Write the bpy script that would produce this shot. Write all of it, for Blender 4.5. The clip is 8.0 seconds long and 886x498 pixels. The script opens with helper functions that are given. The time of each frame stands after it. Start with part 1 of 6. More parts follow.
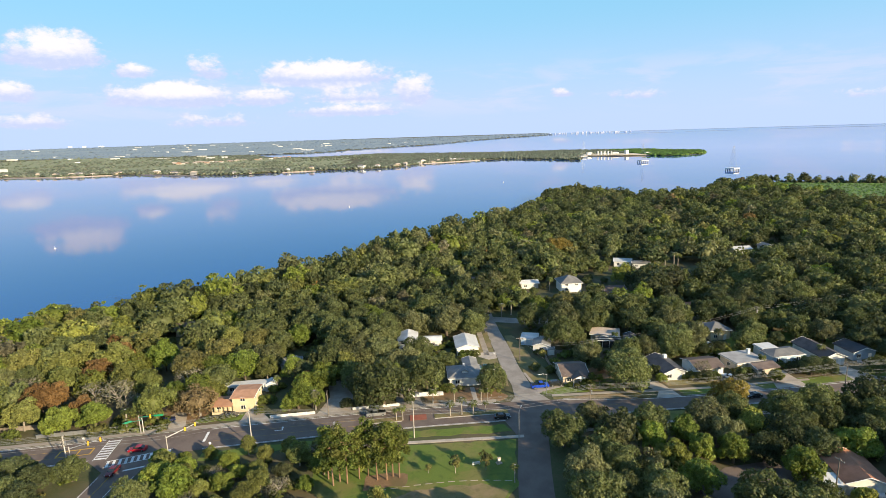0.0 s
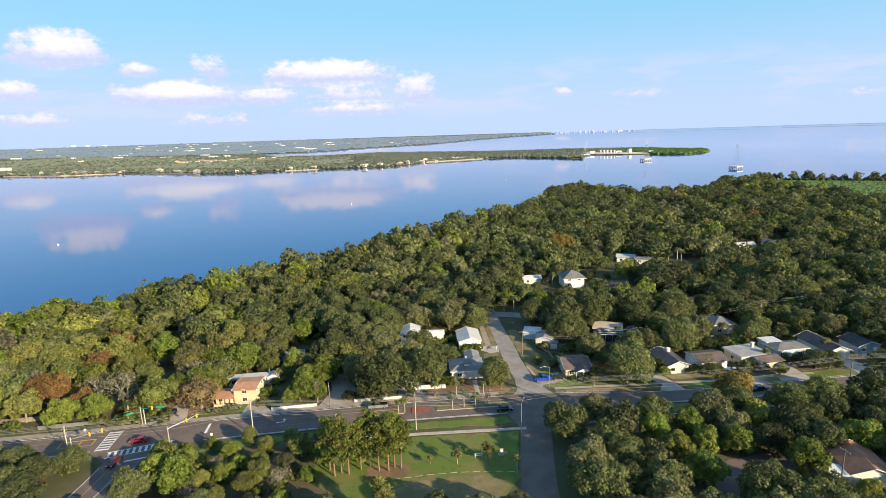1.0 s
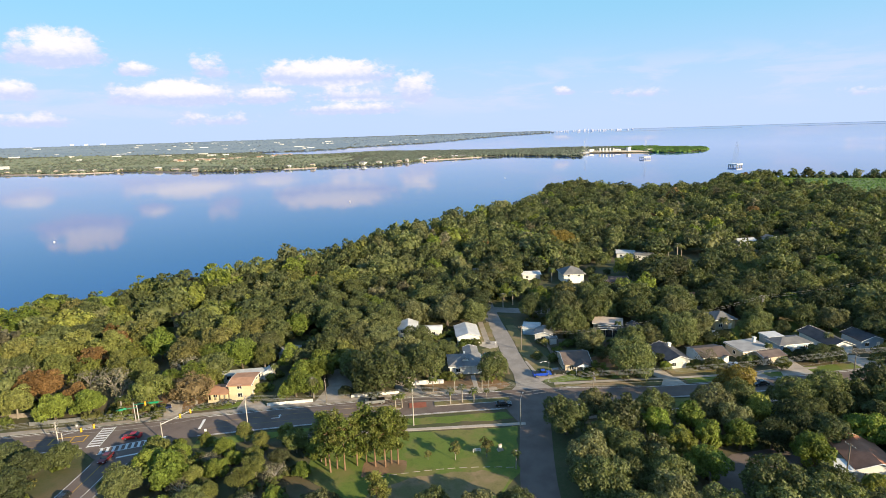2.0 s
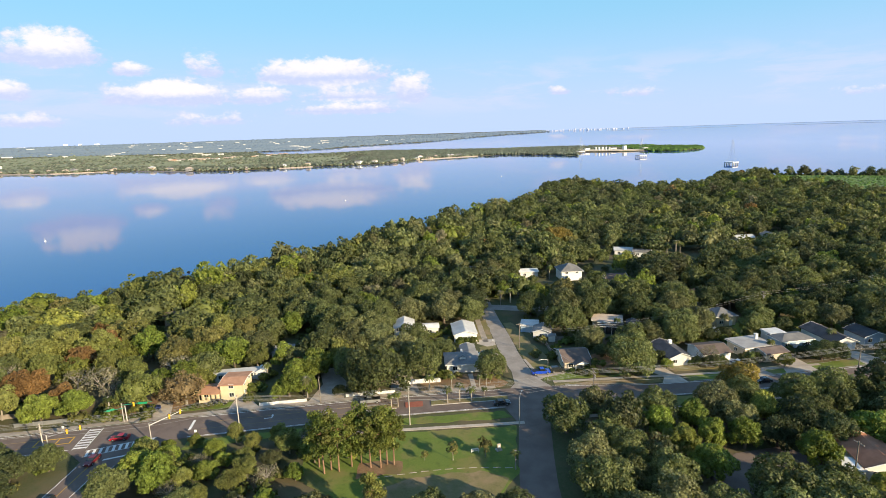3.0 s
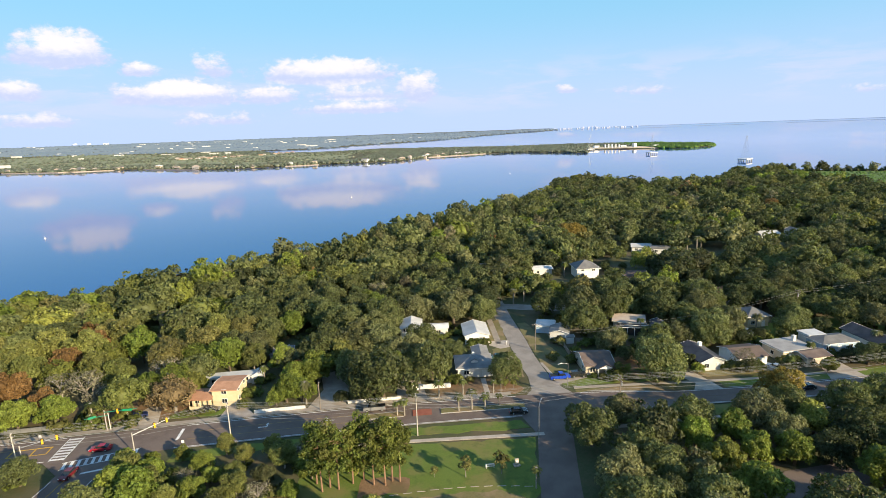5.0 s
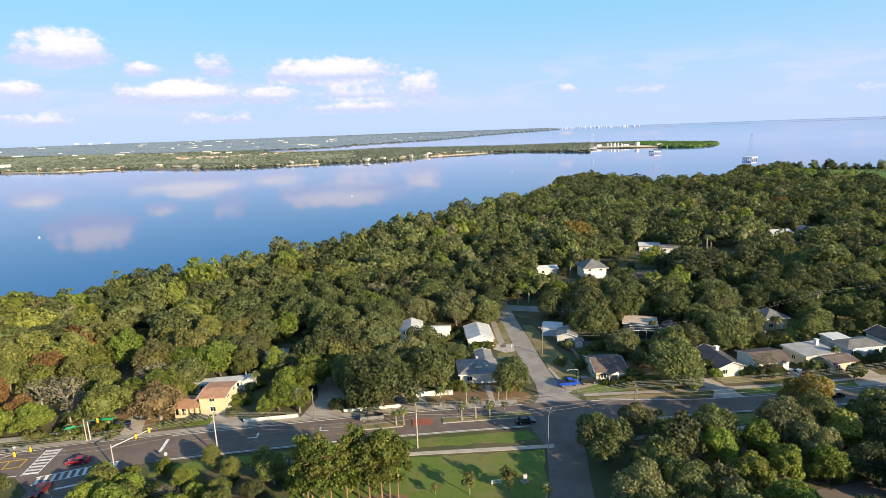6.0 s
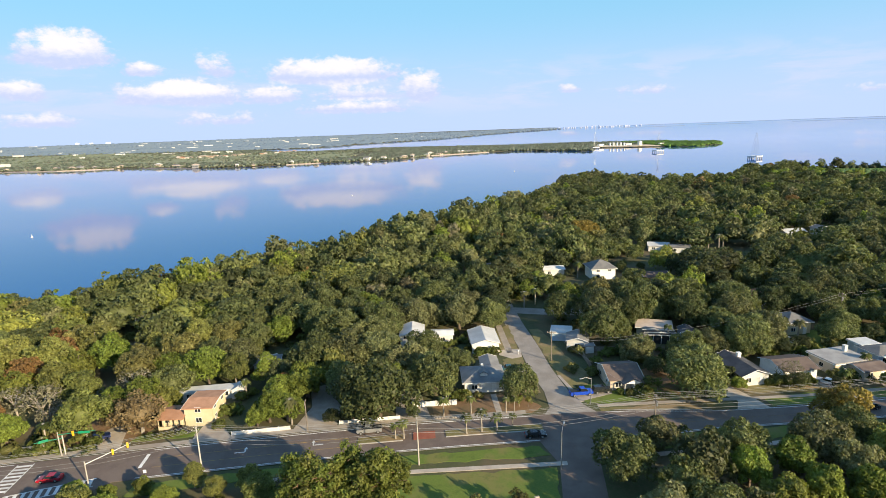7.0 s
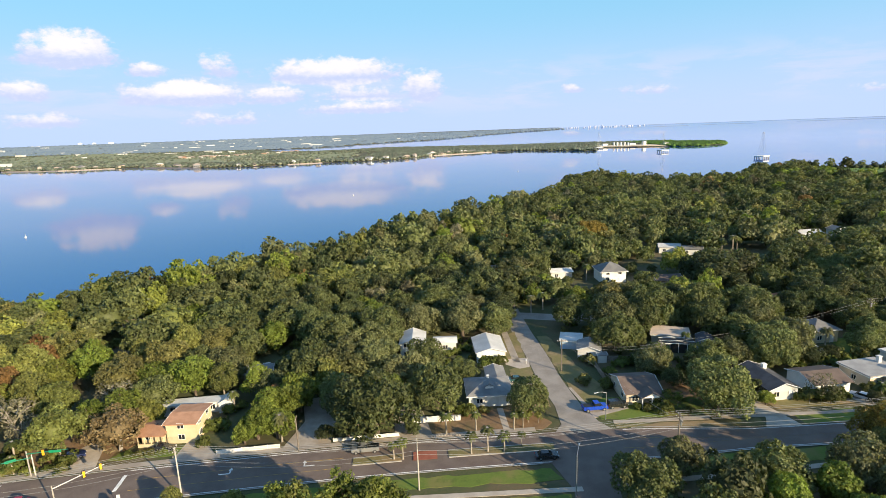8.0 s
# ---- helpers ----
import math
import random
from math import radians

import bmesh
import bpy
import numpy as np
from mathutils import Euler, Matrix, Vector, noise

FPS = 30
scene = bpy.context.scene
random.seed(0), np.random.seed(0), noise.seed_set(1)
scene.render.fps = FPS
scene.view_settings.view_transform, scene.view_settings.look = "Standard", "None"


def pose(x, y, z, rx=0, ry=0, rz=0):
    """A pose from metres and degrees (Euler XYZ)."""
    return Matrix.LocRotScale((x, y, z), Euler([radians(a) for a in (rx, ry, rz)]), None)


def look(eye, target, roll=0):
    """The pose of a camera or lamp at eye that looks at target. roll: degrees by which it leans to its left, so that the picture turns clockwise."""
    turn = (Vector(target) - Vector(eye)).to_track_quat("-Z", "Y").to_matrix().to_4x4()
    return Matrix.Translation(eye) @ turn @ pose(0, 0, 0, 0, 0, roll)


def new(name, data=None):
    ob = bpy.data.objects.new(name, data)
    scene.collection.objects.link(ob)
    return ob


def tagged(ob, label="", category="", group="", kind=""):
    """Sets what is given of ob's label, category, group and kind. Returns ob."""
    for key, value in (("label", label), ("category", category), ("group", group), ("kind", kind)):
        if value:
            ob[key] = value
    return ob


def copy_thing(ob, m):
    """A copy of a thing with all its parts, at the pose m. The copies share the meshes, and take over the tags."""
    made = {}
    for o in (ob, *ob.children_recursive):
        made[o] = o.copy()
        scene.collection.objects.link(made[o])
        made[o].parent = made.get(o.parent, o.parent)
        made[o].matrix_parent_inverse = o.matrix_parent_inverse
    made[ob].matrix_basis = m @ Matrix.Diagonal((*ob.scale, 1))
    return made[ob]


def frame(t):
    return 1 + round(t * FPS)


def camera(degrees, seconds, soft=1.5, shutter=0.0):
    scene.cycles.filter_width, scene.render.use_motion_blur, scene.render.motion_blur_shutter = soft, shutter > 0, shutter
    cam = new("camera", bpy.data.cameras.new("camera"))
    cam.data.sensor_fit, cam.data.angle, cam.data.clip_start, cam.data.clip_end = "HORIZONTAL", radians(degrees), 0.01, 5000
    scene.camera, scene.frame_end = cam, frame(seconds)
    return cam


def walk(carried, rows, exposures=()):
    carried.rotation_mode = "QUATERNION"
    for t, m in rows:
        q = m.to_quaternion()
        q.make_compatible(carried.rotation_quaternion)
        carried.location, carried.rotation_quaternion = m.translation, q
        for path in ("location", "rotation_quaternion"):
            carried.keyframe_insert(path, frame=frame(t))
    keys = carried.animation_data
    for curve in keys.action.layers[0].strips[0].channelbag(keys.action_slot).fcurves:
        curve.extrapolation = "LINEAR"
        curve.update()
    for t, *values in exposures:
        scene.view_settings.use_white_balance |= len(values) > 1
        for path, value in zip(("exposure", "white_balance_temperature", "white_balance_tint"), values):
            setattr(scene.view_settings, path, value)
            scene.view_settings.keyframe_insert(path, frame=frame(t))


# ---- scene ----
cam = camera(78.0, 8.0, 0.5)
PATH = [
    (0, (-0.258, 0.438, 79.964), (-0.267, 2.395, 79.551), -1.8),
    (0.5, (-0.192, 0.503, 78.801), (-0.207, 2.46, 78.388), -1.8),
    (1, (-0.273, 0.63, 77.658), (-0.291, 2.587, 77.243), -1.8),
    (1.5, (0.039, 1.455, 76.533), (0.019, 3.411, 76.116), -1.8),
    (3, (-0.135, 5.935, 73.539), (-0.136, 7.89, 73.119), -1.9),
    (3.5, (-0.391, 8.409, 72.609), (-0.395, 10.364, 72.188), -1.9),
    (4, (-0.851, 11.326, 71.61), (-0.861, 13.281, 71.188), -1.9),
    (4.5, (-1.044, 14.693, 70.503), (-1.064, 16.648, 70.081), -2.0),
    (6, (-1.308, 26.973, 67.284), (-1.341, 28.927, 66.861), -2.1),
    (6.5, (-1.67, 31.719, 66.155), (-1.704, 33.674, 65.732), -2.1),
    (7, (-1.958, 36.429, 65.139), (-1.995, 38.383, 64.716), -2.1),
    (7.5, (-2.174, 41.394, 64.358), (-2.217, 43.348, 63.934), -2.2),
    (8, (-2.192, 46.236, 63.662), (-2.238, 48.19, 63.24), -2.1),
]
walk(cam, [(t, look(eye, target, roll)) for t, eye, target, roll in PATH])

# ---------------------------------------------------------------- world, sun, exposure
SUN_AZ, SUN_EL = radians(133.0), radians(18.0)
scene.view_settings.exposure = 0.95


def link(nt, a, b):
    nt.links.new(a, b)


def feed(nt, socket, value):
    if isinstance(value, bpy.types.NodeSocket):
        nt.links.new(value, socket)
    else:
        socket.default_value = value


def calc(nt, op, a, b=0.0, c=0.0, clamp=False):
    n = nt.nodes.new("ShaderNodeMath")
    n.operation, n.use_clamp = op, clamp
    feed(nt, n.inputs[0], a)
    feed(nt, n.inputs[1], b)
    feed(nt, n.inputs[2], c)
    return n.outputs[0]


def blend(nt, fac, a, b, how="MIX"):
    n = nt.nodes.new("ShaderNodeMix")
    n.data_type, n.blend_type = "RGBA", how
    feed(nt, n.inputs[0], fac)
    feed(nt, n.inputs[6], a if not isinstance(a, tuple) else (*a[:3], 1))
    feed(nt, n.inputs[7], b if not isinstance(b, tuple) else (*b[:3], 1))
    return n.outputs[2]


def fbm(nt, vector, scale, detail=4.0, rough=0.55, distort=0.0):
    n = nt.nodes.new("ShaderNodeTexNoise")
    feed(nt, n.inputs["Vector"], vector)
    n.inputs["Scale"].default_value = scale
    n.inputs["Detail"].default_value = detail
    n.inputs["Roughness"].default_value = rough
    n.inputs["Distortion"].default_value = distort
    return n.outputs["Fac"]


def smooth(nt, value, lo, hi, out_lo=0.0, out_hi=1.0):
    n = nt.nodes.new("ShaderNodeMapRange")
    n.interpolation_type = "SMOOTHSTEP"
    feed(nt, n.inputs["Value"], value)
    n.inputs["From Min"].default_value, n.inputs["From Max"].default_value = lo, hi
    n.inputs["To Min"].default_value, n.inputs["To Max"].default_value = out_lo, out_hi
    return n.outputs["Result"]


def combine(nt, x, y, z):
    n = nt.nodes.new("ShaderNodeCombineXYZ")
    for s, v in zip(n.inputs, (x, y, z)):
        feed(nt, s, v)
    return n.outputs[0]


world = bpy.data.worlds.new("daylight")
scene.world = world
world.use_nodes = True
wt = world.node_tree
wt.nodes.clear()
sky = wt.nodes.new("ShaderNodeTexSky")
sky.sky_type, sky.sun_disc = "NISHITA", False
sky.sun_elevation, sky.sun_rotation = SUN_EL, SUN_AZ
sky.altitude, sky.air_density, sky.dust_density, sky.ozone_density = 0.0, 1.0, 0.6, 2.5
way = wt.nodes.new("ShaderNodeTexCoord").outputs["Generated"]
sep = wt.nodes.new("ShaderNodeSeparateXYZ")
link(wt, way, sep.inputs[0])
az = calc(wt, "MULTIPLY", calc(wt, "ARCTAN2", sep.outputs[0], sep.outputs[1]), 57.2958)
el = calc(wt, "MULTIPLY", calc(wt, "ARCSINE", sep.outputs[2]), 57.2958)
# low cumulus banks over the bay: azimuth, elevation, half width, half height, strength (degrees)
BANKS = [
    (-33.7, 7.8, 4.8, 2.2, 1.15), (-27.9, 6.3, 2.2, 1.0, 0.90), (-22.4, 6.9, 2.3, 2.3, 0.69),
    (-25.1, 4.3, 7.7, 1.6, 1.18), (-17.4, 4.1, 4.4, 1.4, 0.90), (-11.5, 6.2, 9.2, 1.9, 1.15),
    (-2.7, 4.7, 3.0, 2.6, 0.84), (-9.2, 2.7, 8.2, 1.0, 0.78), (-37.2, 4.5, 2.6, 1.4, 0.95),
    (-36.5, 2.1, 4.4, 1.0, 0.67), (12.1, 3.7, 1.5, 0.8, 0.78), (19.4, 3.2, 4.4, 0.8, 0.47),
    (-22.1, 2.0, 6.2, 1.1, 0.56), (36.9, 2.3, 3.0, 0.8, 0.56), (-9.0, 4.1, 8.3, 1.4, 0.62),
]
cloud_at = combine(wt, az, calc(wt, "MULTIPLY", el, 1.7), 0.0)
puffs = fbm(wt, cloud_at, 0.42, 7.0, 0.58, 0.25)
billow = fbm(wt, cloud_at, 1.3, 5.0, 0.6, 0.2)
cover = None
crest = None
for a0, e0, wa, we, power in BANKS:
    dx = calc(wt, "DIVIDE", calc(wt, "SUBTRACT", az, a0), wa)
    dy = calc(wt, "DIVIDE", calc(wt, "SUBTRACT", el, e0 - 0.35 * we), we * 1.3)
    fall = calc(wt, "MAXIMUM", dy, calc(wt, "MULTIPLY", dy, -2.2))
    r = calc(wt, "SQRT", calc(wt, "ADD", calc(wt, "MULTIPLY", dx, dx), calc(wt, "MULTIPLY", fall, fall)))
    body = calc(wt, "MULTIPLY", calc(wt, "SUBTRACT", 1.0, r, clamp=True), power)
    lift = calc(wt, "MULTIPLY", body, calc(wt, "ADD", calc(wt, "MULTIPLY", dy, 2.2), 0.05))
    cover = body if cover is None else calc(wt, "MAXIMUM", cover, body)
    crest = lift if crest is None else calc(wt, "MAXIMUM", crest, lift)
dense = calc(wt, "ADD", cover, calc(wt, "MULTIPLY", calc(wt, "SUBTRACT", puffs, 0.5), 1.25))
dense = calc(wt, "ADD", dense, calc(wt, "MULTIPLY", calc(wt, "SUBTRACT", billow, 0.5), 0.5))
alpha = calc(wt, "MULTIPLY", smooth(wt, dense, 0.14, 0.52), smooth(wt, cover, 0.0, 0.14))
sunlit = smooth(wt, calc(wt, "ADD", crest, calc(wt, "MULTIPLY", calc(wt, "SUBTRACT", billow, 0.5), 0.7)), -0.05, 0.6)
cloud_colour = blend(wt, sunlit, (7.2, 8.0, 11.0), (12.0, 11.3, 11.4))
# faint level wisps low over the land
wisp = fbm(wt, combine(wt, az, calc(wt, "MULTIPLY", el, 5.0), 7.0), 0.11, 5.0, 0.6, 0.3)
wisp = calc(wt, "MULTIPLY", smooth(wt, wisp, 0.46, 0.66), calc(wt, "MULTIPLY", smooth(wt, el, 1.0, 3.0), smooth(wt, el, 8.0, 4.5)))
# clear deep blue aloft, a pale milky veil towards the horizon
aloft = blend(wt, smooth(wt, el, 11.5, 30.0), (4.0, 8.9, 12.7), (2.5, 5.0, 8.8))
clear = blend(wt, 0.75, sky.outputs[0], aloft)
veil = calc(wt, "MULTIPLY", smooth(wt, el, 12.5, 0.5), 0.9)
hazed = blend(wt, veil, clear, (6.7, 8.2, 11.9))
# below the horizon the far water shows
low = smooth(wt, el, -0.2, -0.9)
hazed = blend(wt, low, hazed, (5.0, 6.9, 10.4))
hazed = blend(wt, calc(wt, "MULTIPLY", wisp, 0.42), hazed, (8.6, 8.8, 11.6))
painted = blend(wt, calc(wt, "MULTIPLY", alpha, 0.92), hazed, cloud_colour)
bg = wt.nodes.new("ShaderNodeBackground")
link(wt, painted, bg.inputs[0])
bg.inputs[1].default_value = 0.0467
link(wt, bg.outputs[0], wt.nodes.new("ShaderNodeOutputWorld").inputs[0])

sun_data = bpy.data.lights.new("sun", "SUN")
sun_data.energy, sun_data.angle, sun_data.color = 5.0, radians(0.55), (1.0, 0.81, 0.53)
sun = new("sun", sun_data)
sun.matrix_world = look((0, 0, 300), (-math.sin(SUN_AZ) * math.cos(SUN_EL), -math.cos(SUN_AZ) * math.cos(SUN_EL), 300 - math.sin(SUN_EL)))

# ---------------------------------------------------------------- materials


def bare(name):
    m = bpy.data.materials.new(name)
    m.use_nodes = True
    nt = m.node_tree
    nt.nodes.clear()
    out = nt.nodes.new("ShaderNodeOutputMaterial")
    b = nt.nodes.new("ShaderNodeBsdfPrincipled")
    link(nt, b.outputs[0], out.inputs[0])
    return m, nt, b, out


def position(nt):
    return nt.nodes.new("ShaderNodeNewGeometry").outputs["Position"]


def relief(nt, b, height, strength, distance):
    n = nt.nodes.new("ShaderNodeBump")
    n.inputs["Strength"].default_value, n.inputs["Distance"].default_value = strength, distance
    link(nt, height, n.inputs["Height"])
    link(nt, n.outputs[0], b.inputs["Normal"])


def surface(name, c1, c2, big=0.3, fine=4.0, rough=0.8, metal=0.0, bump=0.3, depth=0.02, vary=0.15, local=False):
    """A weathered surface: two scales of mottling between two colours, fine relief, some change from thing to thing."""
    m, nt, b, out = bare(name)
    at = nt.nodes.new("ShaderNodeTexCoord").outputs["Object"] if local else position(nt)
    wide, grain = fbm(nt, at, big, 5.0), fbm(nt, at, fine, 4.0, 0.65)
    tone = calc(nt, "ADD", calc(nt, "MULTIPLY", wide, 0.65), calc(nt, "MULTIPLY", grain, 0.35))
    col = blend(nt, smooth(nt, tone, 0.36, 0.64), c1, c2)
    rnd = nt.nodes.new("ShaderNodeObjectInfo").outputs["Random"]
    col = blend(nt, 1.0, col, combine(nt, *[smooth(nt, rnd, 0.0, 1.0, 1.0 - vary, 1.0 + vary)] * 3), "MULTIPLY")
    link(nt, col, b.inputs["Base Color"])
    feed(nt, b.inputs["Roughness"], smooth(nt, grain, 0.2, 0.8, max(rough - 0.1, 0.02), min(rough + 0.1, 1.0)))
    b.inputs["Metallic"].default_value = metal
    relief(nt, b, grain, bump, depth)
    return m


def paint(name, colour, rough=0.35, metal=0.0, coat=0.0):
    m, nt, b, out = bare(name)
    at = nt.nodes.new("ShaderNodeTexCoord").outputs["Object"]
    dirt = fbm(nt, at, 2.5, 5.0)
    dull = tuple(0.72 * c + 0.02 for c in colour)
    link(nt, blend(nt, smooth(nt, dirt, 0.45, 0.8), colour, dull), b.inputs["Base Color"])
    feed(nt, b.inputs["Roughness"], smooth(nt, dirt, 0.3, 0.8, rough, min(1.0, rough + 0.2)))
    b.inputs["Metallic"].default_value = metal
    b.inputs["Coat Weight"].default_value = coat
    return m


def foliage(name, c1, c2, c3, spread=0.35, gloss=0.55):
    """Leaves: a hue of its own for every tree, mottled over the crown, light passing through a little."""
    m, nt, b, out = bare(name)
    at = position(nt)
    info = nt.nodes.new("ShaderNodeObjectInfo").outputs["Random"]
    own = nt.nodes.new("ShaderNodeAttribute")
    own.attribute_name = "tint"
    key = calc(nt, "FRACT", calc(nt, "ADD", info, own.outputs["Fac"]))
    hue = blend(nt, smooth(nt, key, 0.0, 0.6), c1, c2)
    hue = blend(nt, smooth(nt, key, 0.62, 1.0), hue, c3)
    mott = calc(nt, "ADD", calc(nt, "MULTIPLY", fbm(nt, at, 0.35, 3.0), 0.5), calc(nt, "MULTIPLY", fbm(nt, at, 4.5, 4.0, 0.75), 0.5))
    value = smooth(nt, mott, 0.36, 0.64, 1.0 - spread, 1.0 + spread)
    leaf = nt.nodes.new("ShaderNodeNewGeometry").outputs["Random Per Island"]
    value = calc(nt, "MULTIPLY", value, smooth(nt, leaf, 0.0, 1.0, 0.72, 1.28))
    own_tone = calc(nt, "FRACT", calc(nt, "MULTIPLY", key, 7.31))
    value = calc(nt, "MULTIPLY", value, smooth(nt, own_tone, 0.0, 1.0, 0.76, 1.26))
    col = blend(nt, 1.0, hue, combine(nt, value, value, value), "MULTIPLY")
    link(nt, col, b.inputs["Base Color"])
    b.inputs["Roughness"].default_value = gloss
    b.inputs["Specular IOR Level"].default_value = 0.25
    tr = nt.nodes.new("ShaderNodeBsdfTranslucent")
    link(nt, blend(nt, 1.0, col, (1.1, 1.15, 0.6), "MULTIPLY"), tr.inputs[0])
    mix = nt.nodes.new("ShaderNodeMixShader")
    mix.inputs[0].default_value = 0.36
    link(nt, b.outputs[0], mix.inputs[1])
    link(nt, tr.outputs[0], mix.inputs[2])
    link(nt, mix.outputs[0], out.inputs[0])
    return m


def glass_dark(name):
    m, nt, b, out = bare(name)
    b.inputs["Base Color"].default_value = (0.02, 0.025, 0.03, 1)
    b.inputs["Roughness"].default_value = 0.06
    b.inputs["Specular IOR Level"].default_value = 0.7
    return m


def water_material():
    m, nt, b, out = bare("bay_water")
    at = position(nt)
    b.inputs["IOR"].default_value = 1.33
    deep = fbm(nt, at, 0.004, 4.0)
    link(nt, blend(nt, smooth(nt, deep, 0.35, 0.65), (0.001, 0.056, 0.250), (0.001, 0.066, 0.280)), b.inputs["Base Color"])
    wind = fbm(nt, at, 0.011, 3.0)
    feed(nt, b.inputs["Roughness"], smooth(nt, wind, 0.4, 0.7, 0.03, 0.06))
    ripple = fbm(nt, at, 0.22, 4.0, 0.6)
    relief(nt, b, ripple, 0.014, 0.5)
    return m


def ground_material():
    """Leaf litter, sandy soil and rough grass, mixed by patches."""
    m, nt, b, out = bare("ground")
    at = position(nt)
    patch, fine = fbm(nt, at, 0.06, 5.0), fbm(nt, at, 1.6, 5.0, 0.7)
    col = blend(nt, smooth(nt, patch, 0.42, 0.6), (0.058, 0.074, 0.024), (0.125, 0.094, 0.05))
    col = blend(nt, smooth(nt, fine, 0.35, 0.75), col, (0.09, 0.085, 0.04))
    link(nt, col, b.inputs["Base Color"])
    b.inputs["Roughness"].default_value = 0.95
    relief(nt, b, fine, 0.6, 0.15)
    return m


def grass_material(name, c1, c2, worn):
    m, nt, b, out = bare(name)
    at = position(nt)
    patch, fine = fbm(nt, at, 0.12, 5.0), fbm(nt, at, 3.0, 5.0, 0.7)
    col = blend(nt, smooth(nt, fine, 0.3, 0.7), c1, c2)
    col = blend(nt, smooth(nt, patch, 0.46, 0.64), col, worn)
    thin = fbm(nt, at, 0.45, 4.0, 0.65)
    col = blend(nt, calc(nt, "MULTIPLY", smooth(nt, thin, 0.5, 0.72), 0.55), col, tuple(0.62 * v for v in c1))
    link(nt, col, b.inputs["Base Color"])
    b.inputs["Roughness"].default_value = 0.9
    relief(nt, b, fine, 0.7, 0.08)
    return m


def asphalt_material(name, c1, c2):
    m, nt, b, out = bare(name)
    at = position(nt)
    patch, fine = fbm(nt, at, 0.25, 5.0), fbm(nt, at, 9.0, 3.0, 0.7)
    col = blend(nt, smooth(nt, patch, 0.35, 0.65), c1, c2)
    col = blend(nt, smooth(nt, fine, 0.5, 0.8), col, tuple(1.35 * c for c in c2))
    link(nt, col, b.inputs["Base Color"])
    b.inputs["Roughness"].default_value = 0.85
    relief(nt, b, fine, 0.3, 0.01)
    return m


M_WATER = water_material()
M_GROUND = ground_material()
M_LAWN = grass_material("lawn_grass", (0.096, 0.150, 0.018), (0.132, 0.176, 0.026), (0.172, 0.164, 0.046))
M_DRYGRASS = grass_material("dry_grass", (0.142, 0.138, 0.044), (0.204, 0.166, 0.072), (0.256, 0.186, 0.100))
M_MARSH = grass_material("marsh_grass", (0.094, 0.164, 0.031), (0.117, 0.187, 0.043), (0.070, 0.117, 0.031))
M_MULCH = grass_material("pine_straw", (0.190, 0.112, 0.056), (0.250, 0.158, 0.084), (0.150, 0.112, 0.047))
M_ASPHALT = asphalt_material("asphalt", (0.128, 0.096, 0.082), (0.164, 0.128, 0.108))
M_ASPHALT_OLD = asphalt_material("worn_asphalt", (0.235, 0.207, 0.18), (0.305, 0.272, 0.24))
M_CONCRETE = surface("concrete", (0.33, 0.282, 0.235), (0.43, 0.378, 0.32), 0.4, 5.0, 0.9)
M_KERB = surface("kerb_concrete", (0.328, 0.312, 0.287), (0.426, 0.410, 0.377), 0.6, 6.0, 0.9)
M_BRICKRED = surface("red_brick_paving", (0.295, 0.090, 0.057), (0.369, 0.131, 0.082), 0.5, 6.0, 0.85)
M_WHITELINE = surface("white_road_paint", (0.558, 0.558, 0.540), (0.702, 0.702, 0.684), 0.8, 8.0, 0.7)
M_YELLOWLINE = surface("yellow_road_paint", (0.180, 0.131, 0.066), (0.410, 0.279, 0.082), 1.2, 8.0, 0.7)
M_YELLOWBRIGHT = surface("fresh_yellow_road_paint", (0.492, 0.295, 0.033), (0.574, 0.361, 0.049), 0.8, 8.0, 0.7)
M_WHITEWALL = surface("white_stucco", (0.630, 0.621, 0.585), (0.720, 0.711, 0.684), 0.5, 6.0, 0.85)
M_CREAMWALL = surface("cream_stucco", (0.607, 0.508, 0.320), (0.672, 0.574, 0.385), 0.5, 6.0, 0.85)
M_TANWALL = surface("tan_stucco", (0.426, 0.361, 0.279), (0.492, 0.426, 0.336), 0.5, 6.0, 0.85)
M_BLUEWALL = surface("pale_blue_siding", (0.246, 0.344, 0.451), (0.295, 0.394, 0.492), 0.5, 6.0, 0.8)
M_GREYWALL = surface("grey_siding", (0.295, 0.295, 0.295), (0.369, 0.369, 0.361), 0.5, 6.0, 0.8)
M_YELLOWWALL = surface("bright_yellow_stucco", (0.656, 0.558, 0.131), (0.705, 0.615, 0.197), 0.5, 6.0, 0.8)
M_ROOF_WHITE = surface("white_roof", (0.50, 0.50, 0.49), (0.63, 0.63, 0.62), 0.3, 3.0, 0.6)
M_ROOF_GREY = surface("grey_shingle", (0.150, 0.150, 0.154), (0.220, 0.216, 0.211), 0.4, 7.0, 0.9, bump=0.6)
M_ROOF_DARK = surface("dark_shingle", (0.040, 0.040, 0.047), (0.072, 0.072, 0.079), 0.4, 7.0, 0.9, bump=0.6)
M_ROOF_BROWN = surface("brown_shingle", (0.108, 0.079, 0.068), (0.158, 0.119, 0.101), 0.4, 7.0, 0.9, bump=0.6)
M_ROOF_TERRA = surface("terracotta_shingle", (0.34, 0.175, 0.10), (0.44, 0.24, 0.145), 0.5, 6.0, 0.85, bump=0.6)
M_ROOF_RUST = surface("rusty_roof_tile", (0.28, 0.12, 0.065), (0.37, 0.165, 0.095), 0.5, 6.0, 0.85, bump=0.6)
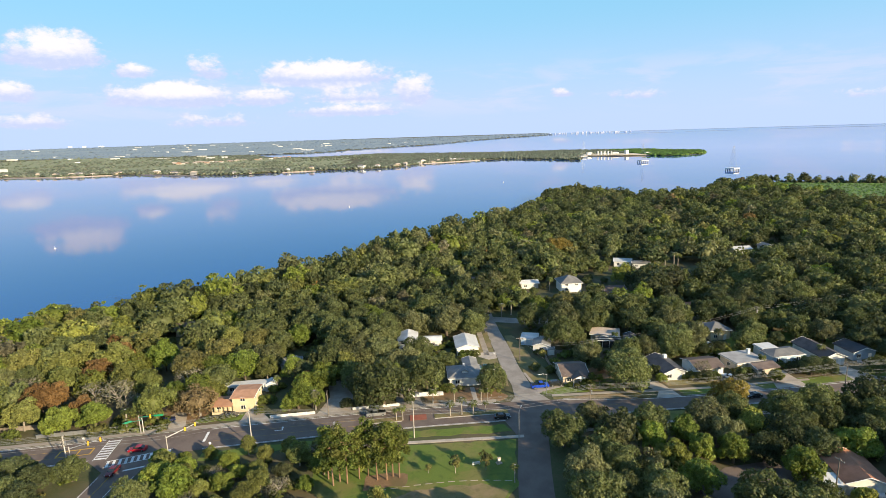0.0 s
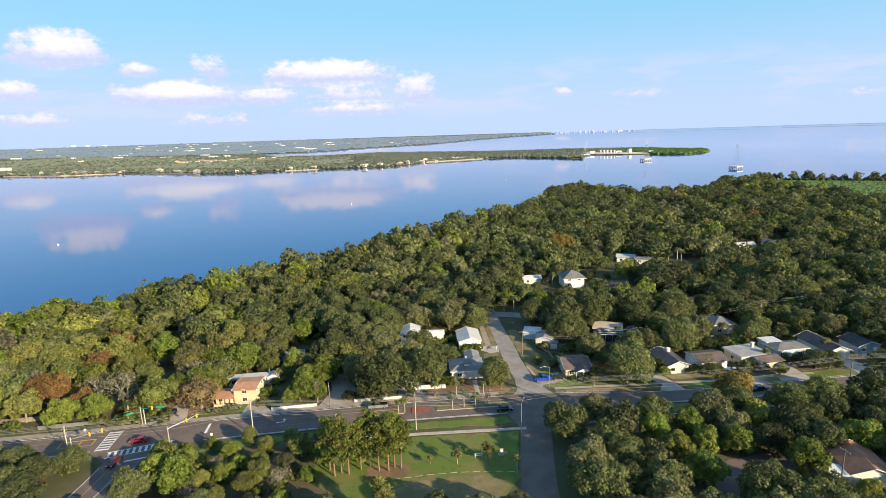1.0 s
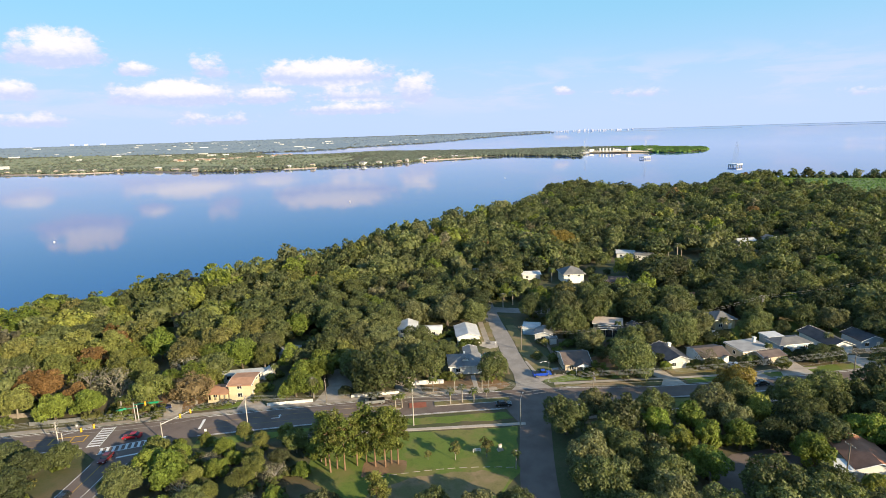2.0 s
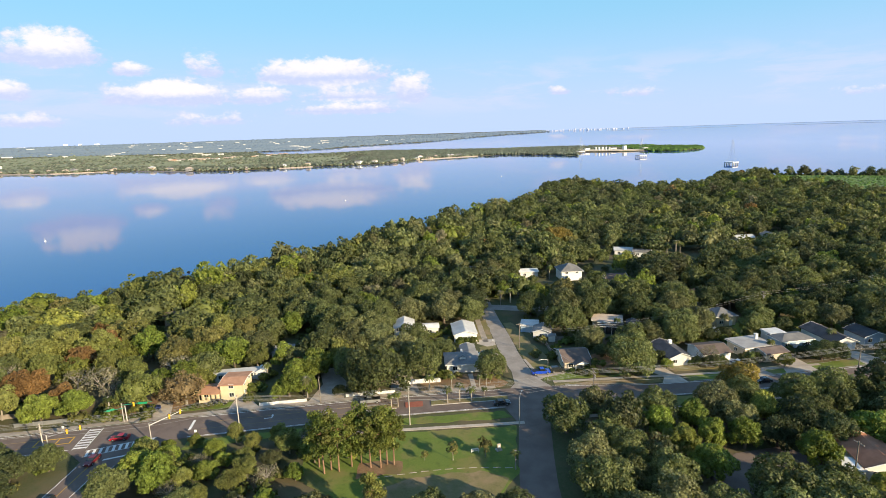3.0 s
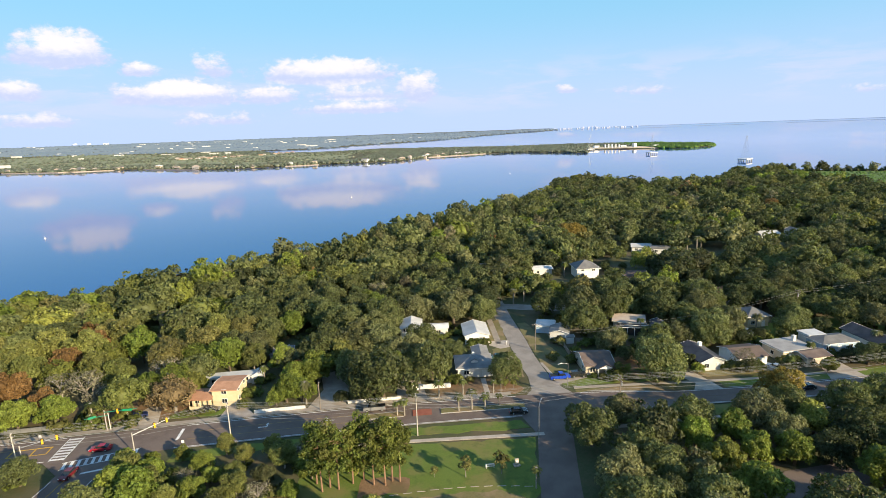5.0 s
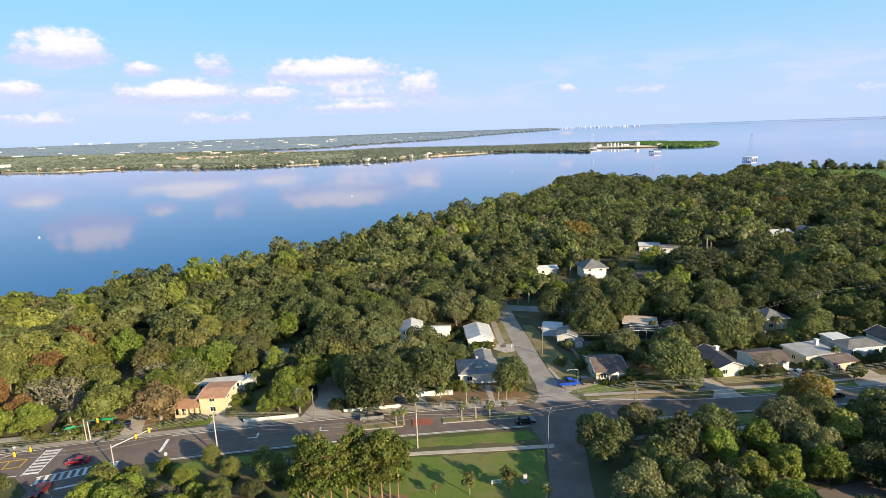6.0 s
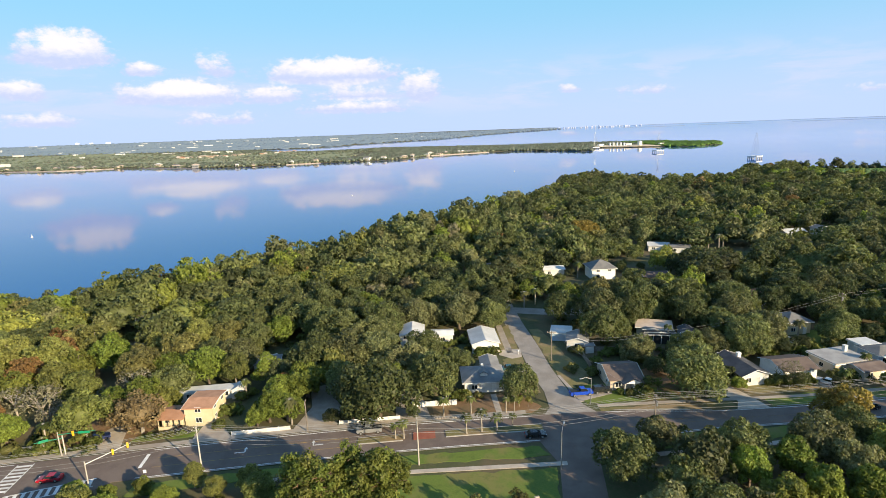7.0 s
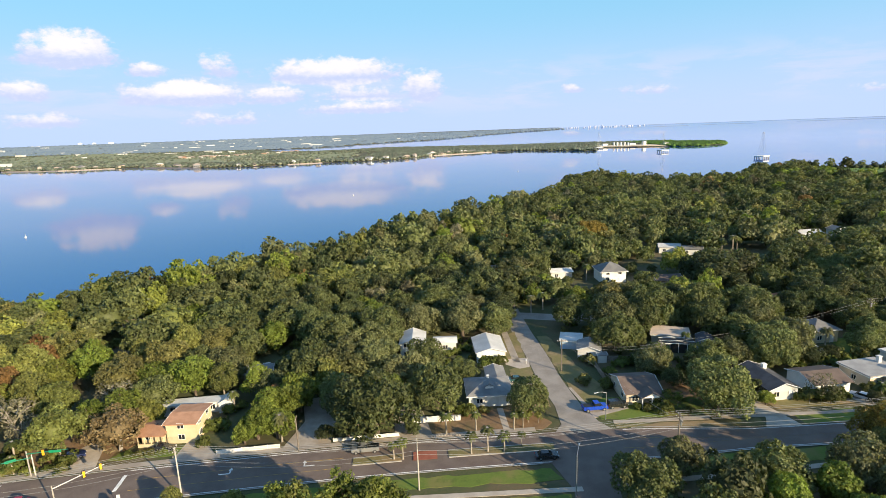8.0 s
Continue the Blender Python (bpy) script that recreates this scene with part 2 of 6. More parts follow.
M_ROOF_PALE = surface("pale_grey_roof", (0.255, 0.246, 0.238), (0.340, 0.327, 0.315), 0.4, 4.0, 0.8)
M_ROOF_TAN = surface("tan_gravel_roof", (0.42, 0.34, 0.28), (0.52, 0.43, 0.36), 0.4, 5.0, 0.9)
M_METAL = surface("galvanised_steel", (0.344, 0.353, 0.361), (0.451, 0.459, 0.467), 0.8, 6.0, 0.45, metal=0.7)
M_WHITEMETAL = surface("white_metal", (0.594, 0.594, 0.585), (0.702, 0.702, 0.693), 0.8, 6.0, 0.5)
M_POLEWOOD = surface("weathered_pole_wood", (0.139, 0.115, 0.090), (0.230, 0.197, 0.164), 1.5, 9.0, 0.9)
M_CONCPOLE = surface("concrete_pole", (0.394, 0.369, 0.328), (0.476, 0.451, 0.410), 1.0, 9.0, 0.85)
M_BARK = surface("bark", (0.082, 0.061, 0.045), (0.164, 0.131, 0.102), 1.2, 7.0, 0.95, bump=0.8)
M_PINEBARK = surface("pine_bark", (0.164, 0.094, 0.057), (0.262, 0.164, 0.107), 1.2, 7.0, 0.95, bump=0.8)
M_PALEBARK = surface("pale_bark", (0.246, 0.213, 0.176), (0.344, 0.312, 0.262), 1.2, 7.0, 0.95)
M_WIRE = paint("grey_cable", (0.30, 0.30, 0.29), 0.5)
M_GREENPAINT = paint("green_pole_paint", (0.02, 0.20, 0.12), 0.4)
M_SIGNAL = paint("signal_yellow", (0.75, 0.42, 0.02), 0.4)
M_SIGNGREEN = paint("sign_green", (0.01, 0.26, 0.12), 0.4)
M_BLACK = paint("black_plastic", (0.02, 0.02, 0.02), 0.5)
M_RUBBER = paint("tyre_rubber", (0.018, 0.018, 0.018), 0.85)
M_GLASS = glass_dark("window_glass")
M_TRIM = paint("white_trim", (0.75, 0.75, 0.73), 0.5)
M_LAMPRED = paint("red_lens", (0.4, 0.01, 0.01), 0.2)
M_LAMPWHITE = paint("clear_lens", (0.7, 0.7, 0.7), 0.15)

L_OAK = foliage("live_oak_leaves", (0.108, 0.128, 0.048), (0.134, 0.154, 0.058), (0.170, 0.174, 0.083))
L_DARK = foliage("laurel_oak_leaves", (0.062, 0.080, 0.034), (0.079, 0.096, 0.041), (0.098, 0.107, 0.050))
L_BRIGHT = foliage("bright_leaves", (0.142, 0.191, 0.035), (0.176, 0.213, 0.042), (0.209, 0.220, 0.053))
L_PINE = foliage("pine_needles", (0.108, 0.145, 0.030), (0.140, 0.165, 0.036), (0.165, 0.170, 0.046))
L_OLIVE = foliage("olive_leaves", (0.150, 0.172, 0.050), (0.182, 0.192, 0.056), (0.205, 0.192, 0.070))
L_RUST = foliage("rust_leaves", (0.200, 0.112, 0.044), (0.225, 0.135, 0.055), (0.185, 0.135, 0.066))
L_BROWN = foliage("brown_leaves", (0.200, 0.150, 0.078), (0.230, 0.175, 0.092), (0.190, 0.160, 0.075))
L_GOLD = foliage("golden_leaves", (0.285, 0.205, 0.046), (0.250, 0.190, 0.050), (0.205, 0.172, 0.046))
L_GREY = foliage("grey_twigs", (0.165, 0.155, 0.098), (0.195, 0.182, 0.120), (0.160, 0.140, 0.075))
L_PALM = foliage("palm_fronds", (0.096, 0.122, 0.033), (0.122, 0.141, 0.044), (0.148, 0.148, 0.063))
L_SHRUB = foliage("shrub_leaves", (0.089, 0.115, 0.027), (0.115, 0.133, 0.033), (0.141, 0.137, 0.048))

# ---------------------------------------------------------------- building blocks


def thing(name, label, category, m=None, group="", kind=""):
    """An Empty at the base of a thing; its parts are hung under it."""
    ob = new(name)
    ob.empty_display_size = 0.5
    if m is not None:
        ob.matrix_world = m
    return tagged(ob, label, category, group, kind)


def part(name, bm, material, parent, label="", at=None):
    me = bpy.data.meshes.new(name)
    bm.to_mesh(me)
    bm.free()
    me.materials.append(material)
    ob = new(name, me)
    ob.parent = parent
    if at is not None:
        ob.matrix_local = at
    return tagged(ob, label)


def solid(name, bm, material, label="", category="", group="", kind=""):
    return tagged(part(name, bm, material, None), label, category, group, kind)


def add_box(bm, x0, y0, z0, x1, y1, z1, bevel=0.0):
    r = bmesh.ops.create_cube(bm, size=1.0)
    bmesh.ops.transform(bm, matrix=Matrix.LocRotScale(((x0 + x1) / 2, (y0 + y1) / 2, (z0 + z1) / 2), None, (x1 - x0, y1 - y0, z1 - z0)), verts=r["verts"])
    if bevel:
        edges = list({e for v in r["verts"] for e in v.link_edges})
        bmesh.ops.bevel(bm, geom=edges, offset=bevel, segments=2, affect="EDGES", profile=0.6)
    return bm


def box(x0, y0, z0, x1, y1, z1, bevel=0.0):
    return add_box(bmesh.new(), x0, y0, z0, x1, y1, z1, bevel)


def add_tube(bm, a, b, r0, r1=None, sides=8):
    """A tapered round bar from a to b."""
    a, b = Vector(a), Vector(b)
    r1 = r0 if r1 is None else r1
    q = (b - a).to_track_quat("Z", "Y").to_matrix().to_4x4()
    res = bmesh.ops.create_cone(bm, cap_ends=True, segments=sides, radius1=r0, radius2=r1, depth=(b - a).length)
    bmesh.ops.transform(bm, matrix=Matrix.Translation((a + b) / 2) @ q, verts=res["verts"])
    return bm


def tube(a, b, r0, r1=None, sides=8):
    return add_tube(bmesh.new(), a, b, r0, r1, sides)


def prism(points, z0, z1):
    """An upright slab over a plan polygon (anticlockwise)."""
    bm = bmesh.new()
    low = [bm.verts.new((x, y, z0)) for x, y in points]
    top = [bm.verts.new((x, y, z1)) for x, y in points]
    bm.faces.new(low[::-1])
    bm.faces.new(top)
    for i in range(len(points)):
        j = (i + 1) % len(points)
        bm.faces.new((low[i], low[j], top[j], top[i]))
    bmesh.ops.recalc_face_normals(bm, faces=bm.faces)
    return bm


def tri_mesh(name, verts, faces, tint=None):
    """A mesh from arrays of corners and triangles, with one tint value per corner."""
    me = bpy.data.meshes.new(name)
    verts, faces = np.asarray(verts, np.float32), np.asarray(faces, np.int32)
    me.vertices.add(len(verts))
    me.vertices.foreach_set("co", verts.ravel())
    me.loops.add(faces.size)
    me.loops.foreach_set("vertex_index", faces.ravel())
    me.polygons.add(len(faces))
    me.polygons.foreach_set("loop_start", np.arange(0, faces.size, 3, dtype=np.int32))
    if tint is not None:
        me.attributes.new("tint", "FLOAT", "POINT").data.foreach_set("value", np.asarray(tint, np.float32))
    me.update(calc_edges=True)
    return me


# ---------------------------------------------------------------- lie of the land
COAST = [
    (-1400, -900), (-760, -240), (-500, 20), (-330, 150), (-215, 216), (-170, 246), (-141, 266), (-112, 284), (-83, 312),
    (-55, 347), (-36, 368), (-22, 416), (20, 448), (82, 548), (126, 680), (170, 686), (222, 606), (297, 632), (355, 716),
    (398, 734), (440, 752), (500, 730), (580, 690), (720, 640), (920, 560), (1500, 330), (1500, -900),
]
FAR_POINT = [
    (-2600, 1700), (-1193, 1482), (-1001, 1427), (-868, 1448), (-786, 1436), (-602, 1330), (-474, 1306), (-391, 1343),
    (-315, 1368), (-189, 1374), (-121, 1408), (-54, 1556), (26, 1601), (111, 1648), (197, 1663), (318, 1552), (369, 1455),
    (400, 1600), (441, 1684), (523, 1623), (599, 1604), (661, 1560), (760, 1620), (812, 1710), (850, 1800), (780, 1900), (700, 1960), (795, 1997),
    (480, 2150), (212, 2150), (-127, 2330), (-290, 2420), (-420, 2290), (-540, 2240), (-720, 2350), (-900, 2700), (-2600, 3400),
]
FAR_SHORE = [
    (-6000, 2900), (-1500, 2800), (-1000, 2800), (-690, 2830), (-440, 3250), (-118, 3510), (287, 4120), (600, 4380), (900, 4560), (900, 6000), (-6000, 6000),
]
WATER_LEVEL = -1.5


def inside_by(poly, x, y):
    """Distance to the outline of poly, positive inside, for arrays of places."""
    x, y = np.asarray(x, float), np.asarray(y, float)
    best, odd = np.full(x.shape, 1e18), np.zeros(x.shape, bool)
    for (ax, ay), (bx, by) in zip(poly, poly[1:] + poly[:1]):
        dx, dy = bx - ax, by - ay
        t = np.clip(((x - ax) * dx + (y - ay) * dy) / (dx * dx + dy * dy), 0, 1)
        best = np.minimum(best, (x - ax - t * dx) ** 2 + (y - ay - t * dy) ** 2)
        with np.errstate(divide="ignore", invalid="ignore"):
            odd ^= ((ay > y) != (by > y)) & (x < dx * (y - ay) / (dy if dy else 1e-9) + ax)
    return np.where(odd, 1, -1) * np.sqrt(best)


def slope(x):
    return 0.012 * np.clip(x, -110, 150)


def far_lift(x, y):
    """The far distance climbs to meet the horizon."""
    r = np.clip(np.hypot(x, y) - 2300, 0, None) / 2500
    return 50 * r * r


def land(x, y):
    """Height of the ground, an array."""
    near = inside_by(COAST, x, y)
    wave = 1.0 * np.sin(x * 0.021 + 1.3) * np.sin(y * 0.017) * np.clip((near - 60) / 150, 0, 1) * (np.asarray(y) > 240) * (np.asarray(x) < 370)
    a = -4 + (slope(x) + 4 + wave) * np.clip((near + 6) / 16, 0, 1)
    b = -4 + 5.2 * np.clip((inside_by(FAR_POINT, x, y) + 10) / 25, 0, 1)
    c = -4 + 6.0 * np.clip((inside_by(FAR_SHORE, x, y) + 10) / 30, 0, 1)
    return np.maximum(np.maximum(a, b), c) + far_lift(x, y)


def z_at(x, y):
    return float(land(np.array([float(x)]), np.array([float(y)]))[0])


def sheet(name, material, height, label):
    """A round sheet about the place, fine near it and coarse towards the horizon."""
    radii = np.concatenate([np.arange(0, 420, 8.0), np.geomspace(420, 4930, 110)])
    turns = 320
    ang = np.linspace(0, 2 * math.pi, turns, endpoint=False)
    xs = (radii[:, None] * np.sin(ang)[None]).ravel()
    ys = (radii[:, None] * np.cos(ang)[None]).ravel()
    verts = np.stack([xs, ys, height(xs, ys)], 1)
    i, j = np.meshgrid(np.arange(len(radii) - 1), np.arange(turns), indexing="ij")
    i, j = i.ravel(), j.ravel()
    k = (j + 1) % turns
    a, b, c, d = i * turns + j, i * turns + k, (i + 1) * turns + k, (i + 1) * turns + j
    faces = np.concatenate([np.stack([a, c, b], 1), np.stack([a, d, c], 1)])
    me = tri_mesh(name, verts, faces)
    me.materials.append(material)
    me.polygons.foreach_set("use_smooth", np.ones(len(faces), bool))
    return tagged(new(name, me), label, name, kind="structure")


sheet("ground", M_GROUND, land, "sandy ground with leaf litter and rough grass under the trees")
sheet("water", M_WATER, lambda x, y: WATER_LEVEL + far_lift(x, y), "calm blue bay water mirroring the sky and clouds")


# ---------------------------------------------------------------- roads, lawns and paving


def spline(points, step=3.0):
    """Places every few metres along a smooth line through the points."""
    p = [Vector(q) for q in points]
    p = [2 * p[0] - p[1]] + p + [2 * p[-1] - p[-2]]
    out = []
    for i in range(1, len(p) - 2):
        n = max(2, int((p[i + 1] - p[i]).length / step))
        for k in range(n):
            t = k / n
            out.append(0.5 * (2 * p[i] + (p[i + 1] - p[i - 1]) * t + (2 * p[i - 1] - 5 * p[i] + 4 * p[i + 1] - p[i + 2]) * t * t + (3 * p[i] - p[i - 1] - 3 * p[i + 1] + p[i + 2]) * t ** 3))
    out.append(p[-2])
    return out


def offset_line(line, d, taper=False):
    """The line moved d metres to its left; with taper, the three lanes of the main road draw in to two past the crossroads."""
    out = []
    for i, q in enumerate(line):
        if taper:
            k = min(1.0, max(0.0, (q.x - 34) / 26))
            k *= k * (3 - 2 * k)
            e = d * (1 - 0.93 * k) if abs(d) < 2.0 else d - math.copysign(1.8 * k, d)
        else:
            e = d
        t = line[min(i + 1, len(line) - 1)] - line[max(i - 1, 0)]
        t.normalize()
        out.append(Vector((q.x - t.y * e, q.y + t.x * e)))
    return out


def ribbon(line, d0, d1, top, thick, taper=False):
    """A strip of ground-hugging slab between two offsets of a line."""
    bm = bmesh.new()
    rows = []
    for a, b in zip(offset_line(line, d0, taper), offset_line(line, d1, taper)):
        za, zb = slope(a.x) + top, slope(b.x) + top
        rows.append([bm.verts.new((a.x, a.y, za - thick)), bm.verts.new((a.x, a.y, za)), bm.verts.new((b.x, b.y, zb)), bm.verts.new((b.x, b.y, zb - thick))])
    for r, s in zip(rows, rows[1:]):
        for k in range(4):
            bm.faces.new((r[k], r[(k + 1) % 4], s[(k + 1) % 4], s[k]))
    bm.faces.new(rows[0])
    bm.faces.new(rows[-1][::-1])
    bmesh.ops.recalc_face_normals(bm, faces=bm.faces)
    return bm


def patch(points, top, thick=0.3, wobble=0.0):
    """A slab of lawn or paving over a plan polygon, lying on the slope; wobble frays its outline."""
    bm = bmesh.new()
    ring = []
    n = len(points)
    for i in range(n):
        a, b = Vector(points[i]), Vector(points[(i + 1) % n])
        k = max(1, int((b - a).length / 1.5)) if wobble else max(1, int((b - a).length / 6))
        for j in range(k):
            q = a.lerp(b, j / k)
            s = wobble * noise.noise((q.x * 0.35, q.y * 0.35, 3.0)) if wobble else 0.0
            t = wobble * noise.noise((q.x * 0.35, q.y * 0.35, 9.0)) if wobble else 0.0
            ring.append((q.x + s, q.y + t))
    top_v = [bm.verts.new((x, y, slope(x) + top)) for x, y in ring]
    low_v = [bm.verts.new((x, y, slope(x) + top - thick)) for x, y in ring]
    bm.faces.new(top_v)
    for i in range(len(ring)):
        j = (i + 1) % len(ring)
        bm.faces.new((low_v[i], low_v[j], top_v[j], top_v[i]))
    bmesh.ops.triangulate(bm, faces=[f for f in bm.faces if len(f.verts) > 4])
    bmesh.ops.recalc_face_normals(bm, faces=bm.faces)
    return bm


MAIN = spline([(-420, 88), (-220, 117), (-114, 131.6), (-94, 134.6), (-55, 139.9), (-24, 143.6), (4, 145.9), (28, 146.9), (48, 147.2), (66, 147.7), (85, 148.7), (99, 150.1), (119, 152.4), (129, 153.8), (200, 164.5), (330, 188)])
SIDE_SOUTH = spline([(-84, 134), (-84, 112), (-86, 85), (-92, 40), (-100, -20)])
NORTH_STREET = spline([(24.4, 148), (23.0, 161), (21.0, 176), (19.8, 193), (18.0, 211), (16.6, 232), (15.6, 262), (15, 300)])
SOUTH_STREET = spline([(22.6, 146), (21.5, 132), (19.2, 115), (18.0, 100), (17, 60), (17, -20)])
EAST_STREET = spline([(18.5, 227), (40, 222), (70, 222), (110, 224), (170, 228)])

solid("road_main", ribbon(MAIN, -5.5, 5.5, 0.06, 0.4, True), M_ASPHALT, "dark asphalt main road with three lanes", "road", kind="structure")
solid("road_south_left", ribbon(SIDE_SOUTH, -4.8, 4.8, 0.052, 0.4), M_ASPHALT, "dark asphalt side road with turning lanes", "road", kind="structure")
solid("road_north", ribbon(NORTH_STREET, -3.0, 3.0, 0.048, 0.4), M_ASPHALT_OLD, "pale worn asphalt residential street", "road", kind="structure")
solid("road_south", ribbon(SOUTH_STREET, -4.0, 4.0, 0.044, 0.4), M_ASPHALT, "asphalt street in the shade of oaks", "road", kind="structure")
solid("road_east", ribbon(EAST_STREET, -3.2, 3.2, 0.040, 0.4), M_ASPHALT_OLD, "worn asphalt lane between houses", "road", kind="structure")
# mouths of the side streets
solid("road_mouth_north", patch([(17.6, 151.6), (30.2, 152.0), (27.8, 156.0), (25.9, 163), (19.7, 163), (19.6, 155)], 0.056), M_ASPHALT_OLD, "asphalt street mouth", "road", kind="structure")
solid("road_mouth_south", patch([(15.0, 141.2), (17.6, 133), (25.6, 133), (29.5, 141.6), (31, 144), (14, 144)], 0.052), M_ASPHALT, "asphalt street mouth", "road", kind="structure")
solid("road_mouth_left", patch([(-95.5, 129), (-89.0, 124), (-79, 124), (-72, 131.5), (-66, 137), (-96, 133)], 0.056), M_ASPHALT, "asphalt street mouth", "road", kind="structure")


def stripe(d0, d1, s0, s1, line=MAIN, top=0.075):
    """A road marking along a line between two path lengths."""
    run, keep = 0.0, []
    for a, b in zip(line, line[1:]):
        n = (b - a).length
        lo, hi = max(s0, run), min(s1, run + n)
        if hi > lo:
            keep.append(a.lerp(b, (lo - run) / n))
            if hi >= s1 - 1e-6:
                keep.append(a.lerp(b, (hi - run) / n))
        run += n
    return ribbon(keep, d0, d1, top, 0.02, line is MAIN) if len(keep) > 1 else None


def reach(line, x):
    """Path length at which the line passes the given x."""
    run = 0.0
    for a, b in zip(line, line[1:]):
        if a.x <= x < b.x:
            return run + (b - a).length * (x - a.x) / (b.x - a.x)
        run += (b - a).length
    return run


def marking(name, bm, material, label):
    return solid(name, bm, material, label, "road marking", kind="structure")


for d in (-5.1, 5.0):
    for x0, x1 in ((-400, -96), (-68, 15), (32, 320)):
        marking("edge_line", stripe(d, d + 0.16, reach(MAIN, x0), reach(MAIN, x1)), M_WHITELINE, "white painted road edge line")
for d in (-1.75, 1.6):
    for x0, x1 in ((-400, -106), (-66, -26), (30, 320)):
        marking("centre_line", stripe(d, d + 0.11, reach(MAIN, x0), reach(MAIN, x1)), M_YELLOWLINE, "yellow painted centre line")
marking("stop_line", stripe(-1.5, 3.6, reach(MAIN, -68.8), reach(MAIN, -68.1)), M_WHITELINE, "white painted stop line across the lanes")
crosswalk = thing("crosswalk", "white ladder crosswalk painted across the main road", "crosswalk", kind="structure")
for d in [-4.9 + 1.25 * k for k in range(8)]:
    s = reach(MAIN, -93.5)
    part("bar", stripe(d, d + 0.6, s - 1.5, s + 1.5), M_WHITELINE, crosswalk)
for e in (-1.7, 1.55):
    s = reach(MAIN, -93.5)
    part("border_line", stripe(-5.2, 4.8, s + e, s + e + 0.2, top=0.078), M_WHITELINE, crosswalk)
CROSS2 = [Vector((-90, 127.2)), Vector((-85, 128.9)), Vector((-80, 130.6)), Vector((-74.5, 132.4))]
crosswalk_b = thing("crosswalk", "white ladder crosswalk painted across the side road", "crosswalk", kind="structure")
for k in range(11):
    part("bar", stripe(-1.25, 1.25, 0.4 + 1.45 * k, 1.05 + 1.45 * k, CROSS2, 0.09), M_WHITELINE, crosswalk_b)
for d in (-1.5, 1.3):
    part("border_line", stripe(d, d + 0.2, 0.0, 16.0, CROSS2, 0.094), M_WHITELINE, crosswalk_b)
marking("stop_line", patch([(-83.6, 124.6), (-78.9, 126.2), (-78.9, 125.6), (-83.6, 124.0)], 0.075, 0.02), M_WHITELINE, "white painted stop line on the side road")
for d, m_, lab in ((-4.5, M_WHITELINE, "white painted lane line"), (1.6, M_WHITELINE, "white painted lane line"), (4.4, M_WHITELINE, "white painted road edge line"), (-1.7, M_YELLOWBRIGHT, "yellow painted centre line")):
    marking("lane_line", ribbon(SIDE_SOUTH[4:], d, d + 0.15, 0.07, 0.02), m_, lab)


def arrow(x, y, turn, label, hook=0.0):
    """A painted lane arrow."""
    bm = bmesh.new()
    add_box(bm, -0.14, -1.5, -0.012, 0.14, 0.6, 0.006)
    head = [(-0.5, 0.5), (0.5, 0.5), (0.0, 1.6)]
    if hook:
        add_box(bm, min(0, hook * 1.0), 0.45, -0.012, max(0, hook * 1.0), 0.72, 0.006)
        head = [(hook * 1.0, 0.15), (hook * 1.0, 1.05), (hook * 2.0, 0.6)]
    vs = [bm.verts.new((a, b, 0.008)) for a, b in head]
    bm.faces.new(vs)
    ob = marking("lane_arrow", bm, M_WHITELINE, label)
    ob.matrix_world = pose(x, y, float(slope(x)) + 0.08, 0, 0, turn)
    return ob


for k in range(13):
    t = k / 12
    x = -20 + 32 * t
    y = 111.9 + 2.8 * math.sin(2.2 * t)
    solid("edging_strip", patch([(x, y), (x + 1.7, y + 0.18 * (1 - t)), (x + 1.7, y + 0.18 * (1 - t) + 0.15), (x, y + 0.15)], 0.11, 0.1), M_CONCRETE, "pale edging strip along the lawn", "edging", kind="structure")
arrow(-48.5, 141.0, -82, "white painted turn arrow in the middle lane", -1.0)
arrow(-33, 142.8, 98, "white painted turn arrow in the middle lane", 1.0)
arrow(-81.3, 117.5, 0, "white painted turn arrow on the side road", 1.0)
arrow(-78.6, 118.2, 0, "white painted turn arrow on the side road", -1.0)
# painted yellow island outline by the crossing
for d in (-1.6, 1.4):
    marking("island_line", stripe(d, d + 0.28, reach(MAIN, -106), reach(MAIN, -97.5), top=0.08), M_YELLOWBRIGHT, "yellow painted island outline")
for x in (-106, -101, -97.6):
    s = reach(MAIN, x)
    marking("island_line", stripe(-1.6, 1.6, s, s + 0.35, top=0.084), M_YELLOWBRIGHT, "yellow painted island outline")

# pavements along the road
solid("pavement_north", stripe(6.2, 7.8, reach(MAIN, -400), reach(MAIN, 14), top=0.09), M_CONCRETE, "pale concrete pavement along the road", "pavement", kind="structure")
for x0, x1 in ((-400, 13), (34, 56), (71, 320)):
    s0, s1 = reach(MAIN, x0), reach(MAIN, x1)
    solid("kerb_north", stripe(5.5, 5.75, s0, s1, top=0.19) , M_KERB, "pale concrete kerb", "kerb", kind="structure")
for x0, x1 in ((-66, 13), (33, 320), (-400, -99)):
    s0, s1 = reach(MAIN, x0), reach(MAIN, x1)
    solid("kerb_south", stripe(-5.75, -5.5, s0, s1, top=0.19), M_KERB, "pale concrete kerb", "kerb", kind="structure")
solid("footpath", patch([(-40, 130.4), (-10.3, 131.5), (19.2, 132.4), (19.2, 133.7), (-10.4, 132.7), (-40, 131.6)], 0.085), M_CONCRETE, "pale concrete footpath across the grass", "footpath", kind="structure")
solid("footpath_east", patch([(26.5, 133.2), (60, 136.5), (110, 141.8), (110, 143.1), (60, 137.8), (26.5, 134.5)], 0.085), M_CONCRETE, "pale concrete footpath under the oaks", "footpath", kind="structure")
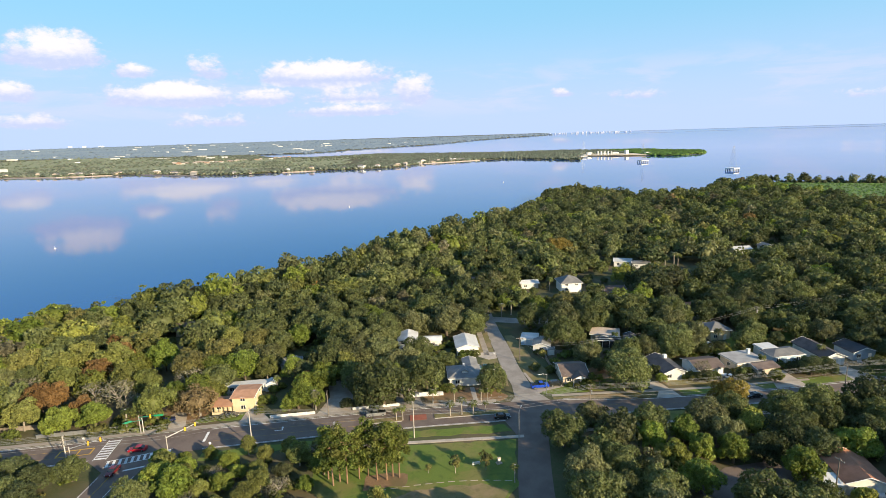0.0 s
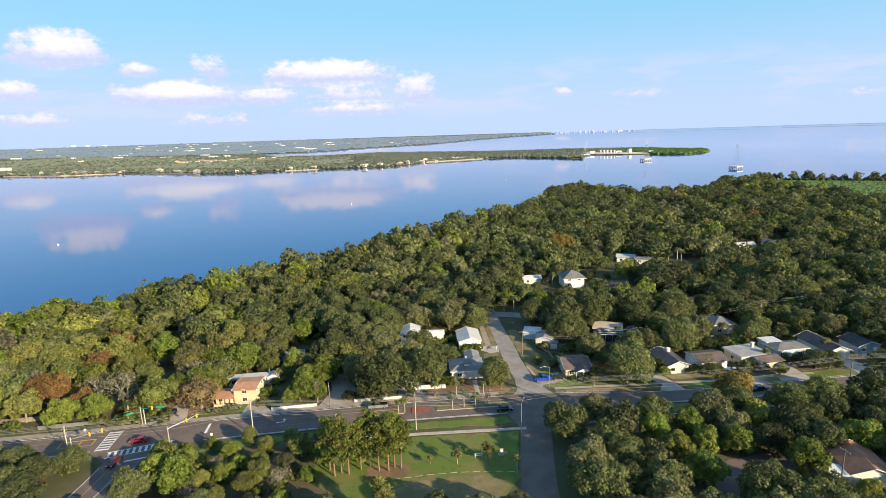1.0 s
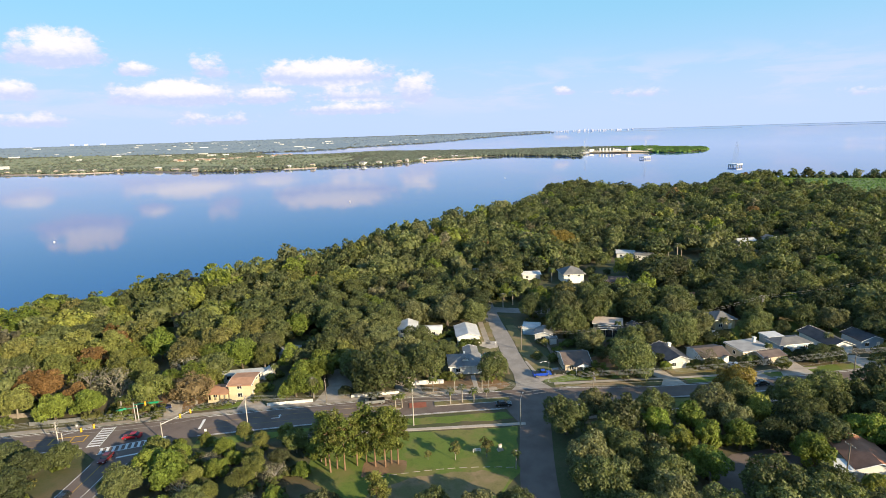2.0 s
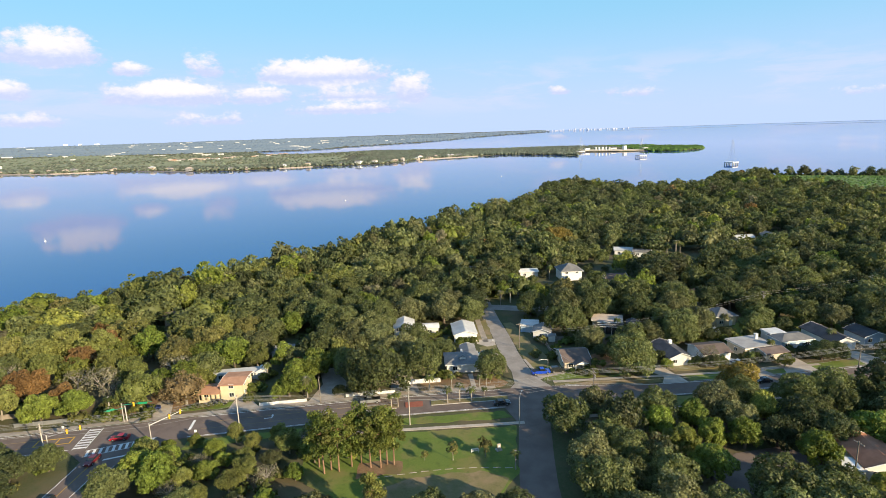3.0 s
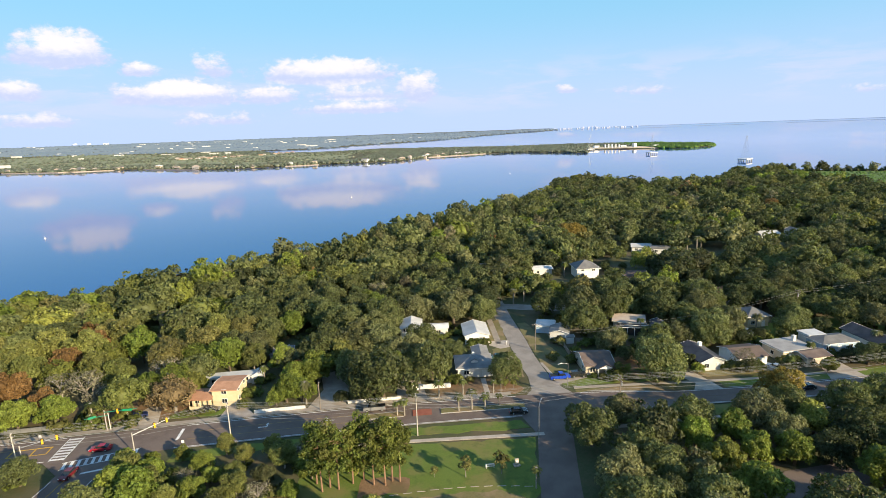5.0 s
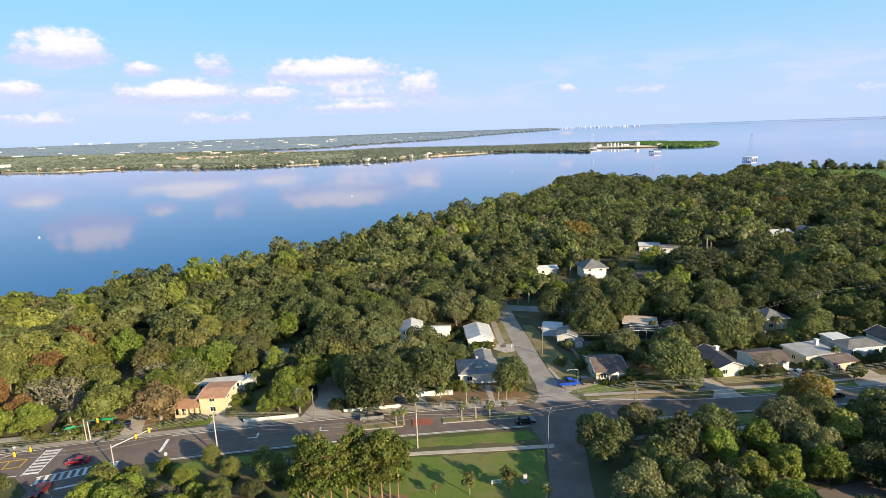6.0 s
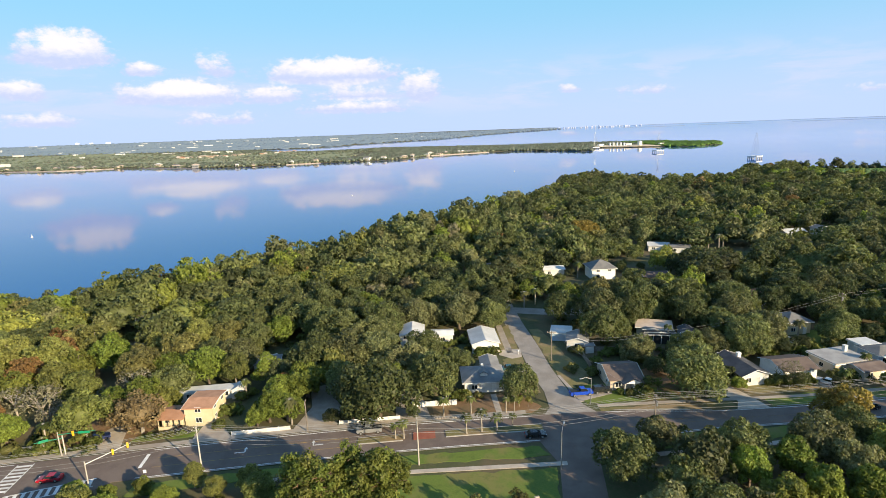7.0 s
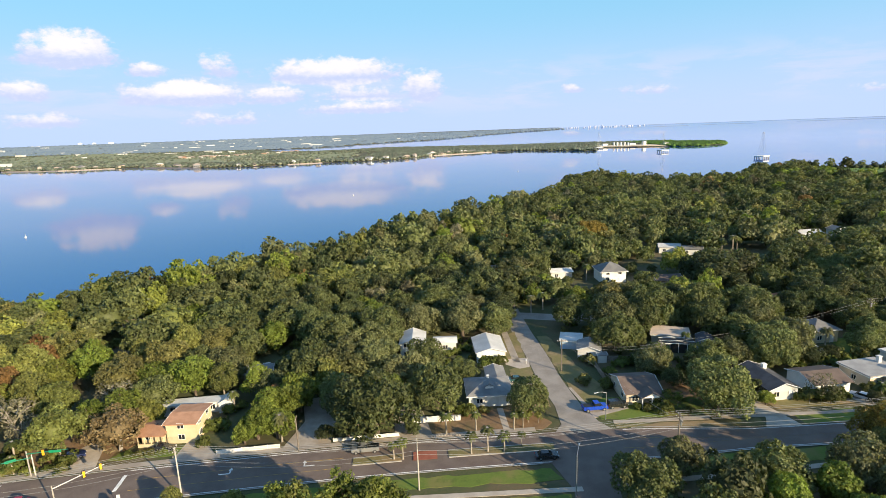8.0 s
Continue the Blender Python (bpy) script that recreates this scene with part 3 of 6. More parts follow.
solid("footpath_north_east", patch([(31, 154.6), (47.8, 155.0), (60, 155.2), (79, 155.6), (112, 158.4), (112, 159.6), (79, 156.8), (60, 156.4), (47.8, 156.2), (31, 155.8)], 0.09), M_CONCRETE, "concrete footpath before the houses", "footpath", kind="structure")

solid("footpath_north", patch([(28.4, 157.5), (27.2, 163.5), (25.4, 172), (24.6, 172), (26.2, 163.2), (27.4, 157.3)], 0.085), M_CONCRETE, "narrow concrete footpath beside the street", "footpath", kind="structure")
# the planted median with its red brick crossing
median = thing("median", "raised planted road median with pale kerb and red brick crossing", "median", kind="structure")


def islet(s0, s1, half):
    """Rounded plan of a median nose-to-nose between two path lengths."""
    line = [q for q in MAIN]
    run, keep = 0.0, []
    for a, b in zip(line, line[1:]):
        if s0 <= run <= s1:
            keep.append((a, (b - a).normalized(), run))
        run += (b - a).length
    left, right = [], []
    for q, t, s in keep:
        u = min(s - s0, s1 - s)
        h = half * math.sqrt(max(0.0, 1 - max(0.0, 1 - u / (half * 1.6)) ** 2)) + 0.05
        left.append((q.x - t.y * h, q.y + t.x * h))
        right.append((q.x + t.y * h, q.y - t.x * h))
    return right + left[::-1]


for x0, x1 in ((-25.5, -12.2), (-7.0, 18.5)):
    s0, s1 = reach(MAIN, x0), reach(MAIN, x1)
    part("kerb", patch(islet(s0, s1, 1.3), 0.17), M_KERB, median)
    part("lawn", patch(islet(s0 + 0.5, s1 - 0.5, 1.05), 0.2, 0.2), M_DRYGRASS, median)
s0, s1 = reach(MAIN, -12.0), reach(MAIN, -7.2)
part("brick_strip", stripe(-1.5, 1.5, s0, s1, top=0.19), M_BRICKRED, median, "red brick paving")

# lawns
LAWNS = [
    ("lawn_park", [(-34, 113), (-34, 129.5), (-12, 130.6), (16.6, 131.6), (14.6, 112), (9.5, 104), (-20, 103)], M_LAWN, "mown green park lawn"),
    ("lawn_pines", [(-21, 113), (-11.5, 113.6), (-10.5, 118), (-15, 119.5), (-21, 118)], M_MULCH, "brown needle litter under the pines"),
    ("lawn_bare", [(-20, 103), (9.6, 104.5), (12.5, 110.5), (8, 113.4), (-8, 112.4), (-18, 108)], M_DRYGRASS, "worn sandy edge of the park lawn"),
    ("marsh", [(404, 562), (406, 640), (424, 735), (440, 746), (500, 724), (580, 684), (720, 634), (900, 554), (900, 300), (520, 480), (430, 537)], M_MARSH, "bright green flat marsh at the tip of the shore"),
    ("lawn_verge", [(-66, 127), (-38, 132.6), (-10, 134.6), (16.6, 136), (14.6, 139.2), (-10, 137.9), (-38, 135.0), (-66, 131)], M_LAWN, "green grass verge beside the road"),
    ("lawn_verge_east", [(27, 135.4), (60, 138.6), (110, 144.2), (150, 149), (150, 152.6), (119, 147.6), (99, 145.4), (60, 143.0), (30, 140.4)], M_LAWN, "shaded grass verge"),
    ("lawn_verge_far", [(-400, 101), (-114, 138.2), (-98, 140.2), (-98, 141.2), (-114, 139.6), (-400, 103)], M_DRYGRASS, "thin dry verge"),
    ("lawn_yard_corner", [(28.6, 156.5), (48, 157), (56, 158), (56, 165), (44, 166), (28, 166)], M_LAWN, "front lawn of a house"),
    ("lawn_yard_strip", [(25.8, 166), (28.8, 163), (33.5, 170), (31, 180), (28.5, 190), (25.4, 207), (21.6, 207), (23.3, 190), (24.4, 176)], M_DRYGRASS, "dry sunlit yard grass beside the street"),
    ("lawn_yard_b", [(10.2, 164), (19.0, 163), (16.8, 186), (11.5, 184)], M_DRYGRASS, "patchy front yard"),
    ("lawn_yard_c", [(11.2, 186), (16.6, 186), (15.8, 212), (10.2, 206)], M_DRYGRASS, "dry yard grass beside a driveway"),
    ("lawn_bed", [(-8, 152), (15, 153.2), (18, 156), (12, 163), (-2, 162.6), (-8, 158)], M_MULCH, "pine straw planting bed"),
    ("lawn_yard_i", [(68, 158.4), (90, 160), (92, 164), (74, 164), (67, 162)], M_DRYGRASS, "sunlit front lawn"),
    ("lawn_yard_verge", [(70, 151.9), (86, 152.8), (100, 154.2), (120, 156.6), (140, 160), (140, 163), (112, 160), (84, 157.6), (70, 156.2)], M_LAWN, "green roadside verge"),
    ("lawn_front_east", [(31, 152.8), (44, 152.3), (62, 151.8), (62, 154.8), (47, 154.4), (31, 154)], M_DRYGRASS, "worn dry verge beside the road"),
    ("lawn_yard_g", [(44, 158), (58, 158), (60, 166), (52, 176), (45, 172)], M_MULCH, "leaf-strewn yard under a spreading oak"),
    ("lawn_back", [(100, 178), (140, 182), (140, 200), (104, 196)], M_LAWN, "green back lawn"),
    ("lawn_back_b", [(80, 184), (96, 186), (96, 198), (78, 196)], M_LAWN, "green back lawn"),
    ("lawn_far", [(118, 296), (142, 292), (146, 306), (120, 310)], M_LAWN, "bright lawn among the trees"),
    ("lawn_front_left", [(-76, 146.5), (-62, 148.4), (-62, 151.4), (-76, 150)], M_LAWN, "strip of lawn before the yellow house"),
    ("yard_bare_left", [(-98, 144), (-76, 147), (-72, 156), (-88, 158), (-100, 152)], M_MULCH, "bare earth yard covered in leaf litter"),
]
for nm, pts, mat_, lab in LAWNS:
    solid(nm, patch(pts, {"lawn_pines": 0.068, "lawn_bare": 0.064, "marsh": 0.3}.get(nm, 0.055), 0.3, 0.9), mat_, lab, "lawn", kind="structure")

solid("parking_lot", patch([(54, 101), (70, 104), (79, 113), (76, 118), (64, 116), (55, 109)], 0.06), M_ASPHALT, "dark asphalt lot in deep tree shade", "road", kind="structure")
DRIVES = [
    ("driveway", [(60.4, 160.5), (65.6, 162.0), (68.2, 154.6), (69.2, 151.2), (61.6, 151.2), (63.6, 155)], "pale concrete driveway"),
    ("driveway", [(10.6, 190.5), (17.2, 191), (17.0, 185), (14, 184), (10.6, 187)], "pale concrete driveway"),
    ("driveway", [(9.6, 175.8), (18.2, 178.5), (18.4, 174.5), (9.8, 173.4)], "pale concrete driveway"),
    ("driveway", [(11.4, 212), (13.4, 212), (14.8, 188), (12.8, 188)], "narrow concrete garden path"),
    ("driveway", [(86.4, 163.4), (90.4, 163.2), (95.5, 153.4), (88.4, 152.6)], "pale concrete driveway"),
    ("driveway", [(102, 164), (108, 166), (109, 155), (99, 153.8)], "wide concrete driveway"),
    ("driveway", [(124, 167), (129, 167), (134, 157.6), (125, 156.4)], "concrete driveway"),
    ("driveway", [(27, 160.2), (36, 163.4), (36, 160.8), (27.6, 157.6)], "concrete driveway with parked trucks"),
    ("driveway", [(-62, 154), (-58.6, 154), (-52.5, 146.5), (-62, 146)], "pale concrete driveway beside the yellow house"),
    ("driveway", [(-84, 154), (-80.5, 154), (-77, 144.5), (-88, 143.2)], "pale concrete driveway mouth"),
    ("driveway", [(-40, 149.2), (-30, 150.2), (-31, 162), (-37, 172), (-41, 170), (-38, 160)], "grey paved driveway in the shade"),
    ("driveway", [(-16.5, 152.2), (-8.4, 152.6), (-11, 163), (-18, 166)], "grey paved driveway"),
    ("driveway", [(6.2, 163), (7.6, 163), (8.4, 152.6), (7.0, 152.6)], "narrow concrete front path"),
]
for nm, pts, lab in DRIVES:
    solid(nm, patch(pts, 0.075, 0.3), M_CONCRETE, lab, "driveway", kind="structure")

# ---------------------------------------------------------------- trees
rng = np.random.default_rng(7)
_g = (1 + 5 ** 0.5) / 2
ICO_V = np.array([(-1, _g, 0), (1, _g, 0), (-1, -_g, 0), (1, -_g, 0), (0, -1, _g), (0, 1, _g), (0, -1, -_g), (0, 1, -_g), (_g, 0, -1), (_g, 0, 1), (-_g, 0, -1), (-_g, 0, 1)]) / math.sqrt(1 + _g * _g)
ICO_F = np.array([(0, 11, 5), (0, 5, 1), (0, 1, 7), (0, 7, 10), (0, 10, 11), (1, 5, 9), (5, 11, 4), (11, 10, 2), (10, 7, 6), (7, 1, 8), (3, 9, 4), (3, 4, 2), (3, 2, 6), (3, 6, 8), (3, 8, 9), (4, 9, 5), (2, 4, 11), (6, 2, 10), (8, 6, 7), (9, 8, 1)])


def unit(v):
    return v / np.maximum(np.linalg.norm(v, axis=-1, keepdims=True), 1e-9)


def leaf_cards(centre, out, size, rnd, loose=0.75):
    """Small three-cornered leaf sprays at the given places, facing roughly outwards."""
    n = len(centre)
    nrm = unit(out + rnd.normal(0, loose, (n, 3)))
    a = unit(np.cross(nrm, rnd.normal(0, 1, (n, 3))))
    b = np.cross(nrm, a)
    s = size * rnd.uniform(0.6, 1.35, (n, 1))
    w = s * rnd.uniform(0.55, 0.95, (n, 1))
    v = np.stack([centre + a * s * 1.15, centre - a * s * 0.6 + b * w, centre - a * s * 0.5 - b * w], 1).reshape(-1, 3)
    return v, np.arange(3 * n).reshape(-1, 3)


def split_ball():
    """A ball of eighty facets."""
    vs, mids, fs = [tuple(p) for p in ICO_V], {}, []

    def mid(i, j):
        k = (min(i, j), max(i, j))
        if k not in mids:
            p = np.array(vs[i]) + np.array(vs[j])
            mids[k] = len(vs)
            vs.append(tuple(p / np.linalg.norm(p)))
        return mids[k]

    for i, j, k in ICO_F:
        p, q, r = mid(i, j), mid(j, k), mid(k, i)
        fs += [(i, p, r), (j, q, p), (k, r, q), (p, q, r)]
    return np.array(vs), np.array(fs)


BALL_V, BALL_F = split_ball()


def crown(rnd, radius, low, top, clumps, leaves, leaf, core=0.6, droop=0.0, puff=0.34):
    """A crown of leaf sprays gathered in rounded tufts on a dome of boughs, with gaps between, round a dark heart."""
    mid = low + (top - low) * 0.42
    wide = radius * rnd.uniform(0.86, 1.12, 2)
    turn = np.arange(clumps) * 2.39996 + rnd.uniform(0, 6.28)
    rise = 1.0 - 1.42 * (np.arange(clumps) + 0.5) / clumps
    d = np.stack([np.cos(turn) * np.sqrt(1 - rise ** 2), np.sin(turn) * np.sqrt(1 - rise ** 2), rise], 1)
    d = unit(d + rnd.normal(0, 0.2, d.shape))
    reach_out = rnd.uniform(0.46, 0.92, (clumps, 1)) * (1 - 0.12 * np.clip(d[:, 2:], 0, 1))
    at = d * reach_out * [wide[0], wide[1], 1.0]
    up = np.where(d[:, 2] > 0, top - mid, mid - low)
    at[:, 2] = mid + d[:, 2] * reach_out[:, 0] * up
    size = radius * puff * rnd.uniform(0.5, 1.2, clumps)
    vs, fs, base = [], [], 0
    if core > 0.2:
        tall = np.where(BALL_V[:, 2] > 0, top - mid, mid - low)
        heart = BALL_V * core * rnd.uniform(0.8, 1.05, (len(BALL_V), 1)) * [wide[0], wide[1], 1.0]
        heart[:, 2] = mid + BALL_V[:, 2] * core * 0.9 * tall
        vs.append(heart)
        fs.append(BALL_F)
        base = len(BALL_V)
    n = int(clumps * leaves * 2.4)
    k = rnd.choice(clumps, n, p=size ** 2 / (size ** 2).sum())
    e = unit(rnd.normal(0, 1, (n, 3)) + d[k] * 0.55 + [0, 0, 0.3])
    p = at[k] + e * (size[k] * rnd.uniform(0.68, 1.0, n) ** 0.5 * rnd.uniform(0.86, 1.22, n))[:, None] * [1, 1, 0.82]
    gap = np.linalg.norm((p[:, None] - at[None]) / [1, 1, 0.82], axis=2) / size[None]
    gap[np.arange(n), k] = 9.0
    keep = np.nonzero(gap.min(1) > 0.74)[0][:clumps * leaves]
    p, e = p[keep], e[keep]
    p[:, 2] -= droop * rnd.uniform(0, 1, len(p)) ** 2
    v, f = leaf_cards(p, e + [0, 0, 0.25], leaf, rnd)
    vs.append(v)
    fs.append(f + base)
    return np.concatenate(vs), np.concatenate(fs)


def sweep(bm, points, radii, sides, root=None):
    """A tapered bar through several points; root is a ring of an older bar that it grows from."""
    rings = []
    for k, p in enumerate(points):
        t = (points[min(k + 1, len(points) - 1)] - points[max(k - 1, 0)]).normalized()
        a = t.orthogonal().normalized()
        b = t.cross(a)
        rings.append([bm.verts.new(p + (a * math.cos(6.2832 * i / sides) + b * math.sin(6.2832 * i / sides)) * radii[k]) for i in range(sides)])
    for r, s in zip(rings, rings[1:]):
        for i in range(sides):
            bm.faces.new((r[i], r[(i + 1) % sides], s[(i + 1) % sides], s[i]))
    bm.faces.new(rings[-1])
    if root:
        bm.faces.new((rings[0][0], rings[0][1], root[0]))
        bm.faces.new((rings[0][2], rings[0][3], root[len(root) // 2]))
    return rings


def trunk_mesh(height, r, limbs, spread, rnd, lean=0.0, sides=7, twigs=0):
    """A trunk with limbs grown from its fork, and twigs from the limbs."""
    bm = bmesh.new()
    knee = Vector((lean * rnd.uniform(-1, 1), lean * rnd.uniform(-1, 1), height * 0.45))
    root = sweep(bm, [Vector((0, 0, -0.6)), knee * 0.5, knee], [r * 1.3, r * 0.95, r * 0.8], sides)[-1]
    for i in range(limbs):
        phi = 6.283 * (i + rnd.uniform(-0.3, 0.3)) / max(1, limbs)
        tip = knee + Vector((math.cos(phi) * spread * rnd.uniform(0.5, 0.9), math.sin(phi) * spread * rnd.uniform(0.5, 0.9), height * rnd.uniform(0.25, 0.5)))
        bend = knee.lerp(tip, 0.5) + Vector((0, 0, height * 0.07))
        limb = sweep(bm, [knee - Vector((0, 0, 0.1)), bend, tip], [r * 0.6, r * 0.4, r * 0.14], 5, root)
        for _ in range(twigs):
            a = bend.lerp(tip, rnd.uniform(0, 0.7))
            away = Vector((rnd.normal(0, 1), rnd.normal(0, 1), rnd.uniform(0.1, 1.0))) * spread * 0.3
            sweep(bm, [a, a + away * 0.5, a + away], [r * 0.2, r * 0.13, r * 0.05], 4, limb[1])
    return bm


def tree_thing(name, label, crown_vf, leaf_mat, bm_trunk, bark, group, m):
    ob = thing(name, label, "tree", m, group)
    part("trunk", bm_trunk, bark, ob)
    v, f = crown_vf
    me = tri_mesh("crown", v, f, np.zeros(len(v)))
    me.materials.append(leaf_mat)
    c = new("crown", me)
    c.parent = ob
    return ob


def stand(x, y, turn=0.0, s=1.0, sz=None):
    return Matrix.LocRotScale((x, y, z_at(x, y) - 0.05), Euler((0, 0, turn)), (s, s, s if sz is None else sz))


class Grove:
    """Trees of one kind: a few are modelled, the rest are copies of them, turned and scaled."""

    def __init__(self, name, label, group, make, variants):
        self.name, self.label, self.group, self.make, self.variants = name, label, group, make, variants
        self.models, self.count = [], 0

    def plant(self, x, y, s=1.0, sz=None):
        k = self.count
        self.count += 1
        m = stand(x, y, rng.uniform(0, 6.28), s, sz)
        if k < self.variants:
            v, f, leaf_mat, bm, bark = self.make(np.random.default_rng(100 + k * 17 + len(self.name)))
            ob = tree_thing(self.name, self.label, (v, f), leaf_mat, bm, bark, self.group, m)
            self.models.append(ob)
            return ob
        src = self.models[k % self.variants]
        keep = src.scale.copy()
        src.scale = (1, 1, 1)
        ob = copy_thing(src, m)
        src.scale = keep
        return ob


def make_oak(leaf_mat, bark=None, r=6.0, h=10.5, clumps=48, leaves=108, leaf=0.285):
    def make(rnd):
        v, f = crown(rnd, r * 1.0, h * 0.14, h * 0.98, clumps, leaves, leaf, droop=0.5, puff=0.3)
        return v, f, leaf_mat, trunk_mesh(h * 0.75, 0.38, 5, r * 0.6, rnd, 0.4), bark or M_BARK
    return make


def make_pine(rnd):
    h = 15.0
    vs, fs, base = [], [], 0
    for i in range(34):
        t = rnd.uniform(0.36, 0.98)
        phi, rr = rnd.uniform(0, 6.28), rnd.uniform(0.2, 1.0) * 3.3 * (1.06 - t) ** 0.5 * 1.3
        c = np.array([rr * math.cos(phi), rr * math.sin(phi), h * t])
        n = 84
        d = unit(rnd.normal(0, 1, (n, 3)))
        v, f = leaf_cards(c + d * rnd.uniform(0.5, 1.3, (n, 1)) * [1, 1, 0.75], d + [0, 0, 0.5], 0.27, rnd)
        blob = ICO_V * (0.5 * rnd.uniform(0.7, 1.1, (12, 1))) * [1, 1, 0.6] + c
        vs += [v, blob]
        fs += [f + base, ICO_F + base + len(v)]
        base += len(v) + 12
    bm = bmesh.new()
    top = Vector((rnd.uniform(-0.4, 0.4), rnd.uniform(-0.4, 0.4), h * 0.92))
    stem = sweep(bm, [Vector((0, 0, -0.5)), top * 0.3, top * 0.6, top], [0.22, 0.18, 0.14, 0.06], 7)
    for i in range(16):
        t, phi = rnd.uniform(0.55, 0.9), rnd.uniform(0, 6.28)
        p = top * t
        tip = p + Vector((2.2 * math.cos(phi), 2.2 * math.sin(phi), 1.0))
        sweep(bm, [p, p.lerp(tip, 0.5), tip], [0.09, 0.06, 0.03], 4, stem[2])
    return np.concatenate(vs), np.concatenate(fs), L_PINE, bm, M_PINEBARK


def make_bare(rnd):
    """A nearly leafless grey tree, twigs and hanging moss."""
    v, f = crown(rnd, 4.6, 2.4, 9.0, 24, 26, 0.24, core=0.05, droop=0.9)
    bm = trunk_mesh(8.0, 0.26, 7, 4.2, rnd, 0.5, twigs=4)
    return v, f, L_GREY, bm, M_PALEBARK


def frond_cloud(rnd, n, length, z, drop, width):
    vs, fs, base = [], [], 0
    for i in range(n):
        phi = i * 2.39996 + rnd.uniform(-0.2, 0.2)
        up = rnd.uniform(-0.35, 1.0)
        d = np.array([math.cos(phi), math.sin(phi), 0.0])
        side = np.array([-d[1], d[0], 0.0])
        rows = []
        for k in range(6):
            t = k / 5
            c = d * length * t * (1 - 0.15 * up) + np.array([0, 0, z + length * (up * t * 0.75 - drop * t * t)])
            w = width * math.sin(math.pi * min(1.0, 0.12 + t * 0.88)) * (1 - 0.3 * t) + 0.04
            rows += [c - side * w - [0, 0, w * 0.5], c, c + side * w - [0, 0, w * 0.5]]
        vs.append(np.array(rows))
        for k in range(5):
            a = base + 3 * k
            fs += [(a, a + 1, a + 4), (a, a + 4, a + 3), (a + 1, a + 2, a + 5), (a + 1, a + 5, a + 4)]
        base += 18
    return np.concatenate(vs), np.array(fs)


def make_palm(rnd):
    """A cabbage palm: slim grey trunk, round head of fan fronds, a few hanging."""
    h = rnd.uniform(4.6, 6.0)
    v, f = frond_cloud(rnd, 30, 1.75, h, 0.75, 0.36)
    bm = bmesh.new()
    zs = [-0.4, h * 0.25, h * 0.5, h * 0.75, h - 0.5, h - 0.2, h + 0.15]
    sweep(bm, [Vector((0.05 * math.sin(z), 0, z)) for z in zs], [0.24, 0.19, 0.18, 0.18, 0.18, 0.3, 0.34], 8)
    return v, f, L_PALM, bm, M_PALEBARK


def make_sapling(rnd):
    v, f = crown(rnd, 1.5, 1.4, 4.6, 12, 30, 0.20, core=0.5)
    return v, f, L_SHRUB, trunk_mesh(3.2, 0.08, 4, 0.9, rnd, 0.1), M_PALEBARK


def make_shrub(leaf_mat):
    def make(rnd):
        v, f = crown(rnd, 1.7, 0.0, 2.2, 12, 32, 0.25, core=0.65)
        return v, f, leaf_mat, trunk_mesh(1.2, 0.07, 4, 0.8, rnd, 0.1), M_BARK
    return make


def make_tall(leaf_mat, bark=None):
    """A taller, narrower woodland tree whose trunk shows."""
    def make(rnd):
        v, f = crown(rnd, 5.0, 1.6, 11.6, 36, 110, 0.29, droop=0.3)
        return v, f, leaf_mat, trunk_mesh(10.5, 0.26, 5, 2.6, rnd, 0.5), bark or M_BARK
    return make


OAKS = Grove("live_oak", "broad grey-green live oak with a spreading crown", "street oaks", make_oak(L_OAK), 7)
DARKS = Grove("laurel_oak", "dense dark green laurel oak", "laurel oaks", make_oak(L_DARK, r=5.6, h=10.0), 6)
BRIGHTS = Grove("camphor_tree", "bright fresh green broadleaf tree", "bright green trees", make_oak(L_BRIGHT, r=4.6, h=9.0), 4)
TALLS = Grove("woodland_tree", "tall slim olive green woodland tree", "woodland trees", make_tall(L_OLIVE, M_PALEBARK), 5)
GREENS = Grove("water_oak", "tall mid green water oak", "woodland trees", make_tall(L_BRIGHT), 4)
PINES = Grove("slash_pine", "tall slash pine with bare reddish trunk", "pines beside the lawn", make_pine, 5)
BARES = Grove("bare_tree", "nearly leafless grey tree hung with moss", "bare grey trees", make_bare, 4)
RUSTS = Grove("bald_cypress", "rust orange autumn cypress tree", "autumn trees", make_tall(L_RUST), 3)
BROWNS = Grove("brown_oak", "wide brown-leaved oak beside the yellow house", "autumn trees", make_oak(L_BROWN, M_PALEBARK, clumps=44, leaves=44, leaf=0.32), 2)
GOLDS = Grove("golden_tree", "golden yellow autumn tree beside the road", "autumn trees", make_tall(L_GOLD), 2)
PALMS = Grove("cabbage_palm", "cabbage palm with grey trunk and round green head", "palms along the road", make_palm, 4)
SAPLINGS = Grove("sapling", "young slim tree on the park lawn", "young lawn trees", make_sapling, 3)
SHRUBS = Grove("shrub", "rounded green garden shrub", "shrubs", make_shrub(L_SHRUB), 4)

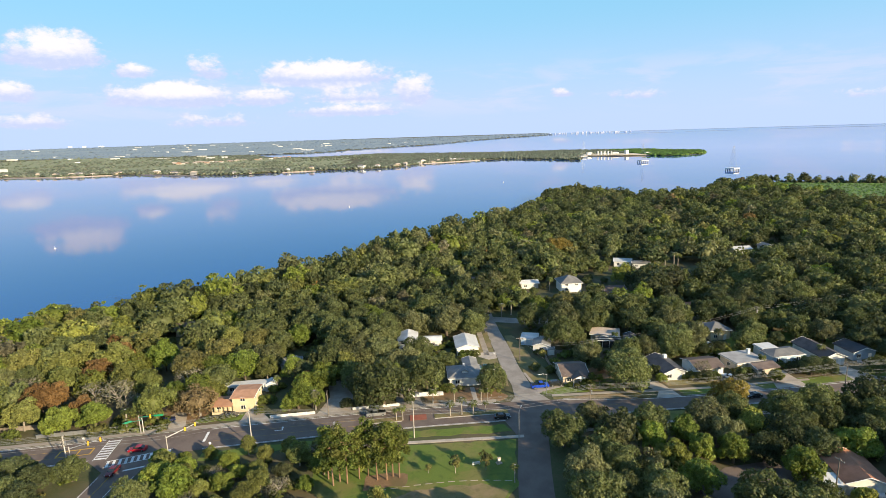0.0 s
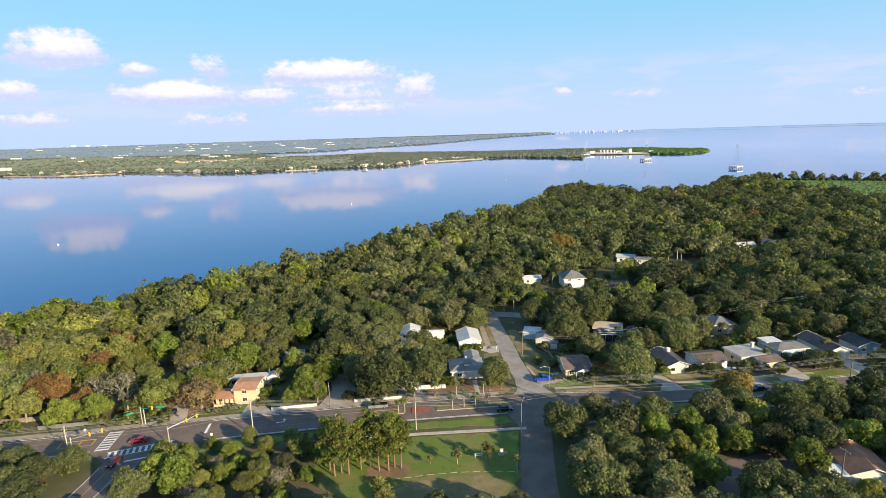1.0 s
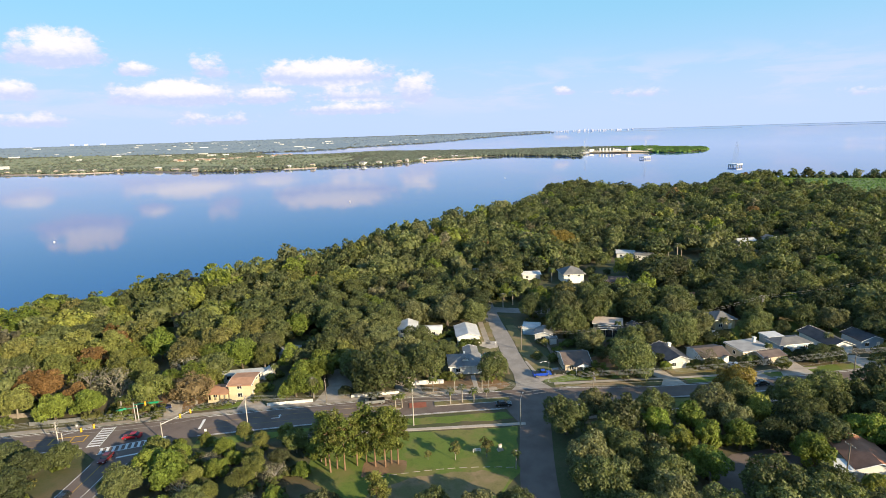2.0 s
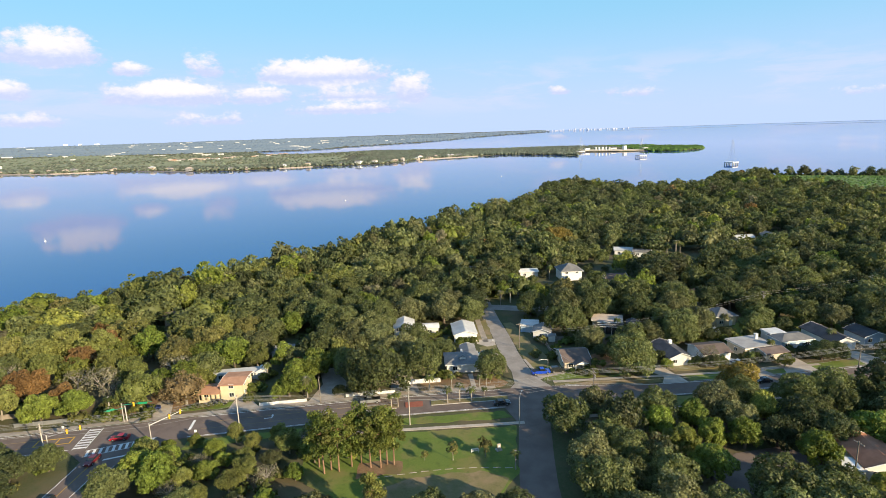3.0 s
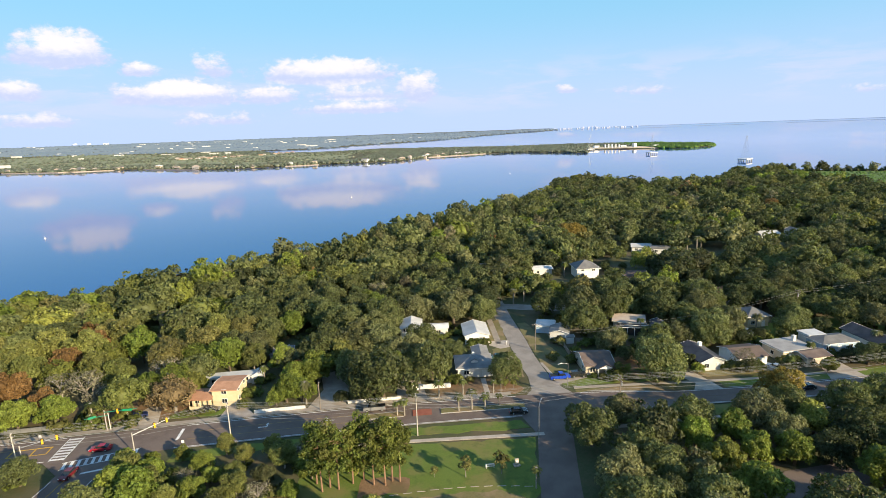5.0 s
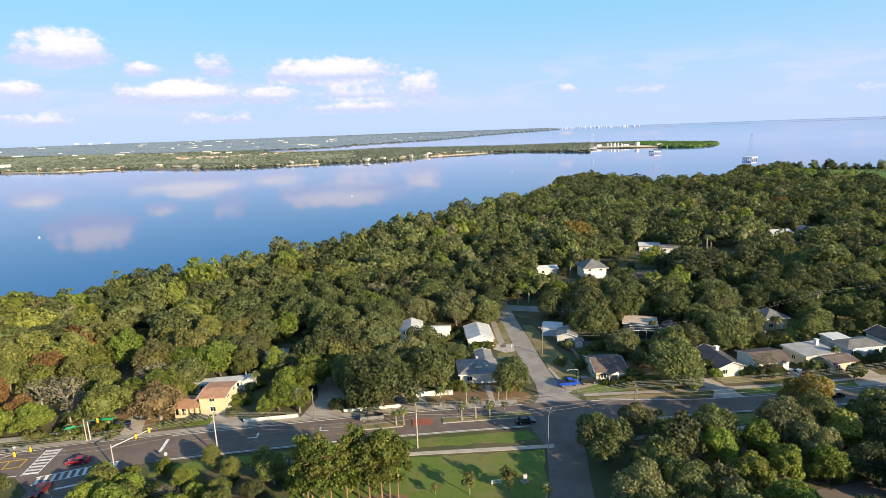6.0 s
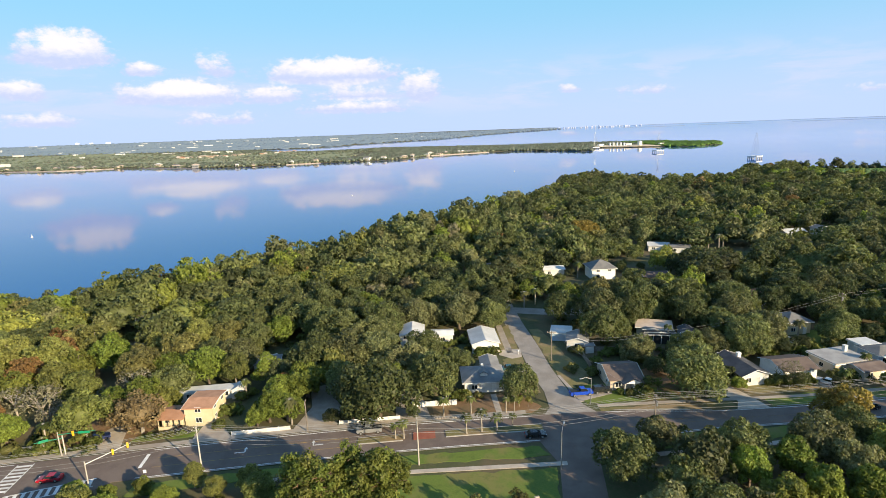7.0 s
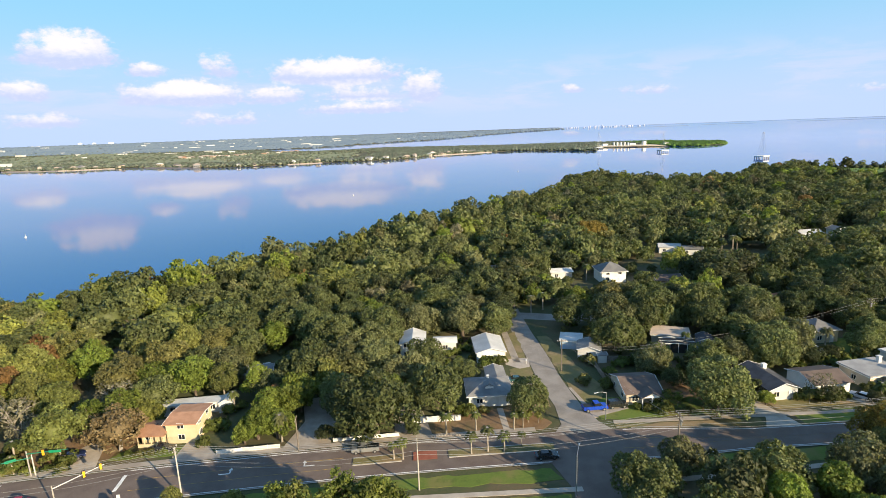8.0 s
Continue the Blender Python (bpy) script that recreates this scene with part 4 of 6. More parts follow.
# -- trees that stand out, by kind: x, y, scale
LONE = [
    (DARKS, [(-25.5, 156.5, 1.1)]),
    (OAKS, [(-20.4, 152.8, 1.42), (-7.5, 163.8, 1.1), (13.2, 159.6, 0.88), (55.0, 158.2, 1.22), (28.6, 127.4, 0.95), (30.5, 112, 0.9), (30.0, 101, 1.0), (-11, 183, 0.95), (42.5, 192.5, 1.12), (72, 203, 1.1), (80, 182, 1.1), (88.5, 188.5, 1.0)]),
    (OAKS, [(38.0, 136.6, 0.72), (52.0, 131.0, 0.85), (66.5, 131.5, 0.9), (99.0, 137.0, 0.95), (-31, 165, 0.9), (60, 214, 1.3), (76, 214, 1.3), (90, 208, 1.2), (45, 207, 1.2), (34, 214, 1.0), (50.5, 184, 0.6), (80.6, 159.8, 0.42), (-1.0, 178, 0.6), (-16, 174, 1.0)]),
    (DARKS, [(-49.5, 173, 0.8), (114.4, 161.8, 0.7), (118.4, 161.4, 0.6), (121, 164.6, 0.5), (89.6, 158.6, 0.36), (110.6, 163.4, 0.5), (66.5, 165.5, 0.42), (-31.5, 152.4, 0.36), (-26.5, 152.8, 0.42), (-12.6, 153.0, 0.3), (57, 176, 0.6), (88, 180, 0.6)]),
    (BROWNS, [(-75.4, 150.8, 1.0), (-79.5, 153.0, 0.8)]),
    (OAKS, [(62, 179, 0.85), (69, 181, 0.75), (77, 178.5, 0.7), (86, 183, 0.85), (56, 171, 0.6), (47.5, 178, 0.75), (106, 185, 0.75), (112, 191, 0.85), (128, 191, 0.9), (135, 187, 0.9), (134, 160.5, 0.6)]),
    (DARKS, [(11.0, 217, 1.0), (12.4, 229, 1.0), (25.5, 243, 1.0), (118, 187, 0.55), (94.5, 182, 0.5), (50, 171, 0.5), (-100.5, 117, 0.75), (-107.5, 121, 0.75), (-97.5, 108, 0.8), (146, 168, 0.9)]),
    (OAKS, [(-112, 113, 0.85), (-118, 121, 0.8), (-103, 111, 0.8), (-72.5, 108, 0.8)]),
    (BARES, [(-101.5, 155.5, 1.25), (-98.0, 153.0, 0.9), (-84.5, 165, 1.1), (79.8, 161.4, 0.75), (-112, 160, 1.0)]),
    (GREENS, [(-46, 161.5, 0.75), (-42, 163, 0.8), (-80, 160, 0.9), (-85, 157, 0.8), (-53.0, 173.5, 0.8)]),
    (BRIGHTS, [(-48.8, 151.6, 0.55), (-46.4, 153.4, 0.85), (-42.2, 153.4, 0.8), (-40.4, 165.0, 1.15), (-69.5, 115.0, 0.9), (-64, 111, 1.0), (-74.5, 159.5, 0.8), (-112, 143.5, 1.0), (-104, 146.5, 0.9), (101.0, 158.4, 0.5), (66.4, 160.2, 0.4), (-24.0, 121.0, 0.5), (-31.5, 119.5, 0.6), (-22.0, 120.6, 0.42), (85.4, 101.0, 0.5), (93.5, 100.2, 0.4), (25, 240, 0.9), (31, 250, 1.0), (40, 232, 0.9)]),
    (PINES, [(-28.3, 115.0, 0.92), (-27.0, 116.3, 0.98), (-25.1, 115.6, 0.9), (-18.1, 116.5, 0.9), (-15.8, 116.3, 0.96), (-14.5, 117.6, 0.98), (-12.9, 117.2, 0.92), (-20.5, 118.5, 1.0), (-22.5, 117.2, 0.85), (-30, 117.6, 0.9)]),
    (GOLDS, [(78.5, 140.8, 0.92), (76.4, 141.6, 0.8), (66, 331, 1.3), (73, 335, 1.15), (79, 183.5, 0.6)]),
    (RUSTS, [(-126, 155.5, 0.95), (-123.5, 158.5, 0.8), (-119, 173.5, 0.95), (-110.7, 151.5, 0.7), (-46.5, 164.5, 0.6), (236, 420, 1.0)]),
    (PALMS, [(-15.8, 143.9, 0.8), (-14.0, 143.9, 0.85), (-0.3, 144.9, 0.85), (3.0, 145.5, 0.95), (6.3, 145.4, 0.9), (10.0, 147.2, 0.62), (11.2, 154.3, 0.62), (9.2, 153.6, 0.66)]),
    (PALMS, [(-5.4, 152.6, 1.0), (-4.8, 158.3, 0.8), (1.0, 153.8, 0.75), (14.2, 113.6, 0.8), (-46, 166, 1.1), (-49, 163.8, 0.95), (-56.5, 166, 0.9), (-94.4, 146, 1.0), (-93.1, 143.5, 0.8), (-95, 154, 1.1), (-40.8, 152.0, 1.1), (61.5, 192, 0.9)]),
    (PALMS, [(91.0, 159.4, 1.0), (102.2, 168.0, 0.9), (98, 188.6, 1.1), (124, 172, 1.0), (28, 232, 1.3), (23.5, 229, 1.2), (52, 268, 1.2), (128, 300, 1.5), (124, 302, 1.4), (132, 304, 1.3)]),
    (SAPLINGS, [(-6.0, 118.4, 0.6), (0.5, 117.9, 1.05), (7.9, 118.8, 1.15), (44.4, 160.6, 1.1), (76.2, 160.4, 0.6), (78.4, 159.9, 0.65), (40, 198, 0.9), (12.6, 156.2, 0.7), (14.8, 156.0, 0.65), (10.4, 157.4, 0.6), (47.2, 161.2, 0.8)]),
    (SHRUBS, [(7.0, 187.2, 1.25), (4.6, 186.6, 1.2), (9.0, 187.9, 1.1), (38.0, 160.6, 0.75), (36.8, 179, 1.0), (33.5, 185, 1.1), (41, 183, 1.3), (69.5, 164.6, 1.1), (104, 182, 1.6), (110, 184, 1.5)]),
    (SHRUBS, [(-70, 148.6, 0.6), (-67.6, 149.0, 0.65), (-65.4, 149.3, 0.65), (-72.4, 148.3, 0.6), (-90, 143.6, 0.8), (-94, 143, 0.9), (-98, 142.6, 0.9), (-86.6, 144.1, 0.6), (98, 184, 1.4), (92, 182, 1.2)]),
]
for grove, spots in LONE:
    for x, y, s in spots:
        grove.plant(x, y, s)
yard = np.random.default_rng(44)
for x0, y0, x1, y1, n in ((28, 168, 34, 188, 5), (44, 176, 60, 186, 16), (72, 176, 90, 184, 12), (92, 176, 106, 182, 8), (42, 158, 58, 160, 5), (-14, 176, 0, 196, 14), (-3, 183, 3, 206, 7), (-2, 160.5, 4, 162, 4), (112, 184, 140, 190, 14), (-100, 143, -80, 152, 14), (-60, 150, -52, 168, 8), (36, 206, 60, 214, 10), (12, 211, 15, 236, 6), (74, 160.5, 88, 163.4, 6), (92, 162, 100, 164, 5), (105, 166.5, 117, 169.8, 6), (36, 159.4, 44, 161, 4)):
    for _ in range(n):
        SHRUBS.plant(yard.uniform(x0, x1), yard.uniform(y0, y1), yard.uniform(0.5, 1.3))

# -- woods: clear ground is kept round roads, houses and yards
# some rectangles reach towards the camera, so that no crown hides a house
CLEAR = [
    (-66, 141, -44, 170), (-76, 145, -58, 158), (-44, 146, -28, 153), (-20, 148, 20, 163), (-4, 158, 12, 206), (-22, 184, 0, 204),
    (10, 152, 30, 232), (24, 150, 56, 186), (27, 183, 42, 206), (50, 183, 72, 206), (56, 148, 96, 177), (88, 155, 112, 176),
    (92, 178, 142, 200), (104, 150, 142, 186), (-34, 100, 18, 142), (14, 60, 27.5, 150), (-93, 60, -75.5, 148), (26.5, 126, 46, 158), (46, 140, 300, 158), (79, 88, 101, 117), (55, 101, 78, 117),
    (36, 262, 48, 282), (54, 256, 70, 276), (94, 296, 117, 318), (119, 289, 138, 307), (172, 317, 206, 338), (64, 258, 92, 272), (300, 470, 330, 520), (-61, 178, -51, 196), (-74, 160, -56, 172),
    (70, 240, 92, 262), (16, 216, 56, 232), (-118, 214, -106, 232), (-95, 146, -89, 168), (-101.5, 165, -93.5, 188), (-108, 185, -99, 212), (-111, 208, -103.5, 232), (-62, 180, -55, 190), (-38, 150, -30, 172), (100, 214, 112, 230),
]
# low growth on the camera side of clearings: x, y, half width, depth
SIGHT_STRIPS = [
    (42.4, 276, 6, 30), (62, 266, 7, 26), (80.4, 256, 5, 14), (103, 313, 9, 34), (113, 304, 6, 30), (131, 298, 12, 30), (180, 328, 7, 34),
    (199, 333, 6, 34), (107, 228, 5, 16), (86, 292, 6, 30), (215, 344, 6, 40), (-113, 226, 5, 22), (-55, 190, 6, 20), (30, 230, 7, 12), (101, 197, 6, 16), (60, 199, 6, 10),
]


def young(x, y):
    """Whether trees are kept low here, so the house behind shows to the camera."""
    for hx, hy, half, depth in SIGHT_STRIPS:
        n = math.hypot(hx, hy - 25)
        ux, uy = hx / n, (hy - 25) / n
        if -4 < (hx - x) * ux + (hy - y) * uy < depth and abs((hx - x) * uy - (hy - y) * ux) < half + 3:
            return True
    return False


MAIN_X, MAIN_Y = np.array([q.x for q in MAIN]), np.array([q.y for q in MAIN])


def clear_of(x, y, r):
    d = y - np.interp(x, MAIN_X, MAIN_Y)
    if -8.5 - 0.5 * r < d < 9.0 + 0.5 * r:
        return False
    return not any(x0 < x < x1 and y0 < y < y1 for x0, y0, x1, y1 in CLEAR)


placed = {}


def room(x, y, gap):
    cx, cy = int(x // 12), int(y // 12)
    for i in (-1, 0, 1):
        for j in (-1, 0, 1):
            for px, py in placed.get((cx + i, cy + j), ()):
                if (px - x) ** 2 + (py - y) ** 2 < gap * gap:
                    return False
    return True


def keep_spot(x, y):
    placed.setdefault((int(x // 12), int(y // 12)), []).append((x, y))


for grove, spots in LONE:
    if grove not in (PALMS, SHRUBS, SAPLINGS):
        for x, y, s in spots:
            keep_spot(x, y)

# -- the near woods tree by tree: the thickets south of the road and the belt behind it
picks = np.random.default_rng(21)


def near_wood(x0, x1, y0, y1, gap, tries, mix, smin=0.75, smax=1.1, tall=1.0):
    groves, odds = zip(*mix)
    for _ in range(tries):
        x, y = picks.uniform(x0, x1), picks.uniform(y0, y1)
        if not clear_of(x, y, 4.0) or not room(x, y, gap):
            continue
        if inside_by(COAST, np.array([x]), np.array([y]))[0] < 5:
            continue
        keep_spot(x, y)
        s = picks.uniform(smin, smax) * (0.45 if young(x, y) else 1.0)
        groves[picks.choice(len(groves), p=np.array(odds) / sum(odds))].plant(x, y, s, s * tall)


near_wood(27, 46, 66, 114, 7.4, 300, [(OAKS, 4), (DARKS, 3), (BRIGHTS, 1)], 0.68, 0.98)
near_wood(46, 150, 66, 118, 7.2, 1400, [(OAKS, 5), (DARKS, 4), (BRIGHTS, 1.6)], 0.72, 1.12, 1.05)
near_wood(46, 150, 116, 136, 6.6, 600, [(OAKS, 3), (DARKS, 2), (BRIGHTS, 3)], 0.62, 0.92, 1.15)
near_wood(-150, -94, 84, 127, 6.0, 400, [(OAKS, 4), (TALLS, 3), (BRIGHTS, 2)], 0.55, 0.75)
near_wood(-74, -33, 88, 129.5, 4.6, 600, [(BRIGHTS, 3), (TALLS, 3), (BARES, 1.6), (DARKS, 1.5), (OAKS, 1)], 0.38, 0.62)
near_wood(-34, 16, 70, 102, 7.0, 200, [(OAKS, 4), (DARKS, 4), (PINES, 1)], 0.7, 0.95)
near_wood(-150, -60, 143, 200, 7.7, 800, [(TALLS, 6), (GREENS, 3), (OAKS, 3), (DARKS, 0.3), (BARES, 1.0), (RUSTS, 0.15), (BROWNS, 0.2)], 0.8, 1.2)
near_wood(-60, 16, 160, 230, 8.2, 700, [(OAKS, 8), (DARKS, 0.8), (BRIGHTS, 1)], 0.9, 1.25)
near_wood(30, 150, 172, 230, 8.4, 700, [(OAKS, 6), (DARKS, 4), (BRIGHTS, 0.5)], 0.85, 1.2)

# -- the woods beyond, each kind one mass of crowns
KINDS = {
    "oak": ("oak_woods", L_OAK, "grey-green oak woods reaching to the bay shore"),
    "dark": ("laurel_woods", L_DARK, "dark green woods behind the houses"),
    "bright": ("bright_woods", L_BRIGHT, "bright green trees scattered in the woods"),
    "olive": ("olive_woods", L_OLIVE, "olive green trees scattered in the woods"),
    "rust": ("rust_woods", L_RUST, "rust orange autumn trees in the woods"),
    "grey": ("grey_woods", L_GREY, "grey leafless trees in the woods"),
}
wood_rng = np.random.default_rng(33)
FINE = [crown(wood_rng, 6.2, 0.2, 12.2, 36, 44, 0.46, droop=0.4, puff=0.3) for _ in range(6)]
ROUGH = [crown(wood_rng, 6.6, 0.4, 12.4, 26, 24, 0.70, droop=0.3, puff=0.31) for _ in range(6)]
mass = {k: ([], [], [], [0]) for k in KINDS}


def add_crown(kind, model, x, y, z, s, sz):
    V, F, tints, base = mass[kind]
    v, f = model
    a = wood_rng.uniform(0, 6.28)
    ca, sa = math.cos(a), math.sin(a)
    w = np.stack([(v[:, 0] * ca - v[:, 1] * sa) * s + x, (v[:, 0] * sa + v[:, 1] * ca) * s + y, v[:, 2] * sz + z], 1)
    V.append(w)
    F.append(f + base[0])
    tints.append(np.full(len(v), wood_rng.uniform(0, 1)))
    base[0] += len(v)


cand = np.stack([wood_rng.uniform(-420, 620, 60000), wood_rng.uniform(110, 760, 60000)], 1)
shore = inside_by(COAST, cand[:, 0], cand[:, 1])
hts = land(cand[:, 0], cand[:, 1])
for (x, y), s_in, z in zip(cand, shore, hts):
    if s_in < 4.5 or abs(x) > 0.86 * y + 40:
        continue
    marsh = x > 385 and y > 505 - 0.3 * (x - 400) and s_in > 14
    if marsh or not clear_of(x, y, 4.0):
        continue
    girth = wood_rng.uniform(0.62, 1.0) if wood_rng.uniform() < 0.5 else wood_rng.uniform(0.95, 1.5)
    if not room(x, y, (8.2 if y < 400 else 9.4) * (0.3 + 0.7 * girth)):
        continue
    keep_spot(x, y)
    left = np.clip((-20 - x) / 120, 0, 1)
    u = wood_rng.uniform()
    if u < 0.004 + 0.006 * left:
        kind = "rust"
    elif u < 0.016 + 0.03 * left:
        kind = "grey"
    elif u < 0.10 + 0.19 * left:
        kind = "bright"
    elif u < 0.14 + 0.36 * left:
        kind = "olive"
    else:
        kind = "dark" if wood_rng.uniform() < np.clip(0.26 + x / 800, 0.12, 0.5) else "oak"
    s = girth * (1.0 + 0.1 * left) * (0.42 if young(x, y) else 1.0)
    add_crown(kind, (FINE if y < 290 else ROUGH)[wood_rng.integers(6)], x, y, z - 0.3, s, (0.45 + 0.55 * s if s > 0.6 else s) * (wood_rng.uniform(0.85, 1.2) if s_in > 40 else wood_rng.uniform(1.0, 1.15) * (1 + 0.21 * np.clip((x + 160) / 60, 0, 1)) if x < 60 else wood_rng.uniform(0.9, 1.1)))
# -- low growth under and between the trees
KINDS["under"] = ("undergrowth", L_SHRUB, "low bushy undergrowth beneath the trees")
mass["under"] = ([], [], [], [0])
LOW = [crown(wood_rng, 1.9, 0.0, 2.6, 8, 11, 0.42, core=0.6) for _ in range(5)]
cand = np.stack([wood_rng.uniform(-170, 170, 9000), wood_rng.uniform(88, 260, 9000)], 1)
hts = land(cand[:, 0], cand[:, 1])
low_seen = 0
for (x, y), z in zip(cand, hts):
    if low_seen < 600 and clear_of(x, y, 1.0) and noise.noise((x * 0.07, y * 0.07, 0.0)) > -0.12:
        s = wood_rng.uniform(0.5, 1.3)
        add_crown("under", LOW[wood_rng.integers(5)], x, y, z - 0.1, s, s)
        low_seen += 1
for kind, (V, F, tints, _) in mass.items():
    if V:
        nm, mat_, lab = KINDS[kind]
        me = tri_mesh(nm, np.concatenate(V), np.concatenate(F), np.concatenate(tints))
        me.materials.append(mat_)
        tagged(new(nm, me), lab, "woods", kind="stuff")


# ---------------------------------------------------------------- the far shores


OCT_V = np.array([(1, 0, 0), (0, 1, 0), (-1, 0, 0), (0, -1, 0), (0, 0, 1), (0, 0, -1)], float)
OCT_F = np.array([(0, 1, 4), (1, 2, 4), (2, 3, 4), (3, 0, 4), (1, 0, 5), (2, 1, 5), (3, 2, 5), (0, 3, 5)])


def lumps(name, label, material, spots, size, tall):
    """Low far crowns, each a small uneven knob, turned at random."""
    n = len(spots)
    r = np.random.default_rng(len(name) + n)
    v = OCT_V[None] * r.uniform(0.7, 1.35, (n, 6, 1))
    a = r.uniform(0, 6.28, n)
    v = np.stack([v[..., 0] * np.cos(a)[:, None] - v[..., 1] * np.sin(a)[:, None], v[..., 0] * np.sin(a)[:, None] + v[..., 1] * np.cos(a)[:, None], v[..., 2]], -1)
    s = size * r.uniform(0.5, 1.4, (n, 1, 1)) * np.array([1, 1, tall])
    z = land(spots[:, 0], spots[:, 1])
    v = v * s + np.stack([spots[:, 0], spots[:, 1], z + size * tall * 0.4], 1)[:, None, :]
    f = OCT_F[None] + (np.arange(n) * 6)[:, None, None]
    me = tri_mesh(name, v.reshape(-1, 3), f.reshape(-1, 3), np.repeat(r.uniform(0, 1, n), 6))
    me.materials.append(material)
    return tagged(new(name, me), label, "woods", kind="stuff")


# far leaves paler and bluer than near ones: haze mixed into their colour
L_FAR_HAZED = foliage("hazed_far_leaves", (0.150, 0.185, 0.135), (0.175, 0.205, 0.150), (0.225, 0.225, 0.175), 0.3)
L_MANGROVE = foliage("mangrove_leaves", (0.105, 0.195, 0.036), (0.120, 0.210, 0.040), (0.085, 0.150, 0.036), 0.2)
M_SCRUB = grass_material("coastal_scrub", (0.20, 0.24, 0.11), (0.24, 0.26, 0.13), (0.30, 0.28, 0.18))


def distance_material(name, c1, c2, haze_glow):
    """The plain backdrop of distance, with a bluish glow added in place of haze."""
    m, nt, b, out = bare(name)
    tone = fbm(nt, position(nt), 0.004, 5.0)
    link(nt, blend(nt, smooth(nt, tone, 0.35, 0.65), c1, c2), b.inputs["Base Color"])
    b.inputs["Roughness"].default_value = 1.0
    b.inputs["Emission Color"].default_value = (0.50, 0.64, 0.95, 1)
    b.inputs["Emission Strength"].default_value = haze_glow
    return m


# woods, islands and town on the horizon, each with its own haze glow
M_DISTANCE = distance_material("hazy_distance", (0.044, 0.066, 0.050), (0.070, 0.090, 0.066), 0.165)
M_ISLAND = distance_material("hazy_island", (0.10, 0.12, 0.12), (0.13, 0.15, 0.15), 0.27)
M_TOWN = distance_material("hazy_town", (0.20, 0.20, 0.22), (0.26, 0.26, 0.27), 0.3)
far_rng = np.random.default_rng(5)
c = np.stack([far_rng.uniform(-1500, 950, 110000), far_rng.uniform(1290, 2700, 110000)], 1)
d = inside_by(FAR_POINT, c[:, 0], c[:, 1])
dens = 0.5 + 0.5 * np.sin(c[:, 0] * 0.011 + 2 * np.sin(c[:, 1] * 0.008))
edge_belt = d < 130
keep = (d > 6) & (far_rng.uniform(0, 1, len(c)) < np.where(edge_belt, 0.8, np.where(c[:, 0] < -250, 0.02 + 0.2 * dens ** 2, 0.8)))
sand = (c[:, 0] > 430) & (c[:, 0] < 640) & (c[:, 1] < 1780)
spit = (c[:, 0] > 600) & (c[:, 1] < 2050)
lumps("far_shore_woods", "low woods and gardens along the far shore", L_FAR_HAZED, c[keep & ~sand & ~spit][:17000], 4.4, 0.7)
lumps("mangroves", "low bright mangroves on the far spit", L_MANGROVE, c[(d > 2) & spit][:3000], 5.0, 0.6)
c = np.stack([far_rng.uniform(-4300, 1000, 60000), far_rng.uniform(2500, 4750, 60000)], 1)
d = inside_by(FAR_SHORE, c[:, 0], c[:, 1])
keep = (d > 5) & (np.hypot(c[:, 0], c[:, 1]) < 4880) & (np.abs(c[:, 0]) < 0.9 * c[:, 1])
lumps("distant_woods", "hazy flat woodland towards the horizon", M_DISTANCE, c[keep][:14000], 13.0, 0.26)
c = np.stack([far_rng.uniform(-3300, -900, 16000), far_rng.uniform(1400, 3100, 16000)], 1)
keep = (inside_by(FAR_POINT, c[:, 0], c[:, 1]) > 40) & (far_rng.uniform(0, 1, len(c)) < 0.55)
lumps("inland_scrub", "scrubby flat land behind the far shore", L_FAR_HAZED, c[keep & (far_rng.uniform(0, 1, len(c)) < 0.3)][:7000], 6.0, 0.5)
plain = [(-1600, 1640), (-1050, 1560), (-840, 1600), (-560, 1470), (-330, 1500), (-260, 1640), (-330, 2060), (-560, 2160), (-760, 2240), (-1000, 2560), (-1900, 2900), (-2400, 2200)]
bm = bmesh.new()
bmesh.ops.create_grid(bm, x_segments=60, y_segments=50, size=1.0)
px, py = np.array([(-1330 + v.co.x * 1080, 2180 + v.co.y * 730) for v in bm.verts]).T
for v, x, y, z in zip(bm.verts, px, py, land(px, py)):
    v.co = (x, y, z + 0.6)
off_plain = inside_by(plain, px, py) < 0
bmesh.ops.delete(bm, geom=[v for v, gone in zip(list(bm.verts), off_plain) if gone], context="VERTS")
solid("far_plain", bm, M_SCRUB, "open pale green scrub plain behind the far shore", "plain", kind="structure")
# marsh fringe at the tip of the near shore
c = np.stack([far_rng.uniform(330, 900, 26000), far_rng.uniform(440, 780, 26000)], 1)
d = inside_by(COAST, c[:, 0], c[:, 1])
keep = (d > 3) & (d < 16)
lumps("shore_bushes", "dark mangrove bushes along the marsh edge", L_DARK, c[keep][:900], 2.7, 1.0)
keep = (d > 12) & (c[:, 0] > 383) & (c[:, 1] > 503 - 0.3 * (c[:, 0] - 400))
lumps("marsh_plants", "bright green low marsh plants", L_MANGROVE, c[keep][:7000], 1.7, 0.4)

# ---------------------------------------------------------------- houses


